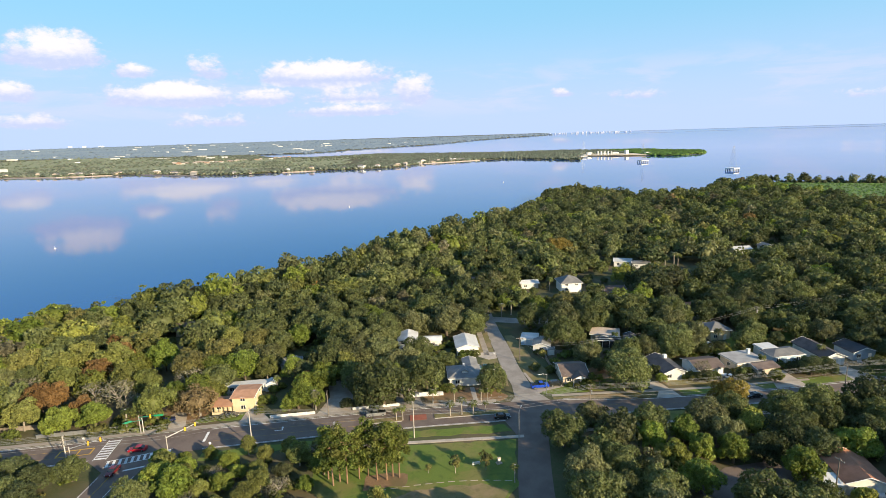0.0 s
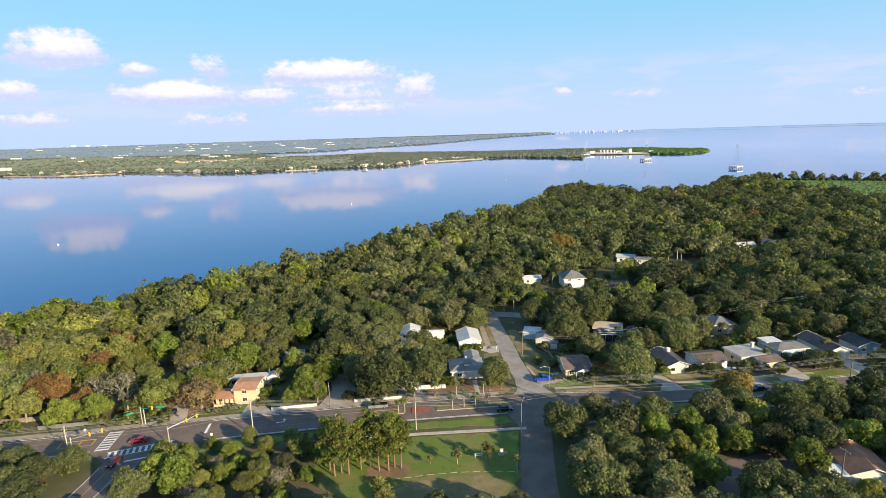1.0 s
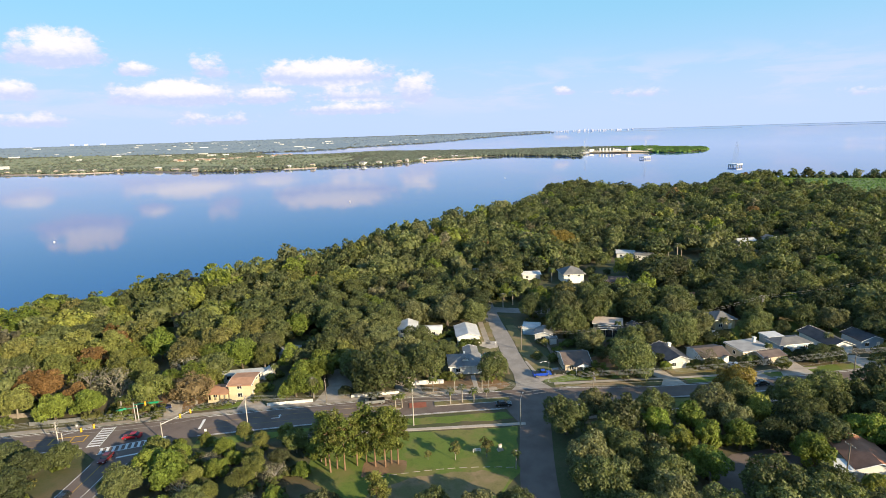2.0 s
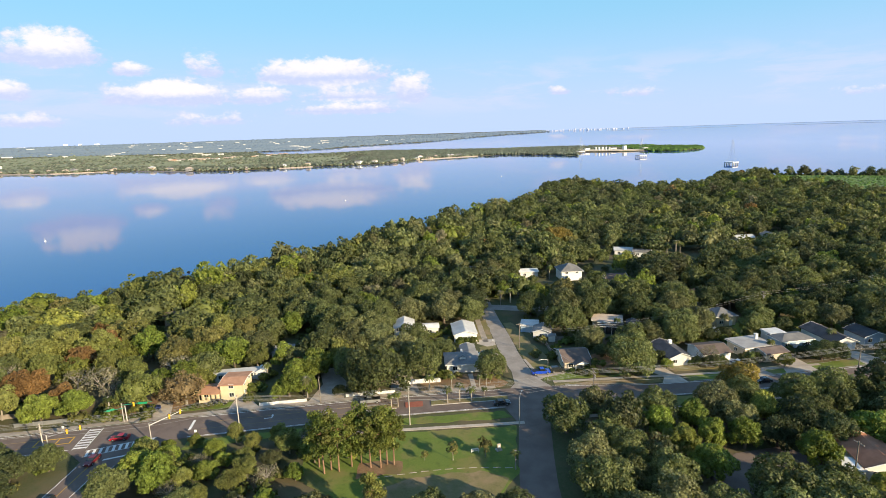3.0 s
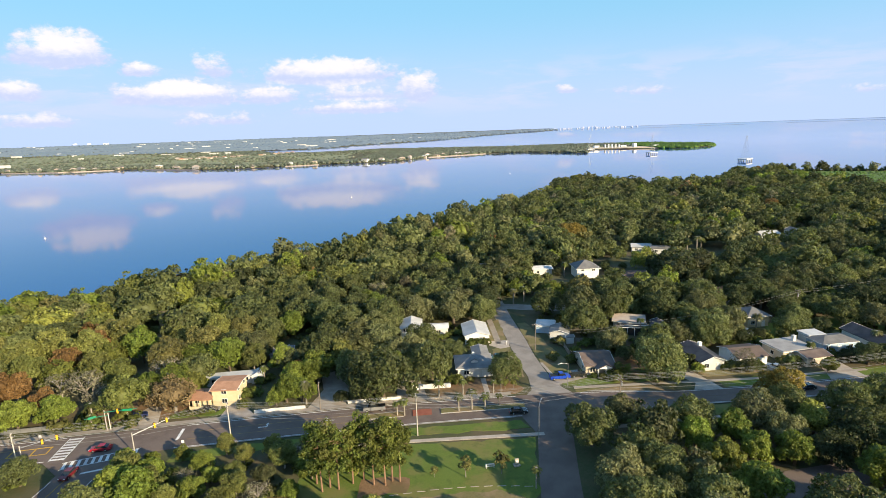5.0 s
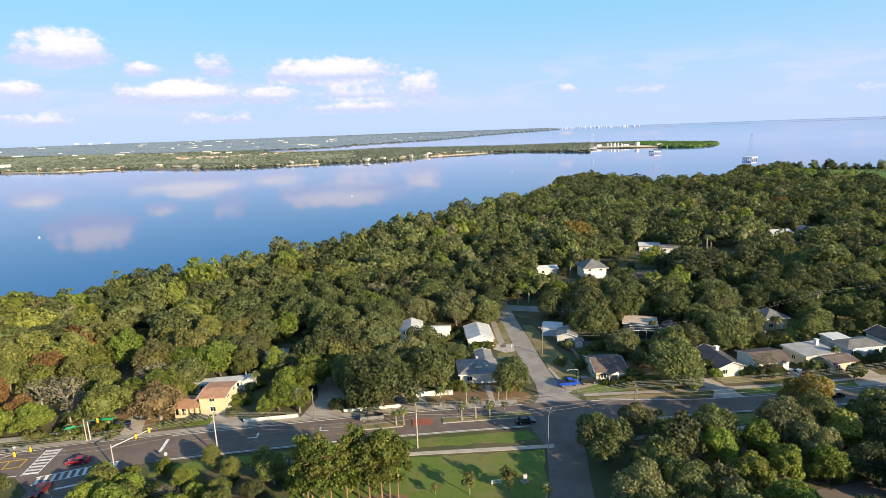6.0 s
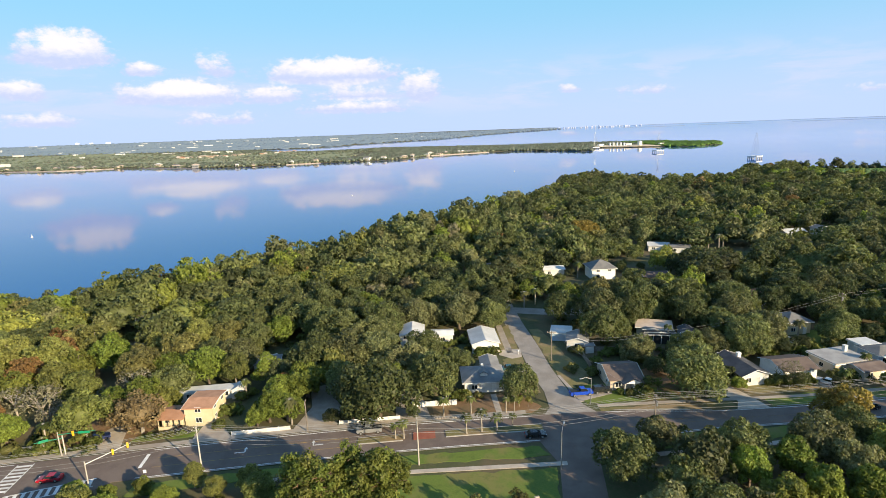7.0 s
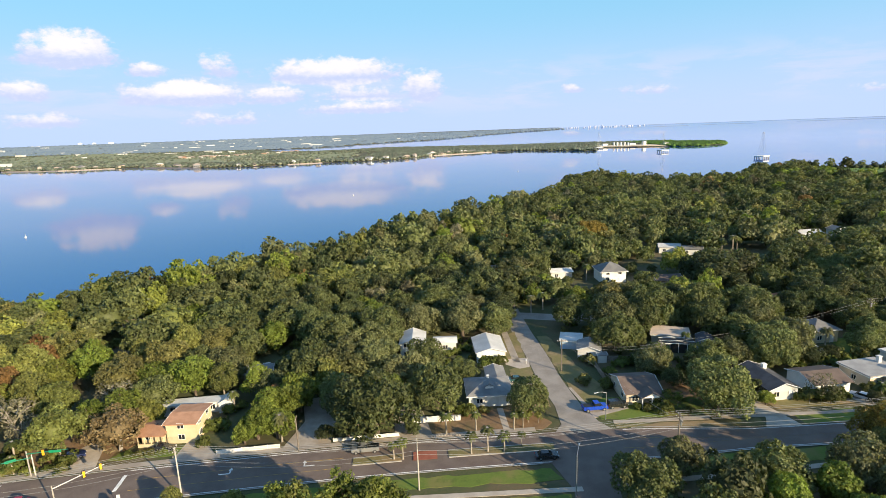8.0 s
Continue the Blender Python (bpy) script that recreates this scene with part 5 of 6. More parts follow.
def gable(w, d, h, rise, over, along="x"):
    """A solid gabled roof over a w x d plan, its eaves at height h."""
    bm = bmesh.new()
    x, y = w / 2 + over, d / 2 + over
    t = 0.16
    if along == "x":
        prof = [(-y, h), (0, h + rise), (y, h)]
        rows = [[bm.verts.new((sx, b, z)) for b, z in prof] + [bm.verts.new((sx, b, z - t)) for b, z in prof[::-1]] for sx in (-x, x)]
    else:
        prof = [(-x, h), (0, h + rise), (x, h)]
        rows = [[bm.verts.new((a, sy, z)) for a, z in prof] + [bm.verts.new((a, sy, z - t)) for a, z in prof[::-1]] for sy in (-y, y)]
    a, b = rows
    for k in range(6):
        bm.faces.new((a[k], a[(k + 1) % 6], b[(k + 1) % 6], b[k]))
    bm.faces.new(a)
    bm.faces.new(b[::-1])
    bmesh.ops.recalc_face_normals(bm, faces=bm.faces)
    return bm


def hip(w, d, h, rise, over):
    bm = bmesh.new()
    x, y = w / 2 + over, d / 2 + over
    if x >= y:
        r0, r1 = (-(x - y) - 0.01, 0), ((x - y) + 0.01, 0)
    else:
        r0, r1 = (0, -(y - x) - 0.01), (0, (y - x) + 0.01)
    low = [bm.verts.new((a, b, h - 0.16)) for a, b in ((-x, -y), (x, -y), (x, y), (-x, y))]
    ev = [bm.verts.new((a, b, h)) for a, b in ((-x, -y), (x, -y), (x, y), (-x, y))]
    p, q = bm.verts.new((*r0, h + rise)), bm.verts.new((*r1, h + rise))
    for k in range(4):
        bm.faces.new((low[k], low[(k + 1) % 4], ev[(k + 1) % 4], ev[k]))
    bm.faces.new(low[::-1])
    if x >= y:
        for f in ((ev[0], ev[1], q, p), (ev[1], ev[2], q), (ev[2], ev[3], p, q), (ev[3], ev[0], p)):
            bm.faces.new(f)
    else:
        for f in ((ev[0], ev[1], p), (ev[1], ev[2], q, p), (ev[2], ev[3], q), (ev[3], ev[0], p, q)):
            bm.faces.new(f)
    bmesh.ops.recalc_face_normals(bm, faces=bm.faces)
    return bm


def walls(w, d, h, rise=0.0, along=None):
    """A wall block, with gable peaks where the roof has them."""
    bm = bmesh.new()
    x, y = w / 2, d / 2
    if not along:
        return box(-x, -y, -0.5, x, y, h)
    if along == "x":
        prof = [(-y, -0.5), (y, -0.5), (y, h - 0.1), (0, h + rise - 0.2), (-y, h - 0.1)]
        rows = [[bm.verts.new((sx, b, z)) for b, z in prof] for sx in (-x, x)]
    else:
        prof = [(-x, -0.5), (x, -0.5), (x, h - 0.1), (0, h + rise - 0.2), (-x, h - 0.1)]
        rows = [[bm.verts.new((a, sy, z)) for a, z in prof] for sy in (-y, y)]
    a, b = rows
    for k in range(5):
        bm.faces.new((a[k], a[(k + 1) % 5], b[(k + 1) % 5], b[k]))
    bm.faces.new(a)
    bm.faces.new(b[::-1])
    bmesh.ops.recalc_face_normals(bm, faces=bm.faces)
    return bm


def window(parent, side, u, z, ww, hh, w, d):
    """A framed window on the front (f), right (r) or left (l) wall of a w x d block."""
    turn = {"f": 0, "r": 90, "l": -90, "b": 180}[side]
    off = d / 2 if side in "fb" else w / 2
    at = pose(0, 0, 0, 0, 0, turn) @ pose(u, -off, z)
    bm = bmesh.new()
    t = 0.09
    add_box(bm, -ww / 2 - t, -0.06, -t, ww / 2 + t, 0.02, 0)
    add_box(bm, -ww / 2 - t, -0.06, hh, ww / 2 + t, 0.02, hh + t)
    for sx in (-ww / 2 - t, ww / 2, -t / 2):
        add_box(bm, sx, -0.056, 0.001, sx + t, 0.02, hh - 0.001)
    fr = part("window", bm, M_TRIM, parent, at=at)
    part("pane", box(-ww / 2 + 0.002, -0.03, 0.004, ww / 2 - 0.002, 0.015, hh - 0.004), M_GLASS, fr)


def door(parent, u, w, d, colour, side="f"):
    turn = {"f": 0, "r": 90, "l": -90}[side]
    off = d / 2 if side == "f" else w / 2
    at = pose(0, 0, 0, 0, 0, turn) @ pose(u, -off, 0)
    dr = part("door", box(-0.46, -0.05, 0.02, 0.46, 0.03, 2.05, 0.01), colour, parent, at=at)
    part("door_frame", add_box(add_box(box(-0.58, -0.07, 0, -0.47, 0.02, 2.16), 0.47, -0.07, 0, 0.58, 0.02, 2.16), -0.469, -0.07, 2.06, 0.469, 0.02, 2.16), M_TRIM, dr)


def house(label, x, y, w, d, h, turn, wall, roof, kind, rise=1.5, over=0.5, along="x", name="house", wins="flr", storeys=1, chimney=None, fascia=True, entry=True):
    """A house: wall block, roof, windows with panes, a door, fascia and, where there is one, a chimney."""
    ob = thing(name, label, "house", pose(x, y, z_at(x, y), 0, 0, turn), "houses of the neighbourhood")
    part("wall", walls(w, d, h, rise, along if kind == "gable" else None), wall, ob)
    if kind == "gable":
        part("roof", gable(w, d, h, rise, over, along), roof, ob)
    elif kind == "hip":
        part("roof", hip(w, d, h, rise, over), roof, ob)
    else:
        part("roof", box(-w / 2 - over, -d / 2 - over, h, w / 2 + over, d / 2 + over, h + 0.22, 0.05), roof, ob)
    X, Y = w / 2 + over, d / 2 + over
    if fascia and kind != "gable":
        for x0, y0, x1, y1 in ((-X - 0.04, -Y - 0.04, X + 0.04, -Y - 0.002), (-X - 0.04, Y + 0.002, X + 0.04, Y + 0.04), (-X - 0.04, -Y, -X - 0.002, Y), (X + 0.002, -Y, X + 0.04, Y)):
            part("fascia", box(x0, y0, h - 0.24, x1, y1, h - 0.02), M_TRIM, ob)
    elif fascia:
        for s in (-1, 1):
            for e in (-1, 1):
                a, b = ((e * (X + 0.03), s * Y, h - 0.06), (e * (X + 0.03), 0, h + rise - 0.06)) if along == "x" else ((s * X, e * (Y + 0.03), h - 0.06), (0, e * (Y + 0.03), h + rise - 0.06))
                part("fascia", tube(a, b, 0.09, 0.09, 4), M_TRIM, ob)
    for st in range(storeys):
        z = 0.95 + st * 2.6
        if "f" in wins:
            n = max(1, int(w / 3.4))
            for k in range(n):
                u = (k + 0.5) * w / n - w / 2
                if st == 0 and k == n // 2 and entry and n > 1:
                    door(ob, u, w, d, M_TRIM)
                else:
                    window(ob, "f", u, z, 1.3, 1.15, w, d)
        for s in "lr":
            if s in wins:
                n = max(1, int(d / 4.2))
                for k in range(n):
                    window(ob, s, (k + 0.5) * d / n - d / 2, z, 1.1, 1.1, w, d)
    if chimney:
        cx, cy, cz = chimney
        part("chimney", add_box(box(cx - 0.45, cy - 0.4, h - 0.5, cx + 0.45, cy + 0.4, h + cz), cx - 0.55, cy - 0.5, h + cz + 0.002, cx + 0.55, cy + 0.5, h + cz + 0.16), M_WHITEWALL, ob)
    return ob


yellow = house("cream yellow two-storey house with low terracotta shingle roof", -63.0, 157.0, 6.4, 8.4, 4.7, 1.5, M_CREAMWALL, M_ROOF_TERRA, "gable", 0.55, 0.5, "x", wins="fr", storeys=2, entry=False)
annex = thing("annex", "single-storey cream house wing with porch and terracotta roof", "house", pose(-69.2, 154.8, z_at(-69, 155), 0, 0, 1.5), "houses of the neighbourhood")
part("wall", box(-2.9, -1.6, -0.5, 2.9, 2.8, 2.7), M_CREAMWALL, annex)
part("roof", gable(6.0, 6.6, 2.75, 0.9, 0.25, "x"), M_ROOF_TERRA, annex)
for px in (-2.8, -1.4, 0.0, 1.4, 2.8):
    part("porch_post", box(px - 0.09, -3.2, -0.4, px + 0.09, -3.02, 2.72), M_CREAMWALL, annex)
part("porch_wall", box(-2.9, -3.25, -0.5, 2.9, -2.98, 0.75), M_CREAMWALL, annex)
window(annex, "f", -1.3, 0.95, 1.3, 1.1, 5.8, 3.2)
part("roof_vent", box(-0.3, -0.2, 3.3, 0.3, 0.2, 3.75), M_ROOF_BROWN, annex)

house("long low white metal-roofed outbuilding behind the yellow house", -66.6, 167.0, 13.5, 3.0, 2.6, 8, M_WHITEWALL, M_ROOF_WHITE, "flat", 0, 0.3, name="outbuilding", wins="f", entry=False)
house("small white gabled garden shed", -58.9, 167.4, 3.0, 3.2, 2.5, 8, M_WHITEWALL, M_ROOF_WHITE, "gable", 0.9, 0.25, "y", name="shed", wins="", entry=False)

bungalow = house("white bungalow with grey hipped shingle roof facing the road", 4.6, 168.6, 10.0, 9.0, 3.0, 3, M_WHITEWALL, M_ROOF_GREY, "hip", 2.0, 0.6, wins="fr")
part("dormer", box(-0.95, -3.0, 3.5, 0.95, -1.3, 4.5), M_TRIM, bungalow)
part("dormer_roof", gable(1.9, 2.0, 4.5, 0.6, 0.2, "y"), M_ROOF_GREY, bungalow, at=pose(0, -2.1, 0))
part("vent_box", box(-0.3, 0.2, 4.8, 0.3, 0.8, 5.6), M_TRIM, bungalow)
house("grey-roofed rear wing of the bungalow", 6.9, 175.6, 4.6, 8.0, 2.8, 3, M_WHITEWALL, M_ROOF_GREY, "gable", 0.9, 0.3, "y", name="garage_wing", wins="r", entry=False)
house("white house with pale ribbed metal gable roof", 6.4, 195.0, 8.0, 11.5, 2.9, 4, M_WHITEWALL, M_ROOF_WHITE, "gable", 1.3, 0.4, "y", wins="fr")
house("small white outbuilding with flat pale roof", -6.2, 200.0, 6.4, 5.0, 2.9, 2, M_WHITEWALL, M_ROOF_WHITE, "gable", 0.7, 0.3, "x", name="outbuilding", wins="fr", entry=False)
house("two-storey white house with pale grey gable roof", -15.6, 198.0, 7.0, 9.0, 4.6, 2, M_WHITEWALL, M_ROOF_WHITE, "gable", 1.4, 0.4, "y", wins="fr", storeys=2)
house("small white cottage with grey roof beside the street", 34.4, 191.4, 6.0, 6.6, 2.9, -14, M_WHITEWALL, M_ROOF_GREY, "gable", 1.1, 0.4, "y", wins="fl")
house("open carport with pale blue metal roof", 31.0, 198.8, 6.0, 6.0, 2.6, -14, M_BLUEWALL, M_ROOF_WHITE, "flat", 0, 0.3, name="carport", wins="", entry=False)
house("white garden shed with flat roof", 36.6, 186.8, 2.4, 2.2, 2.3, 5, M_WHITEWALL, M_ROOF_GREY, "gable", 0.5, 0.2, "x", name="shed", wins="", entry=False)
house("brown-roofed brick bungalow with white front gable", 39.6, 167.6, 8.0, 10.2, 2.9, 3, M_TANWALL, M_ROOF_BROWN, "gable", 1.9, 0.5, "x", wins="fl")
porch = thing("porch_gable", "white triangular front gable over the porch", "porch", pose(41.0, 162.0, z_at(41, 162), 0, 0, 3))
part("roof", gable(5.0, 3.4, 2.7, 1.3, 0.25, "y"), M_ROOF_BROWN, porch)
bm = bmesh.new()
vs = [bm.verts.new(p) for p in ((-2.4, -1.72, 2.7), (2.4, -1.72, 2.7), (0, -1.72, 3.9), (-2.4, -1.6, 2.7), (2.4, -1.6, 2.7), (0, -1.6, 3.9))]
for f in ((0, 1, 2), (5, 4, 3), (0, 3, 4, 1), (1, 4, 5, 2), (2, 5, 3, 0)):
    bm.faces.new([vs[k] for k in f])
part("gable_board", bm, M_TRIM, porch)
for px in (-2.2, 0.0, 2.2):
    part("post", box(px - 0.08, -1.65, -0.4, px + 0.08, -1.5, 2.68), M_TRIM, porch)
house("house with flat tan gravel roof among oaks", 60.0, 199.6, 10.0, 7.0, 2.9, -18, M_TANWALL, M_ROOF_TAN, "flat", 0, 0.5, wins="f")
cage = thing("pool_enclosure", "black-screened pool enclosure with white frame behind the house", "pool enclosure", pose(59.4, 192.6, z_at(62, 194), 0, 0, -10))
part("screen", box(-4.6, -2.2, 0.0, 4.6, 2.2, 2.62), M_BLACK, cage)
for px in (-4.6, -2.3, 0.0, 2.3, 4.6):
    part("post", box(px - 0.07, -2.3, -0.4, px + 0.07, -2.21, 2.7), M_TRIM, cage)
for py in (-2.25, 0.0, 2.25):
    part("roof_beam", box(-4.7, py - 0.07, 2.63, 4.7, py + 0.07, 2.76), M_TRIM, cage)
house("pale blue gabled garage beside the tan-roofed house", 67.6, 193.6, 4.0, 5.0, 2.8, -14, M_BLUEWALL, M_ROOF_DARK, "gable", 1.0, 0.3, "y", name="garage", wins="fr", entry=False)
house("dark blue-grey roofed house with white front gable", 70.6, 168.2, 7.0, 12.0, 2.8, 8, M_WHITEWALL, M_ROOF_DARK, "gable", 1.5, 0.5, "y", wins="fr", chimney=(1.6, 3.0, 1.9))
house("small bright yellow garden hut by the driveway", 61.2, 159.4, 1.8, 1.8, 2.1, 5, M_YELLOWWALL, M_ROOF_GREY, "gable", 0.5, 0.2, "y", name="garden_hut", wins="", entry=False)
house("white bungalow with weathered brown-grey roof", 83.0, 168.4, 9.2, 8.4, 2.8, 8, M_WHITEWALL, M_ROOF_BROWN, "gable", 1.3, 0.5, "x", wins="fr")
house("tan house with flat white roof and white chimney", 97.0, 170.4, 10.0, 8.0, 3.3, 12, M_TANWALL, M_ROOF_PALE, "flat", 0, 0.5, wins="fl", chimney=(3.6, 1.6, 1.7))
house("brown-roofed wing of the tan house", 100.6, 165.4, 7.5, 5.6, 2.7, 12, M_TANWALL, M_ROOF_BROWN, "gable", 0.8, 0.5, "x", name="house_wing", wins="f")
house("cream house with grey hipped roof behind oaks", 101.0, 197.6, 7.4, 8.0, 3.9, 6, M_CREAMWALL, M_ROOF_GREY, "hip", 1.9, 0.6, wins="fr")
house("small white gabled shed behind the houses", 92.8, 183.2, 3.0, 3.4, 2.4, 0, M_WHITEWALL, M_ROOF_WHITE, "gable", 0.8, 0.2, "y", name="shed", wins="", entry=False)
house("pale blue house with white and brown roof", 112.4, 174.2, 11.0, 6.4, 3.0, 8, M_BLUEWALL, M_ROOF_GREY, "hip", 1.1, 0.5, wins="f")
house("white flat carport roof beside the blue house", 109.4, 178.6, 5.4, 4.4, 3.3, 8, M_WHITEWALL, M_ROOF_WHITE, "flat", 0, 0.3, name="carport", wins="", entry=False)
house("dark-roofed house with white front gable", 125.2, 175.0, 7.4, 14.0, 3.0, 6, M_WHITEWALL, M_ROOF_DARK, "gable", 1.7, 0.6, "y", wins="fr")
house("pale blue cottage with dark roof", 138.0, 175.5, 8.0, 8.0, 2.9, 6, M_BLUEWALL, M_ROOF_DARK, "gable", 1.5, 0.5, "y", wins="f")
house("white-walled house with rusty terracotta tiled roof", 89.2, 109.6, 8.4, 11.0, 3.1, -8, M_WHITEWALL, M_ROOF_RUST, "gable", 1.7, 0.6, "y", wins="fl")
house("white ribbed metal carport beside the terracotta-roofed house", 82.2, 106.8, 4.2, 4.0, 2.6, -8, M_WHITEMETAL, M_WHITEMETAL, "flat", 0, 0.3, name="carport", wins="", entry=False)
house("white gazebo-like house with grey pyramid roof", 61.6, 268.0, 10.0, 10.0, 4.8, 4, M_WHITEWALL, M_ROOF_GREY, "hip", 3.0, 0.8, wins="fr", storeys=2)
house("low white house with pale roof among trees", 42.4, 276.0, 9.0, 7.0, 2.9, 4, M_WHITEWALL, M_ROOF_WHITE, "gable", 0.9, 0.5, "x", wins="f")
house("brown-roofed house half hidden by oaks", 80.4, 256.0, 10.0, 7.0, 3.0, 4, M_TANWALL, M_ROOF_BROWN, "gable", 1.6, 0.5, "x", wins="f")
house("white-roofed house among trees", 103.0, 312.0, 9.5, 8.0, 3.0, -16, M_WHITEWALL, M_ROOF_WHITE, "gable", 1.2, 0.5, "x", wins="f")
house("white house with solar-blue roof panels", 111.0, 305.0, 9.0, 6.0, 3.0, -16, M_WHITEWALL, M_ROOF_GREY, "gable", 1.0, 0.5, "x", wins="f")
house("white house glimpsed between the oaks", 180.0, 328.0, 11.0, 8.0, 3.4, 4, M_WHITEWALL, M_ROOF_WHITE, "gable", 1.4, 0.5, "x", wins="f")
house("white house glimpsed between the oaks", 199.0, 333.0, 7.0, 7.0, 3.6, 4, M_WHITEWALL, M_ROOF_GREY, "gable", 1.6, 0.5, "y", wins="f")
house("terracotta-roofed house hidden in the woods", 106.6, 228.0, 8.0, 6.0, 2.8, 10, M_TANWALL, M_ROOF_RUST, "gable", 1.2, 0.5, "x", wins="f")
house("brown-roofed house hidden in the woods", -113.0, 226.0, 9.0, 8.0, 3.0, 20, M_TANWALL, M_ROOF_BROWN, "gable", 1.8, 0.5, "x", wins="f")
house("white bungalow deep in the shade of oaks", -56.5, 184.0, 7.0, 6.0, 2.8, 10, M_WHITEWALL, M_ROOF_GREY, "gable", 1.1, 0.4, "x", wins="f")

# ---------------------------------------------------------------- fences and small yard things


def fence(label, pts, h, mat_, gap=2.4):
    ob = thing("fence", label, "fence")
    for (ax, ay), (bx, by) in zip(pts, pts[1:]):
        a, b = Vector((ax, ay, z_at(ax, ay))), Vector((bx, by, z_at(bx, by)))
        n = max(1, int((b - a).length / gap))
        yaw = math.degrees(math.atan2(by - ay, bx - ax))
        for k in range(n):
            p, q = a.lerp(b, k / n), a.lerp(b, (k + 1) / n)
            at = pose(p.x, p.y, p.z, 0, 0, yaw)
            w = (q - p).length
            part("fence_panel", box(0.07, -0.035, 0.06, w - 0.07, 0.035, h, 0.01), mat_, ob, at=at)
            part("post", box(-0.065, -0.07, -0.4, 0.065, 0.07, h + 0.1, 0.01), mat_, ob, at=at)
    return ob


fence("low white picket wall beside the pavement", [(-53.4, 148.0), (-40.4, 149.6)], 1.0, M_WHITEWALL)
fence("low white wall under the big oak", [(-29.5, 151.2), (-15.5, 152.6)], 0.9, M_WHITEWALL)
fence("white garden wall behind the big oak", [(-12.8, 157.6), (-2.2, 158.2)], 1.5, M_WHITEWALL)
fence("weathered wooden yard fence", [(34.5, 172), (34, 186), (33, 189)], 1.6, M_POLEWOOD)
fence("weathered wooden back fence", [(36, 187), (46, 186), (50, 190)], 1.6, M_POLEWOOD)
fence("chain-link fence along the wooded lot", [(-118, 141.6), (-106, 143.4), (-94, 145.0)], 1.2, M_METAL)
fence("low timber fence before the woods", [(-150, 143), (-120, 147)], 1.5, M_POLEWOOD)

sign = thing("bench_sign", "white park sign board on short posts on the lawn", "sign", pose(5.7, 120.6, z_at(5.7, 120.6), 0, 0, 8))
part("board", box(-1.0, -0.05, 0.45, 1.0, 0.05, 1.15, 0.02), M_WHITEMETAL, sign)
part("text_bar", box(-0.7, -0.064, 0.72, 0.7, -0.052, 0.88), M_METAL, sign, "grey illegible lettering bar")
for px in (-0.8, 0.8):
    part("post", box(px - 0.05, -0.045, -0.3, px + 0.05, 0.045, 0.449), M_WHITEMETAL, sign)
marker = thing("monument", "small tan stone marker on the lawn", "monument", pose(11.3, 121.2, z_at(11.3, 121.2), 0, 0, 20))
part("plinth", box(-0.7, -0.5, -0.2, 0.7, 0.5, 0.35, 0.04), M_CONCRETE, marker)
part("stone", box(-0.45, -0.2, 0.34, 0.45, 0.2, 1.7, 0.08), M_TANWALL, marker)
part("plaque", box(-0.3, -0.225, 0.7, 0.3, -0.195, 1.4), M_WHITEMETAL, marker)
rocks = np.random.default_rng(3)
for k in range(11):
    x = -8.2 + k * 0.62
    bm = bmesh.new()
    bmesh.ops.create_icosphere(bm, subdivisions=1, radius=0.3)
    for v in bm.verts:
        v.co *= rocks.uniform(0.75, 1.2)
        v.co.z *= 0.7
    st = solid("boulder", bm, M_CONCRETE, "pale boulder edging the planting bed", "rock", "edging boulders")
    st.location = (x, 152.0 + 0.1 * rocks.uniform(-1, 1), z_at(x, 152.0) + 0.22)
bin_ = thing("mailbox", "white kerbside mailbox on a post", "mailbox", pose(16.2, 186.8, z_at(16.2, 186.8), 0, 0, 90))
part("post", box(-0.06, -0.06, -0.3, 0.06, 0.06, 1.0), M_WHITEMETAL, bin_)
part("box", box(-0.3, -0.16, 1.0, 0.3, 0.16, 1.4, 0.06), M_WHITEMETAL, bin_)


# ---------------------------------------------------------------- vehicles


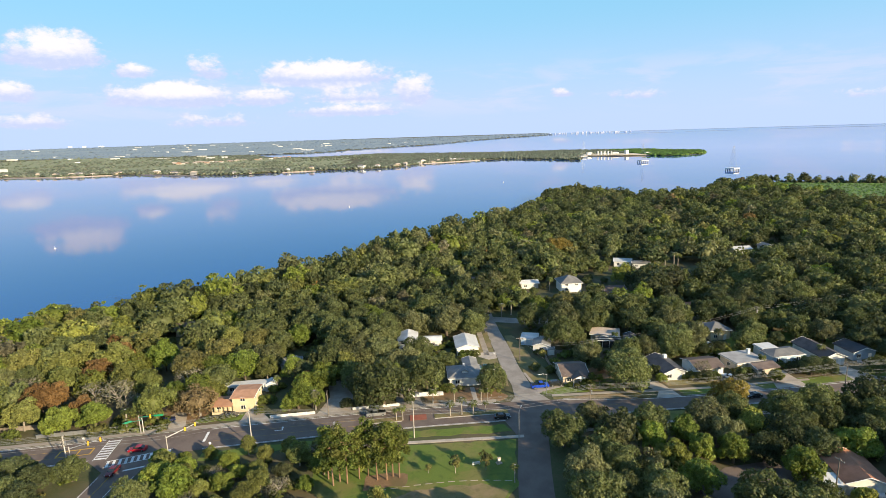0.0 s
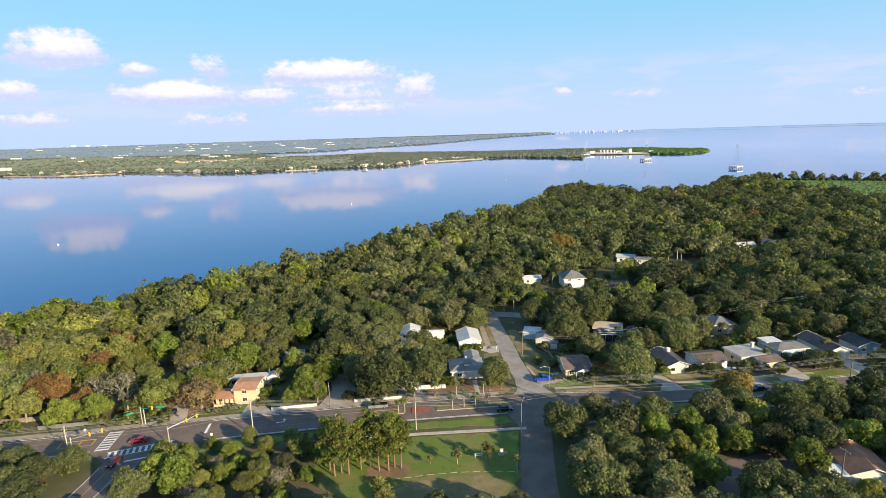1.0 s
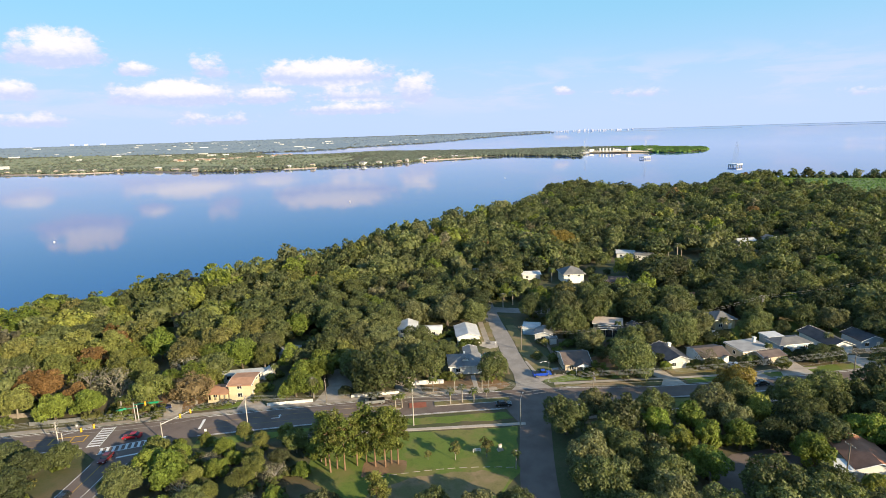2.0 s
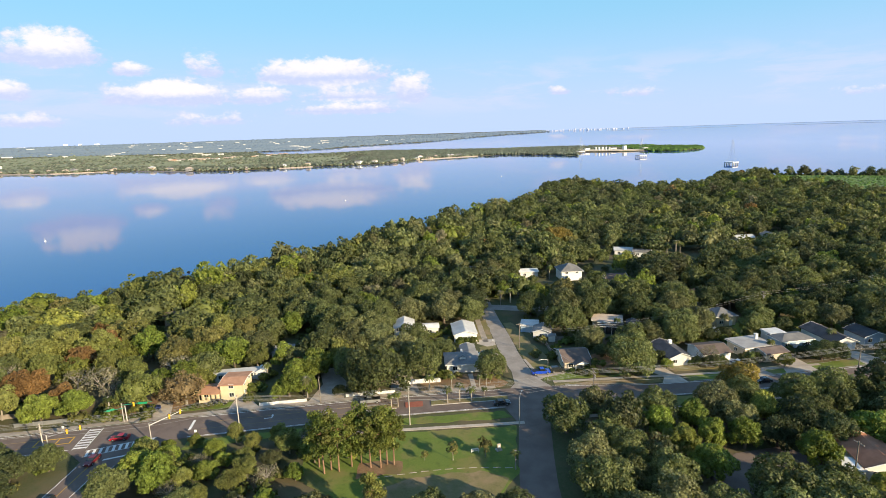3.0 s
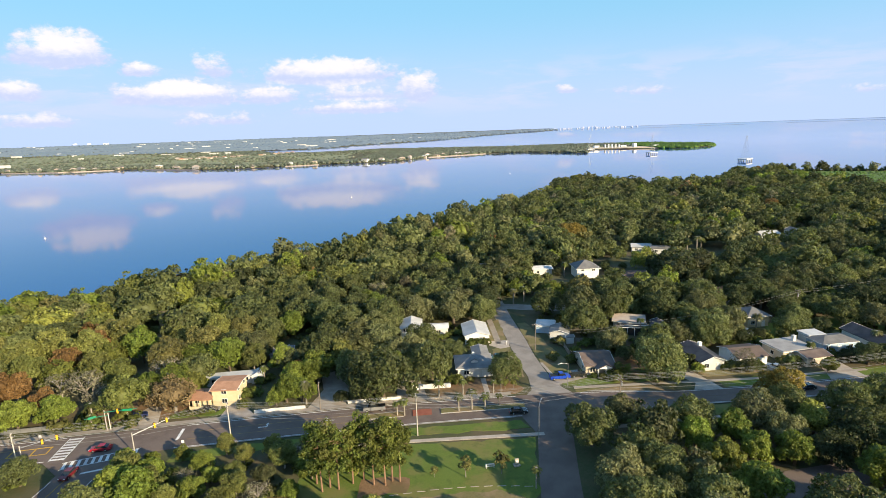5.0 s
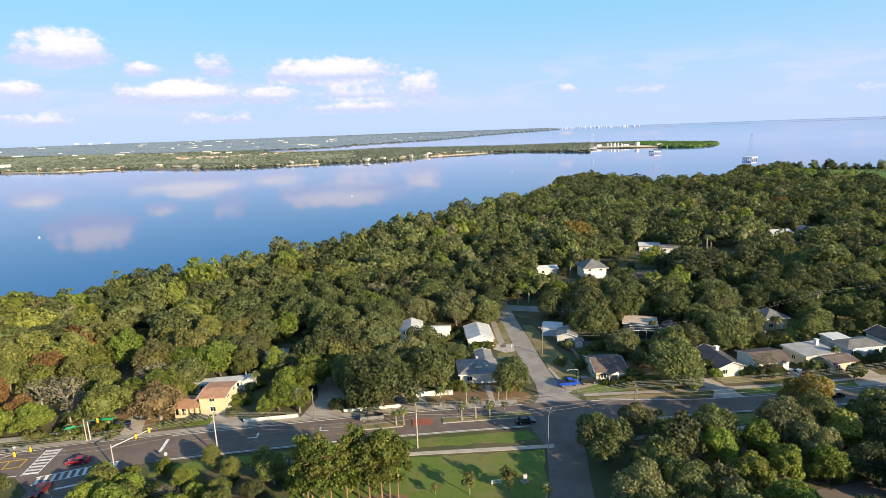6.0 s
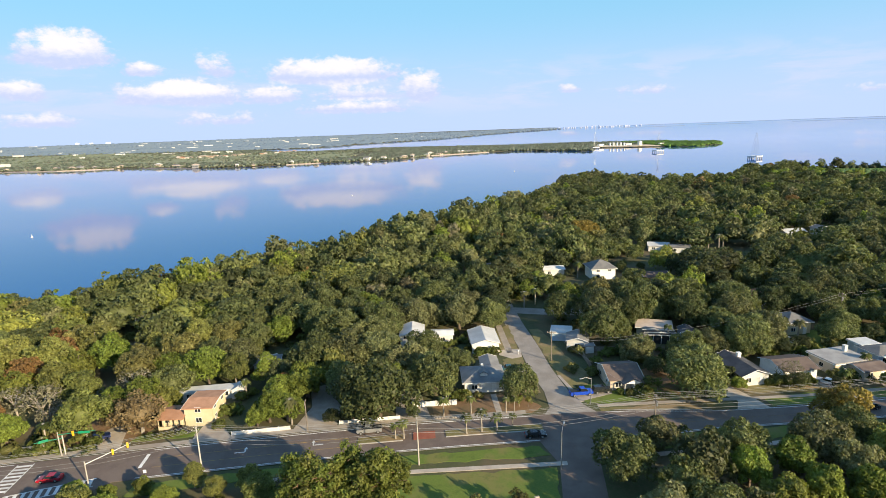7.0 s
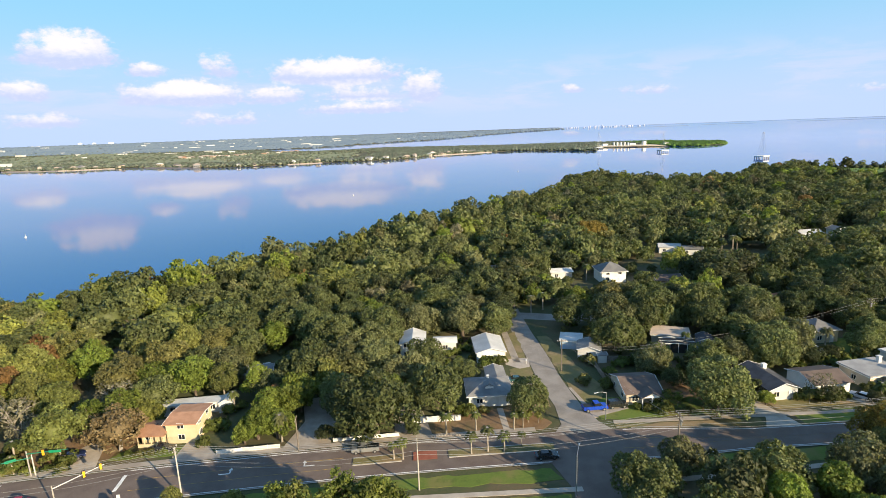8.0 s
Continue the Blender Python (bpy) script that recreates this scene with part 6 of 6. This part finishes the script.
def car(name, label, x, y, turn, colour, kind="sedan"):
    """A car, pickup or van, nose towards +y before it is turned."""
    L, Wd = {"sedan": (4.6, 1.8), "suv": (4.7, 1.9), "pickup": (5.7, 1.98), "van": (5.0, 1.95)}[kind]
    lift = {"sedan": 0.0, "suv": 0.14, "pickup": 0.16, "van": 0.08}[kind]
    on_road = 0.07
    ob = thing(name, label, name.replace("_", " "), pose(x, y, float(slope(x)) + on_road, 0, 0, turn), "vehicles")
    hw = Wd / 2

    def hull(profile, half, inset, mat_, nm, lab=""):
        bm = bmesh.new()
        a = [bm.verts.new((-half, u, z)) for u, z in profile]
        b = [bm.verts.new((half, u, z)) for u, z in profile]
        n = len(profile)
        for k in range(n):
            bm.faces.new((a[k], a[(k + 1) % n], b[(k + 1) % n], b[k]))
        bm.faces.new(a[::-1])
        bm.faces.new(b)
        bmesh.ops.recalc_face_normals(bm, faces=bm.faces)
        top = max(z for _, z in profile)
        low = min(z for _, z in profile)
        for v in bm.verts:
            v.co.x *= 1 - inset * (v.co.z - low) / (top - low)
        bmesh.ops.bevel(bm, geom=bm.edges[:], offset=0.05, segments=2, affect="EDGES")
        return part(nm, bm, mat_, ob, lab)

    h = L / 2
    g = 0.24 + lift
    if kind == "pickup":
        hull([(-h, g), (h - 0.1, g), (h, g + 0.3), (h - 0.06, g + 0.72), (h - 1.3, g + 0.84), (-h + 0.02, g + 0.84)], hw, 0.05, colour, "body")
        cab = [(-0.45, g + 0.8), (1.65, g + 0.8), (0.95, g + 1.5), (-0.35, g + 1.5)]
        part("bed_floor", box(-hw + 0.14, -h + 0.12, g + 0.835, hw - 0.14, -0.5, g + 0.856), M_BLACK, ob)
        top = (-0.3, 0.9)
    elif kind == "sedan":
        hull([(-h, g), (h - 0.1, g), (h, g + 0.25), (h - 0.1, g + 0.5), (h - 1.2, g + 0.66), (-h + 0.6, g + 0.68), (-h + 0.03, g + 0.6)], hw, 0.06, colour, "body")
        cab = [(-h + 0.5, g + 0.62), (h - 1.15, g + 0.62), (h - 1.95, g + 1.14), (-h + 1.15, g + 1.14)]
        top = (-h + 1.2, h - 2.0)
    elif kind == "suv":
        hull([(-h, g), (h - 0.1, g), (h, g + 0.3), (h - 0.08, g + 0.66), (h - 1.1, g + 0.8), (-h + 0.03, g + 0.8)], hw, 0.05, colour, "body")
        cab = [(-h + 0.06, g + 0.76), (h - 1.05, g + 0.76), (h - 1.8, g + 1.36), (-h + 0.35, g + 1.36)]
        top = (-h + 0.4, h - 1.85)
    else:
        hull([(-h, g), (h - 0.05, g), (h, g + 0.4), (h - 0.1, g + 0.8), (-h + 0.02, g + 0.9)], hw, 0.04, colour, "body")
        cab = [(-h + 0.04, g + 0.84), (h - 0.15, g + 0.76), (h - 1.1, g + 1.6), (-h + 0.2, g + 1.62)]
        top = (-h + 0.25, h - 1.15)
    hull(cab, hw - 0.06, 0.16, M_GLASS, "glazing", "dark tinted car glass")
    zt = cab[2][1]
    part("roof", box(-hw * 0.78, top[0], zt - 0.03, hw * 0.78, top[1], zt + 0.035, 0.03), colour, ob)
    for sx in (-1, 1):
        for u in (-h + 0.95, h - 0.95):
            rr = 0.32 if kind == "sedan" else 0.37
            at = pose(sx * (hw - 0.08), u, rr)
            ty = part("wheel", tube((-0.11, 0, 0), (0.11, 0, 0), rr, rr, 16), M_RUBBER, ob, at=at)
            part("rim", tube((-0.118, 0, 0), (0.118, 0, 0), rr * 0.62, rr * 0.62, 12), M_METAL, ty)
        part("headlight", box(sx * (hw - 0.28) - 0.17, h - 0.12, g + 0.36, sx * (hw - 0.28) + 0.17, h + 0.012, g + 0.5, 0.02), M_LAMPWHITE, ob)
        part("tail_light", box(sx * (hw - 0.22) - 0.14, -h - 0.012, g + 0.4, sx * (hw - 0.22) + 0.14, -h + 0.1, g + 0.58, 0.02), M_LAMPRED, ob)
        part("mirror", box(sx * hw - 0.08 + sx * 0.06, cab[1][0] - 0.6, cab[0][1] + 0.06, sx * hw + 0.08 + sx * 0.06, cab[1][0] - 0.42, cab[0][1] + 0.2, 0.02), colour, ob)
    return ob


C_RED = paint("red_car_paint", (0.42, 0.015, 0.03), 0.25, 0.2, 0.6)
C_BLUE = paint("blue_car_paint", (0.01, 0.07, 0.55), 0.25, 0.2, 0.6)
C_WHITE = paint("white_car_paint", (0.75, 0.75, 0.75), 0.25, 0.0, 0.6)
C_BLACK = paint("black_car_paint", (0.02, 0.022, 0.025), 0.2, 0.2, 0.8)
C_SILVER = paint("silver_car_paint", (0.42, 0.43, 0.44), 0.28, 0.6, 0.6)
C_MAROON = paint("maroon_car_paint", (0.16, 0.015, 0.02), 0.25, 0.2, 0.6)
C_GREEN = paint("dark_teal_car_paint", (0.03, 0.10, 0.11), 0.25, 0.2, 0.6)
C_NAVY = paint("navy_car_paint", (0.02, 0.035, 0.12), 0.25, 0.2, 0.6)

car("pickup_truck", "bright blue pickup truck parked on the front lawn drive", 28.3, 160.8, -83, C_BLUE, "pickup")
car("car", "black car parked beside the blue one", 33.6, 161.7, -84, C_BLACK, "suv")
car("car", "white sedan parked on a concrete driveway", 88.6, 161.8, 35, C_WHITE, "sedan")
car("car", "dark teal sedan parked in a driveway", 12.6, 176.6, -88, C_GREEN, "sedan")
car("car", "navy sedan waiting at a driveway mouth", -84.0, 148.4, -60, C_NAVY, "sedan")
car("car", "black sedan parked before the yellow house", -65.6, 150.2, -85, C_BLACK, "sedan")
car("car", "red sedan driving on the main road", -84.6, 133.4, 98, C_RED, "sedan")
car("car", "maroon sedan on the side road near the crosswalk", -85.6, 123.6, 180, C_MAROON, "sedan")
car("car", "black sedan on the side road", -86.0, 108.0, 180, C_BLACK, "sedan")
car("pickup_truck", "silver pickup truck driving on the main road", -22.0, 147.2, 97, C_SILVER, "pickup")
car("car", "dark sedan driving past the median", 14.4, 142.9, -86, C_BLACK, "sedan")
car("car", "black sedan driving on the main road", 89.4, 149.2, 98, C_BLACK, "sedan")
car("car", "white car parked in the shade behind the houses", -56.8, 191.0, 30, C_WHITE, "sedan")
car("car", "silver car parked in the shade behind the houses", -52.8, 191.8, 30, C_SILVER, "sedan")
car("car", "silver car parked by the blue cottage", 136.4, 168.0, 60, C_SILVER, "sedan")
car("car", "white car parked before the terracotta-roofed house", 92.5, 102.6, 60, C_WHITE, "sedan")

# ---------------------------------------------------------------- poles, signals and lines


def utility_pole(x, y, h, mat_, label, arms=1, turn=8, transformer=False):
    ob = thing("utility_pole", label, "utility pole", pose(x, y, z_at(x, y), 0, 0, turn), "utility poles")
    part("pole", tube((0, 0, -1), (0, 0, h), 0.17, 0.11, 10), mat_, ob)
    for k in range(arms):
        z = h - 0.5 - 0.9 * k
        arm = part("crossarm", box(-0.06, -1.2, z, 0.06, 1.2, z + 0.13, 0.01), M_POLEWOOD, ob)
        for u in (-1.1, -0.4, 0.4, 1.1):
            part("insulator", tube((0, u, z + 0.13), (0, u, z + 0.36), 0.05, 0.035, 8), M_CONCPOLE, arm)
    if transformer:
        tr = part("transformer", tube((0.34, 0, h - 2.6), (0.34, 0, h - 1.6), 0.23, 0.23, 12), M_METAL, ob)
        part("lid", tube((0.34, 0, h - 1.598), (0.34, 0, h - 1.5), 0.24, 0.1, 12), M_METAL, tr)
    return ob


POLES = [(-98.3, 125.8, 9.5), (-54.1, 134.4, 10.2), (-10.2, 134.3, 10.4), (38.4, 139.6, 10.6), (114.0, 146.8, 10.8), (190.0, 157.5, 10.8)]
for i, (x, y, h) in enumerate(POLES):
    utility_pole(x, y, h, M_CONCPOLE if i < 3 else M_POLEWOOD, "pale concrete utility pole beside the road" if i < 3 else "weathered wooden utility pole beside the road", 2 if i else 3, 8, i in (0, 3))
utility_pole(-36.3, 140.0 + 8.6, 7.5, M_POLEWOOD, "short wooden utility pole at the pavement", 1)
utility_pole(24.8, 181.5, 9.0, M_POLEWOOD, "wooden utility pole beside the residential street", 1, 90)
utility_pole(118.6, 201.2, 10.0, M_POLEWOOD, "wooden utility pole behind the houses", 2, 12, True)
utility_pole(49.5, 178.5, 8.5, M_POLEWOOD, "wooden utility pole in a back yard", 1, 12)
utility_pole(81.5, 104.0, 9.5, M_POLEWOOD, "utility pole with white crossarm near the terracotta roof", 1, 12)


def cable(label, spans, sag, r=0.02):
    """A sagging cable through a row of hanging points."""
    line = [Vector(spans[0])]
    for a, b in zip(spans, spans[1:]):
        a, b = Vector(a), Vector(b)
        line += [a.lerp(b, k / 12) - Vector((0, 0, sag * k / 3 * (1 - k / 12))) for k in range(1, 13)]
    bm = bmesh.new()
    sweep(bm, line, [r] * len(line), 4)
    return solid("power_line", bm, M_WIRE, label, "power line", "power lines")


for dy, dz, sg in ((-1.1, -0.2, 1.0), (-0.4, -0.2, 1.05), (0.4, -0.2, 1.0), (1.1, -0.2, 1.1), (0.3, -1.1, 1.2), (0.0, -2.4, 1.5), (0.0, -3.2, 1.6)):
    pts = [(x, y + dy, z_at(x, y) + h + dz) for x, y, h in POLES]
    pts = [(-300, 108 + dy, 9 + dz)] + pts + [(330, 192 + dy, 12.5 + dz)]
    cable("sagging black power line along the main road", pts, sg)
for dz in (-0.2, -1.0):
    cable("sagging service cable across the yards", [(24.8, 181.5, z_at(24, 181) + 9 + dz), (49.5, 178.5, z_at(49, 178) + 8.5 + dz), (118.6, 201.2, z_at(118, 201) + 10 + dz), (200, 230, 12 + dz)], 1.6)
cable("sagging service cable over the street", [(24.8, 181.5, z_at(24, 181) + 8.6), (38.4, 139.6, z_at(38, 139) + 9.0)], 0.8)


def lamp(x, y, turn, h=8.0):
    ob = thing("street_lamp", "tall grey metal street lamp with curved arm", "street lamp", pose(x, y, z_at(x, y), 0, 0, turn), "street lamps")
    part("pole", tube((0, 0, -0.5), (0, 0, h), 0.1, 0.07, 10), M_METAL, ob)
    bm = bmesh.new()
    prev = Vector((0, 0, h - 0.1))
    for k in range(1, 7):
        t = k / 6
        q = Vector((2.6 * t, 0, h - 0.1 + 0.55 * math.sin(t * 1.9)))
        add_tube(bm, prev, q, 0.05, 0.045, 8)
        prev = q
    part("arm", bm, M_METAL, ob)
    part("lamp_head", box(2.5, -0.14, prev.z - 0.1, 3.2, 0.14, prev.z + 0.06, 0.04), M_METAL, ob)
    return ob


lamp(17.6, 131.2, 70)
lamp(29.6, 156.4, 200, 6.5)


def mast(label, x, y, turn, h, reach_, mat_, heads, signs):
    """A mast-arm traffic signal."""
    ob = thing("traffic_signal", label, "traffic signal", pose(x, y, z_at(x, y), 0, 0, turn), "traffic signals")
    part("pole", tube((0, 0, -0.5), (0, 0, h), 0.15, 0.11, 12), M_CONCPOLE, ob)
    part("base_plate", tube((0, 0, 0.0), (0, 0, 0.12), 0.32, 0.3, 12), M_CONCRETE, ob)
    part("mast_arm", tube((0, 0, h - 0.6), (reach_, 0, h - 0.1), 0.11, 0.06, 10), mat_, ob)
    for u in heads:
        z = h - 0.6 + 0.5 * u / reach_
        hd = part("signal_head", box(u - 0.2, -0.16, z - 0.65, u + 0.2, 0.1, z + 0.5, 0.03), M_SIGNAL, ob)
        part("backplate", box(u - 0.34, 0.101, z - 0.8, u + 0.34, 0.12, z + 0.65), M_BLACK, hd)
        for k, col in enumerate((M_LAMPRED, M_SIGNAL, M_SIGNGREEN)):
            part("lens", tube((u, 0.13, z + 0.3 - 0.36 * k), (u, 0.16, z + 0.3 - 0.36 * k), 0.13, 0.13, 12), col, hd)
    for u, wd in signs:
        z = h - 0.6 + 0.5 * u / reach_
        part("street_sign", box(u - wd / 2, -0.2, z - 0.3, u + wd / 2, -0.17, z + 0.25, 0.01), M_SIGNGREEN, ob, "green street name sign")
    return ob


mast("white mast-arm traffic signal at the crossing", -75.3, 131.2, 50, 5.4, 8.5, M_WHITEMETAL, (5.0, 7.8), ())
mast("green mast-arm traffic signal with street name sign", -88.6, 142.4, 5, 5.6, 8.0, M_GREENPAINT, (3.2,), ((5.6, 2.4),))
mast("green mast-arm traffic signal at the corner", -88.0, 142.8, 215, 4.6, 5.0, M_GREENPAINT, (), ((3.4, 1.8),))
mast("grey mast-arm traffic signal by the side road", -98.6, 127.6, 30, 5.4, 7.5, M_METAL, (4.2, 7.0), ())
for x, y in ((-64.5, 132.4), (-101.5, 137.2)):
    post = thing("road_sign", "small white road sign on a steel post", "road sign", pose(x, y, z_at(x, y), 0, 0, 10))
    part("post", box(-0.03, -0.03, -0.3, 0.03, 0.03, 2.4), M_METAL, post)
    part("plate", box(-0.3, -0.05, 1.7, 0.3, -0.032, 2.4, 0.004), M_WHITEMETAL, post)

# ---------------------------------------------------------------- on the water and beyond


def buoy(x, y, s):
    ob = thing("buoy", "white mooring buoy on the bay", "buoy", pose(x, y, WATER_LEVEL), "buoys")
    bm = bmesh.new()
    bmesh.ops.create_uvsphere(bm, u_segments=14, v_segments=9, radius=0.7 * s)
    part("float", bm, M_WHITEMETAL, ob)
    part("mast", tube((0, 0, 0.6 * s), (0, 0, 1.9 * s), 0.1 * s, 0.06 * s, 6), M_WHITEMETAL, ob)


buoy(-315.4, 433.4, 1.2)
buoy(-112, 640, 1.3)
buoy(98, 900, 1.2)


def lattice(x, y, h, turn, label):
    """A lattice power tower on a piled concrete platform in the water."""
    ob = thing("power_tower", label, "power tower", pose(x, y, WATER_LEVEL, 0, 0, turn), "power towers in the bay")
    part("platform", box(-10, -8, 3.4, 10, 8, 5.2, 0.2), M_WHITEMETAL, ob, "white concrete platform")
    for px in (-9, -3, 3, 9):
        for py in (-7, 7):
            part("pile", tube((px, py, -3), (px, py, 3.4), 0.8, 0.8, 8), M_CONCPOLE, ob)
    bm = bmesh.new()
    steps = 9
    for k in range(steps):
        z0, z1 = 5.2 + (h - 5.2) * k / steps, 5.2 + (h - 5.2) * (k + 1) / steps
        w0, w1 = 5.0 * (1 - 0.86 * k / steps), 5.0 * (1 - 0.86 * (k + 1) / steps)
        cs0, cs1 = [(-w0, -w0), (w0, -w0), (w0, w0), (-w0, w0)], [(-w1, -w1), (w1, -w1), (w1, w1), (-w1, w1)]
        for i in range(4):
            j = (i + 1) % 4
            add_tube(bm, (*cs0[i], z0), (*cs1[i], z1), 0.07, 0.07, 4)
            add_tube(bm, (*cs0[i], z0), (*cs1[j], z1), 0.035, 0.035, 4)
            add_tube(bm, (*cs0[j], z0), (*cs1[i], z1), 0.035, 0.035, 4)
    for z, w in ((h * 0.72, 8.0), (h * 0.84, 7.0), (h * 0.95, 6.0)):
        add_tube(bm, (-w, 0, z), (w, 0, z), 0.08, 0.08, 4)
        add_tube(bm, (-w, 0, z), (0, 0, z + 1.8), 0.035, 0.035, 4)
        add_tube(bm, (w, 0, z), (0, 0, z + 1.8), 0.035, 0.035, 4)
    part("lattice", bm, M_METAL, ob)
    return ob


lattice(473.8, 1312, 44, 20, "steel lattice power tower on a white platform in the bay")
lattice(519.8, 991.6, 44, 35, "steel lattice power tower on a white platform in the bay")
lattice(410, 1620, 46, 10, "steel lattice power tower beside the far shore")

# the plant on the spit
solid("sand_yard", prism([(432, 1690), (523, 1640), (600, 1622), (640, 1600), (600, 1720), (520, 1780), (440, 1790)], 0.6, 1.9), surface("sand", (0.46, 0.38, 0.27), (0.56, 0.48, 0.36), 0.02, 0.5, 0.95), "pale sandy yard of the waterside works", "yard", kind="structure")
for x, y, r, h in ((478, 1710, 4.5, 9), (487, 1705, 4.5, 9), (496, 1700, 4.5, 9), (505, 1695, 4.5, 9), (514, 1690, 4, 8)):
    tk = thing("storage_tank", "white upright storage tank on the sandy yard", "tank", pose(x, y, 1.9), "storage tanks")
    part("shell", tube((0, 0, 0), (0, 0, h), r * 0.62, r * 0.62, 20), M_WHITEMETAL, tk)
    part("lid", tube((0, 0, h), (0, 0, h + 1.0), r * 0.64, r * 0.2, 20), M_WHITEMETAL, tk)
for x, y, w, d, h in ((560, 1690, 9, 9, 11), (455, 1725, 16, 9, 6), (612, 1660, 14, 8, 5), (535, 1720, 20, 8, 5)):
    bd = thing("works_building", "pale box-shaped works building on the sandy yard", "building", pose(x, y, 1.9, 0, 0, 20), "works buildings")
    part("wall", box(-w / 2, -d / 2, 0, w / 2, d / 2, h), M_WHITEWALL, bd)
    part("roof", box(-w / 2 - 0.4, -d / 2 - 0.4, h, w / 2 + 0.4, d / 2 + 0.4, h + 0.5), M_ROOF_WHITE, bd)


def far_house(x, y, w, d, h, turn, roof, label):
    ob = thing("shore_house", label, "house", pose(x, y, z_at(x, y), 0, 0, turn), "houses on the far shore")
    part("wall", box(-w / 2, -d / 2, -1, w / 2, d / 2, h), (M_WHITEWALL, M_TANWALL, M_GREYWALL, M_TANWALL)[int(w * 7) % 4], ob)
    part("roof", hip(w, d, h, h * 0.45, 0.8), roof, ob)
    for k in range(3):
        u = (k - 1) * w * 0.3
        part("window", box(u - 1.1, -d / 2 - 0.1, 1.2, u + 1.1, -d / 2 + 0.1, 3.0), M_GLASS, ob)


fh = np.random.default_rng(12)
SHORE_AT = [q for q in zip(FAR_POINT[1:13], FAR_POINT[2:14])]
for (ax, ay), (bx, by) in SHORE_AT:
    n = max(1, int(math.hypot(bx - ax, by - ay) / 24))
    for k in range(n):
        t = (k + fh.uniform(0.2, 0.8)) / n
        if fh.uniform() < 0.42:
            continue
        x, y = ax + (bx - ax) * t + fh.uniform(-6, 6), ay + (by - ay) * t + fh.uniform(14, 34)
        far_house(x, y, 7 + 12 * fh.uniform() ** 2, fh.uniform(7, 12), fh.uniform(2.8, 6.5), fh.uniform(-25, 25), (M_ROOF_GREY, M_ROOF_WHITE, M_ROOF_TAN)[fh.integers(3)], "waterfront house on the far shore")
    if fh.uniform() < 0.4:
        solid("sea_wall", prism([(ax, ay - 2), (bx, by - 2), (bx, by - 1), (ax, ay - 1)], -3, 0.2), M_CONCRETE, "pale concrete sea wall on the far shore", "sea wall", kind="structure")
# rows of tan-roofed homes on the plain, and long white sheds behind the shore
for k in range(44):
    t = fh.uniform(0, 1)
    x, y = -990 + 420 * t + fh.uniform(-14, 14), 1965 + 420 * t * t + fh.uniform(-60, 60)
    far_house(x, y, fh.uniform(12, 18), fh.uniform(9, 12), fh.uniform(3, 5.5), fh.uniform(-15, 15), (M_ROOF_TAN, M_ROOF_TERRA)[k % 3 == 0], "tan-roofed home on the far plain")
# big pale sheds inland and the far town
for k in range(70):
    x, y = fh.uniform(-2900, -150), fh.uniform(2300, 4300)
    if max(inside_by(FAR_POINT, np.array([x]), np.array([y]))[0], inside_by(FAR_SHORE, np.array([x]), np.array([y]))[0]) < 40:
        continue
    w, d, h = 14 + 46 * fh.uniform() ** 2, fh.uniform(9, 18), fh.uniform(4, 7)
    bd = thing("warehouse", "long low pale warehouse on the far plain", "warehouse", pose(x, y, z_at(x, y), 0, 0, fh.uniform(-12, 12)), "far warehouses")
    part("wall", box(-w / 2, -d / 2, -6, w / 2, d / 2, h), M_WHITEWALL, bd)
    part("roof", box(-w / 2 - 0.5, -d / 2 - 0.5, h, w / 2 + 0.5, d / 2 + 0.5, h + 0.6), M_ROOF_WHITE, bd)
for k in range(6):
    s = k / 8
    x, y = -1950 + 800 * s, 1850 + 120 * math.sin(9 * s)
    w = fh.uniform(40, 90)
    bd = thing("warehouse", "long low white warehouse behind the far shore", "warehouse", pose(x, y, z_at(x, y), 0, 0, 4), "far warehouses")
    part("wall", box(-w / 2, -12, -6, w / 2, 12, 9), M_WHITEWALL, bd)
    part("roof", box(-w / 2 - 0.5, -12.5, 9, w / 2 + 0.5, 12.5, 9.6), M_ROOF_WHITE, bd)
for k in range(64):
    a = radians(fh.uniform(10.5, 19.5) if k < 50 else fh.uniform(2, 11))
    r = fh.uniform(4720, 4860)
    x, y = r * math.sin(a), r * math.cos(a)
    centre = abs(math.degrees(a) - 14.0) < 1.0
    w, h = fh.uniform(6, 13), fh.uniform(8, 18) if centre else fh.uniform(5, 11)
    bd = thing("tower_block", "pale hazy city building on the horizon", "building", pose(x, y, 45, 0, 0, fh.uniform(0, 40)), "far town")
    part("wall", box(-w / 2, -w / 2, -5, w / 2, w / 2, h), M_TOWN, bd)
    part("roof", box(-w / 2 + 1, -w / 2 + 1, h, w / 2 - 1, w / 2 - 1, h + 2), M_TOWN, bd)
# thin far islands on the open bay
for a0, a1, r in ((17, 22.5, 4500), (23.5, 28, 4560), (31, 39, 4600), (15, 42, 4900)):
    pts = [(r * math.sin(radians(a0 + (a1 - a0) * k / 12)), r * math.cos(radians(a0 + (a1 - a0) * k / 12))) for k in range(13)]
    rr = r + 26
    pts2 = [(rr * math.sin(radians(a0 + (a1 - a0) * k / 12)), rr * math.cos(radians(a0 + (a1 - a0) * k / 12))) for k in range(13)]
    zz = float(far_lift(r, 0)) - 2
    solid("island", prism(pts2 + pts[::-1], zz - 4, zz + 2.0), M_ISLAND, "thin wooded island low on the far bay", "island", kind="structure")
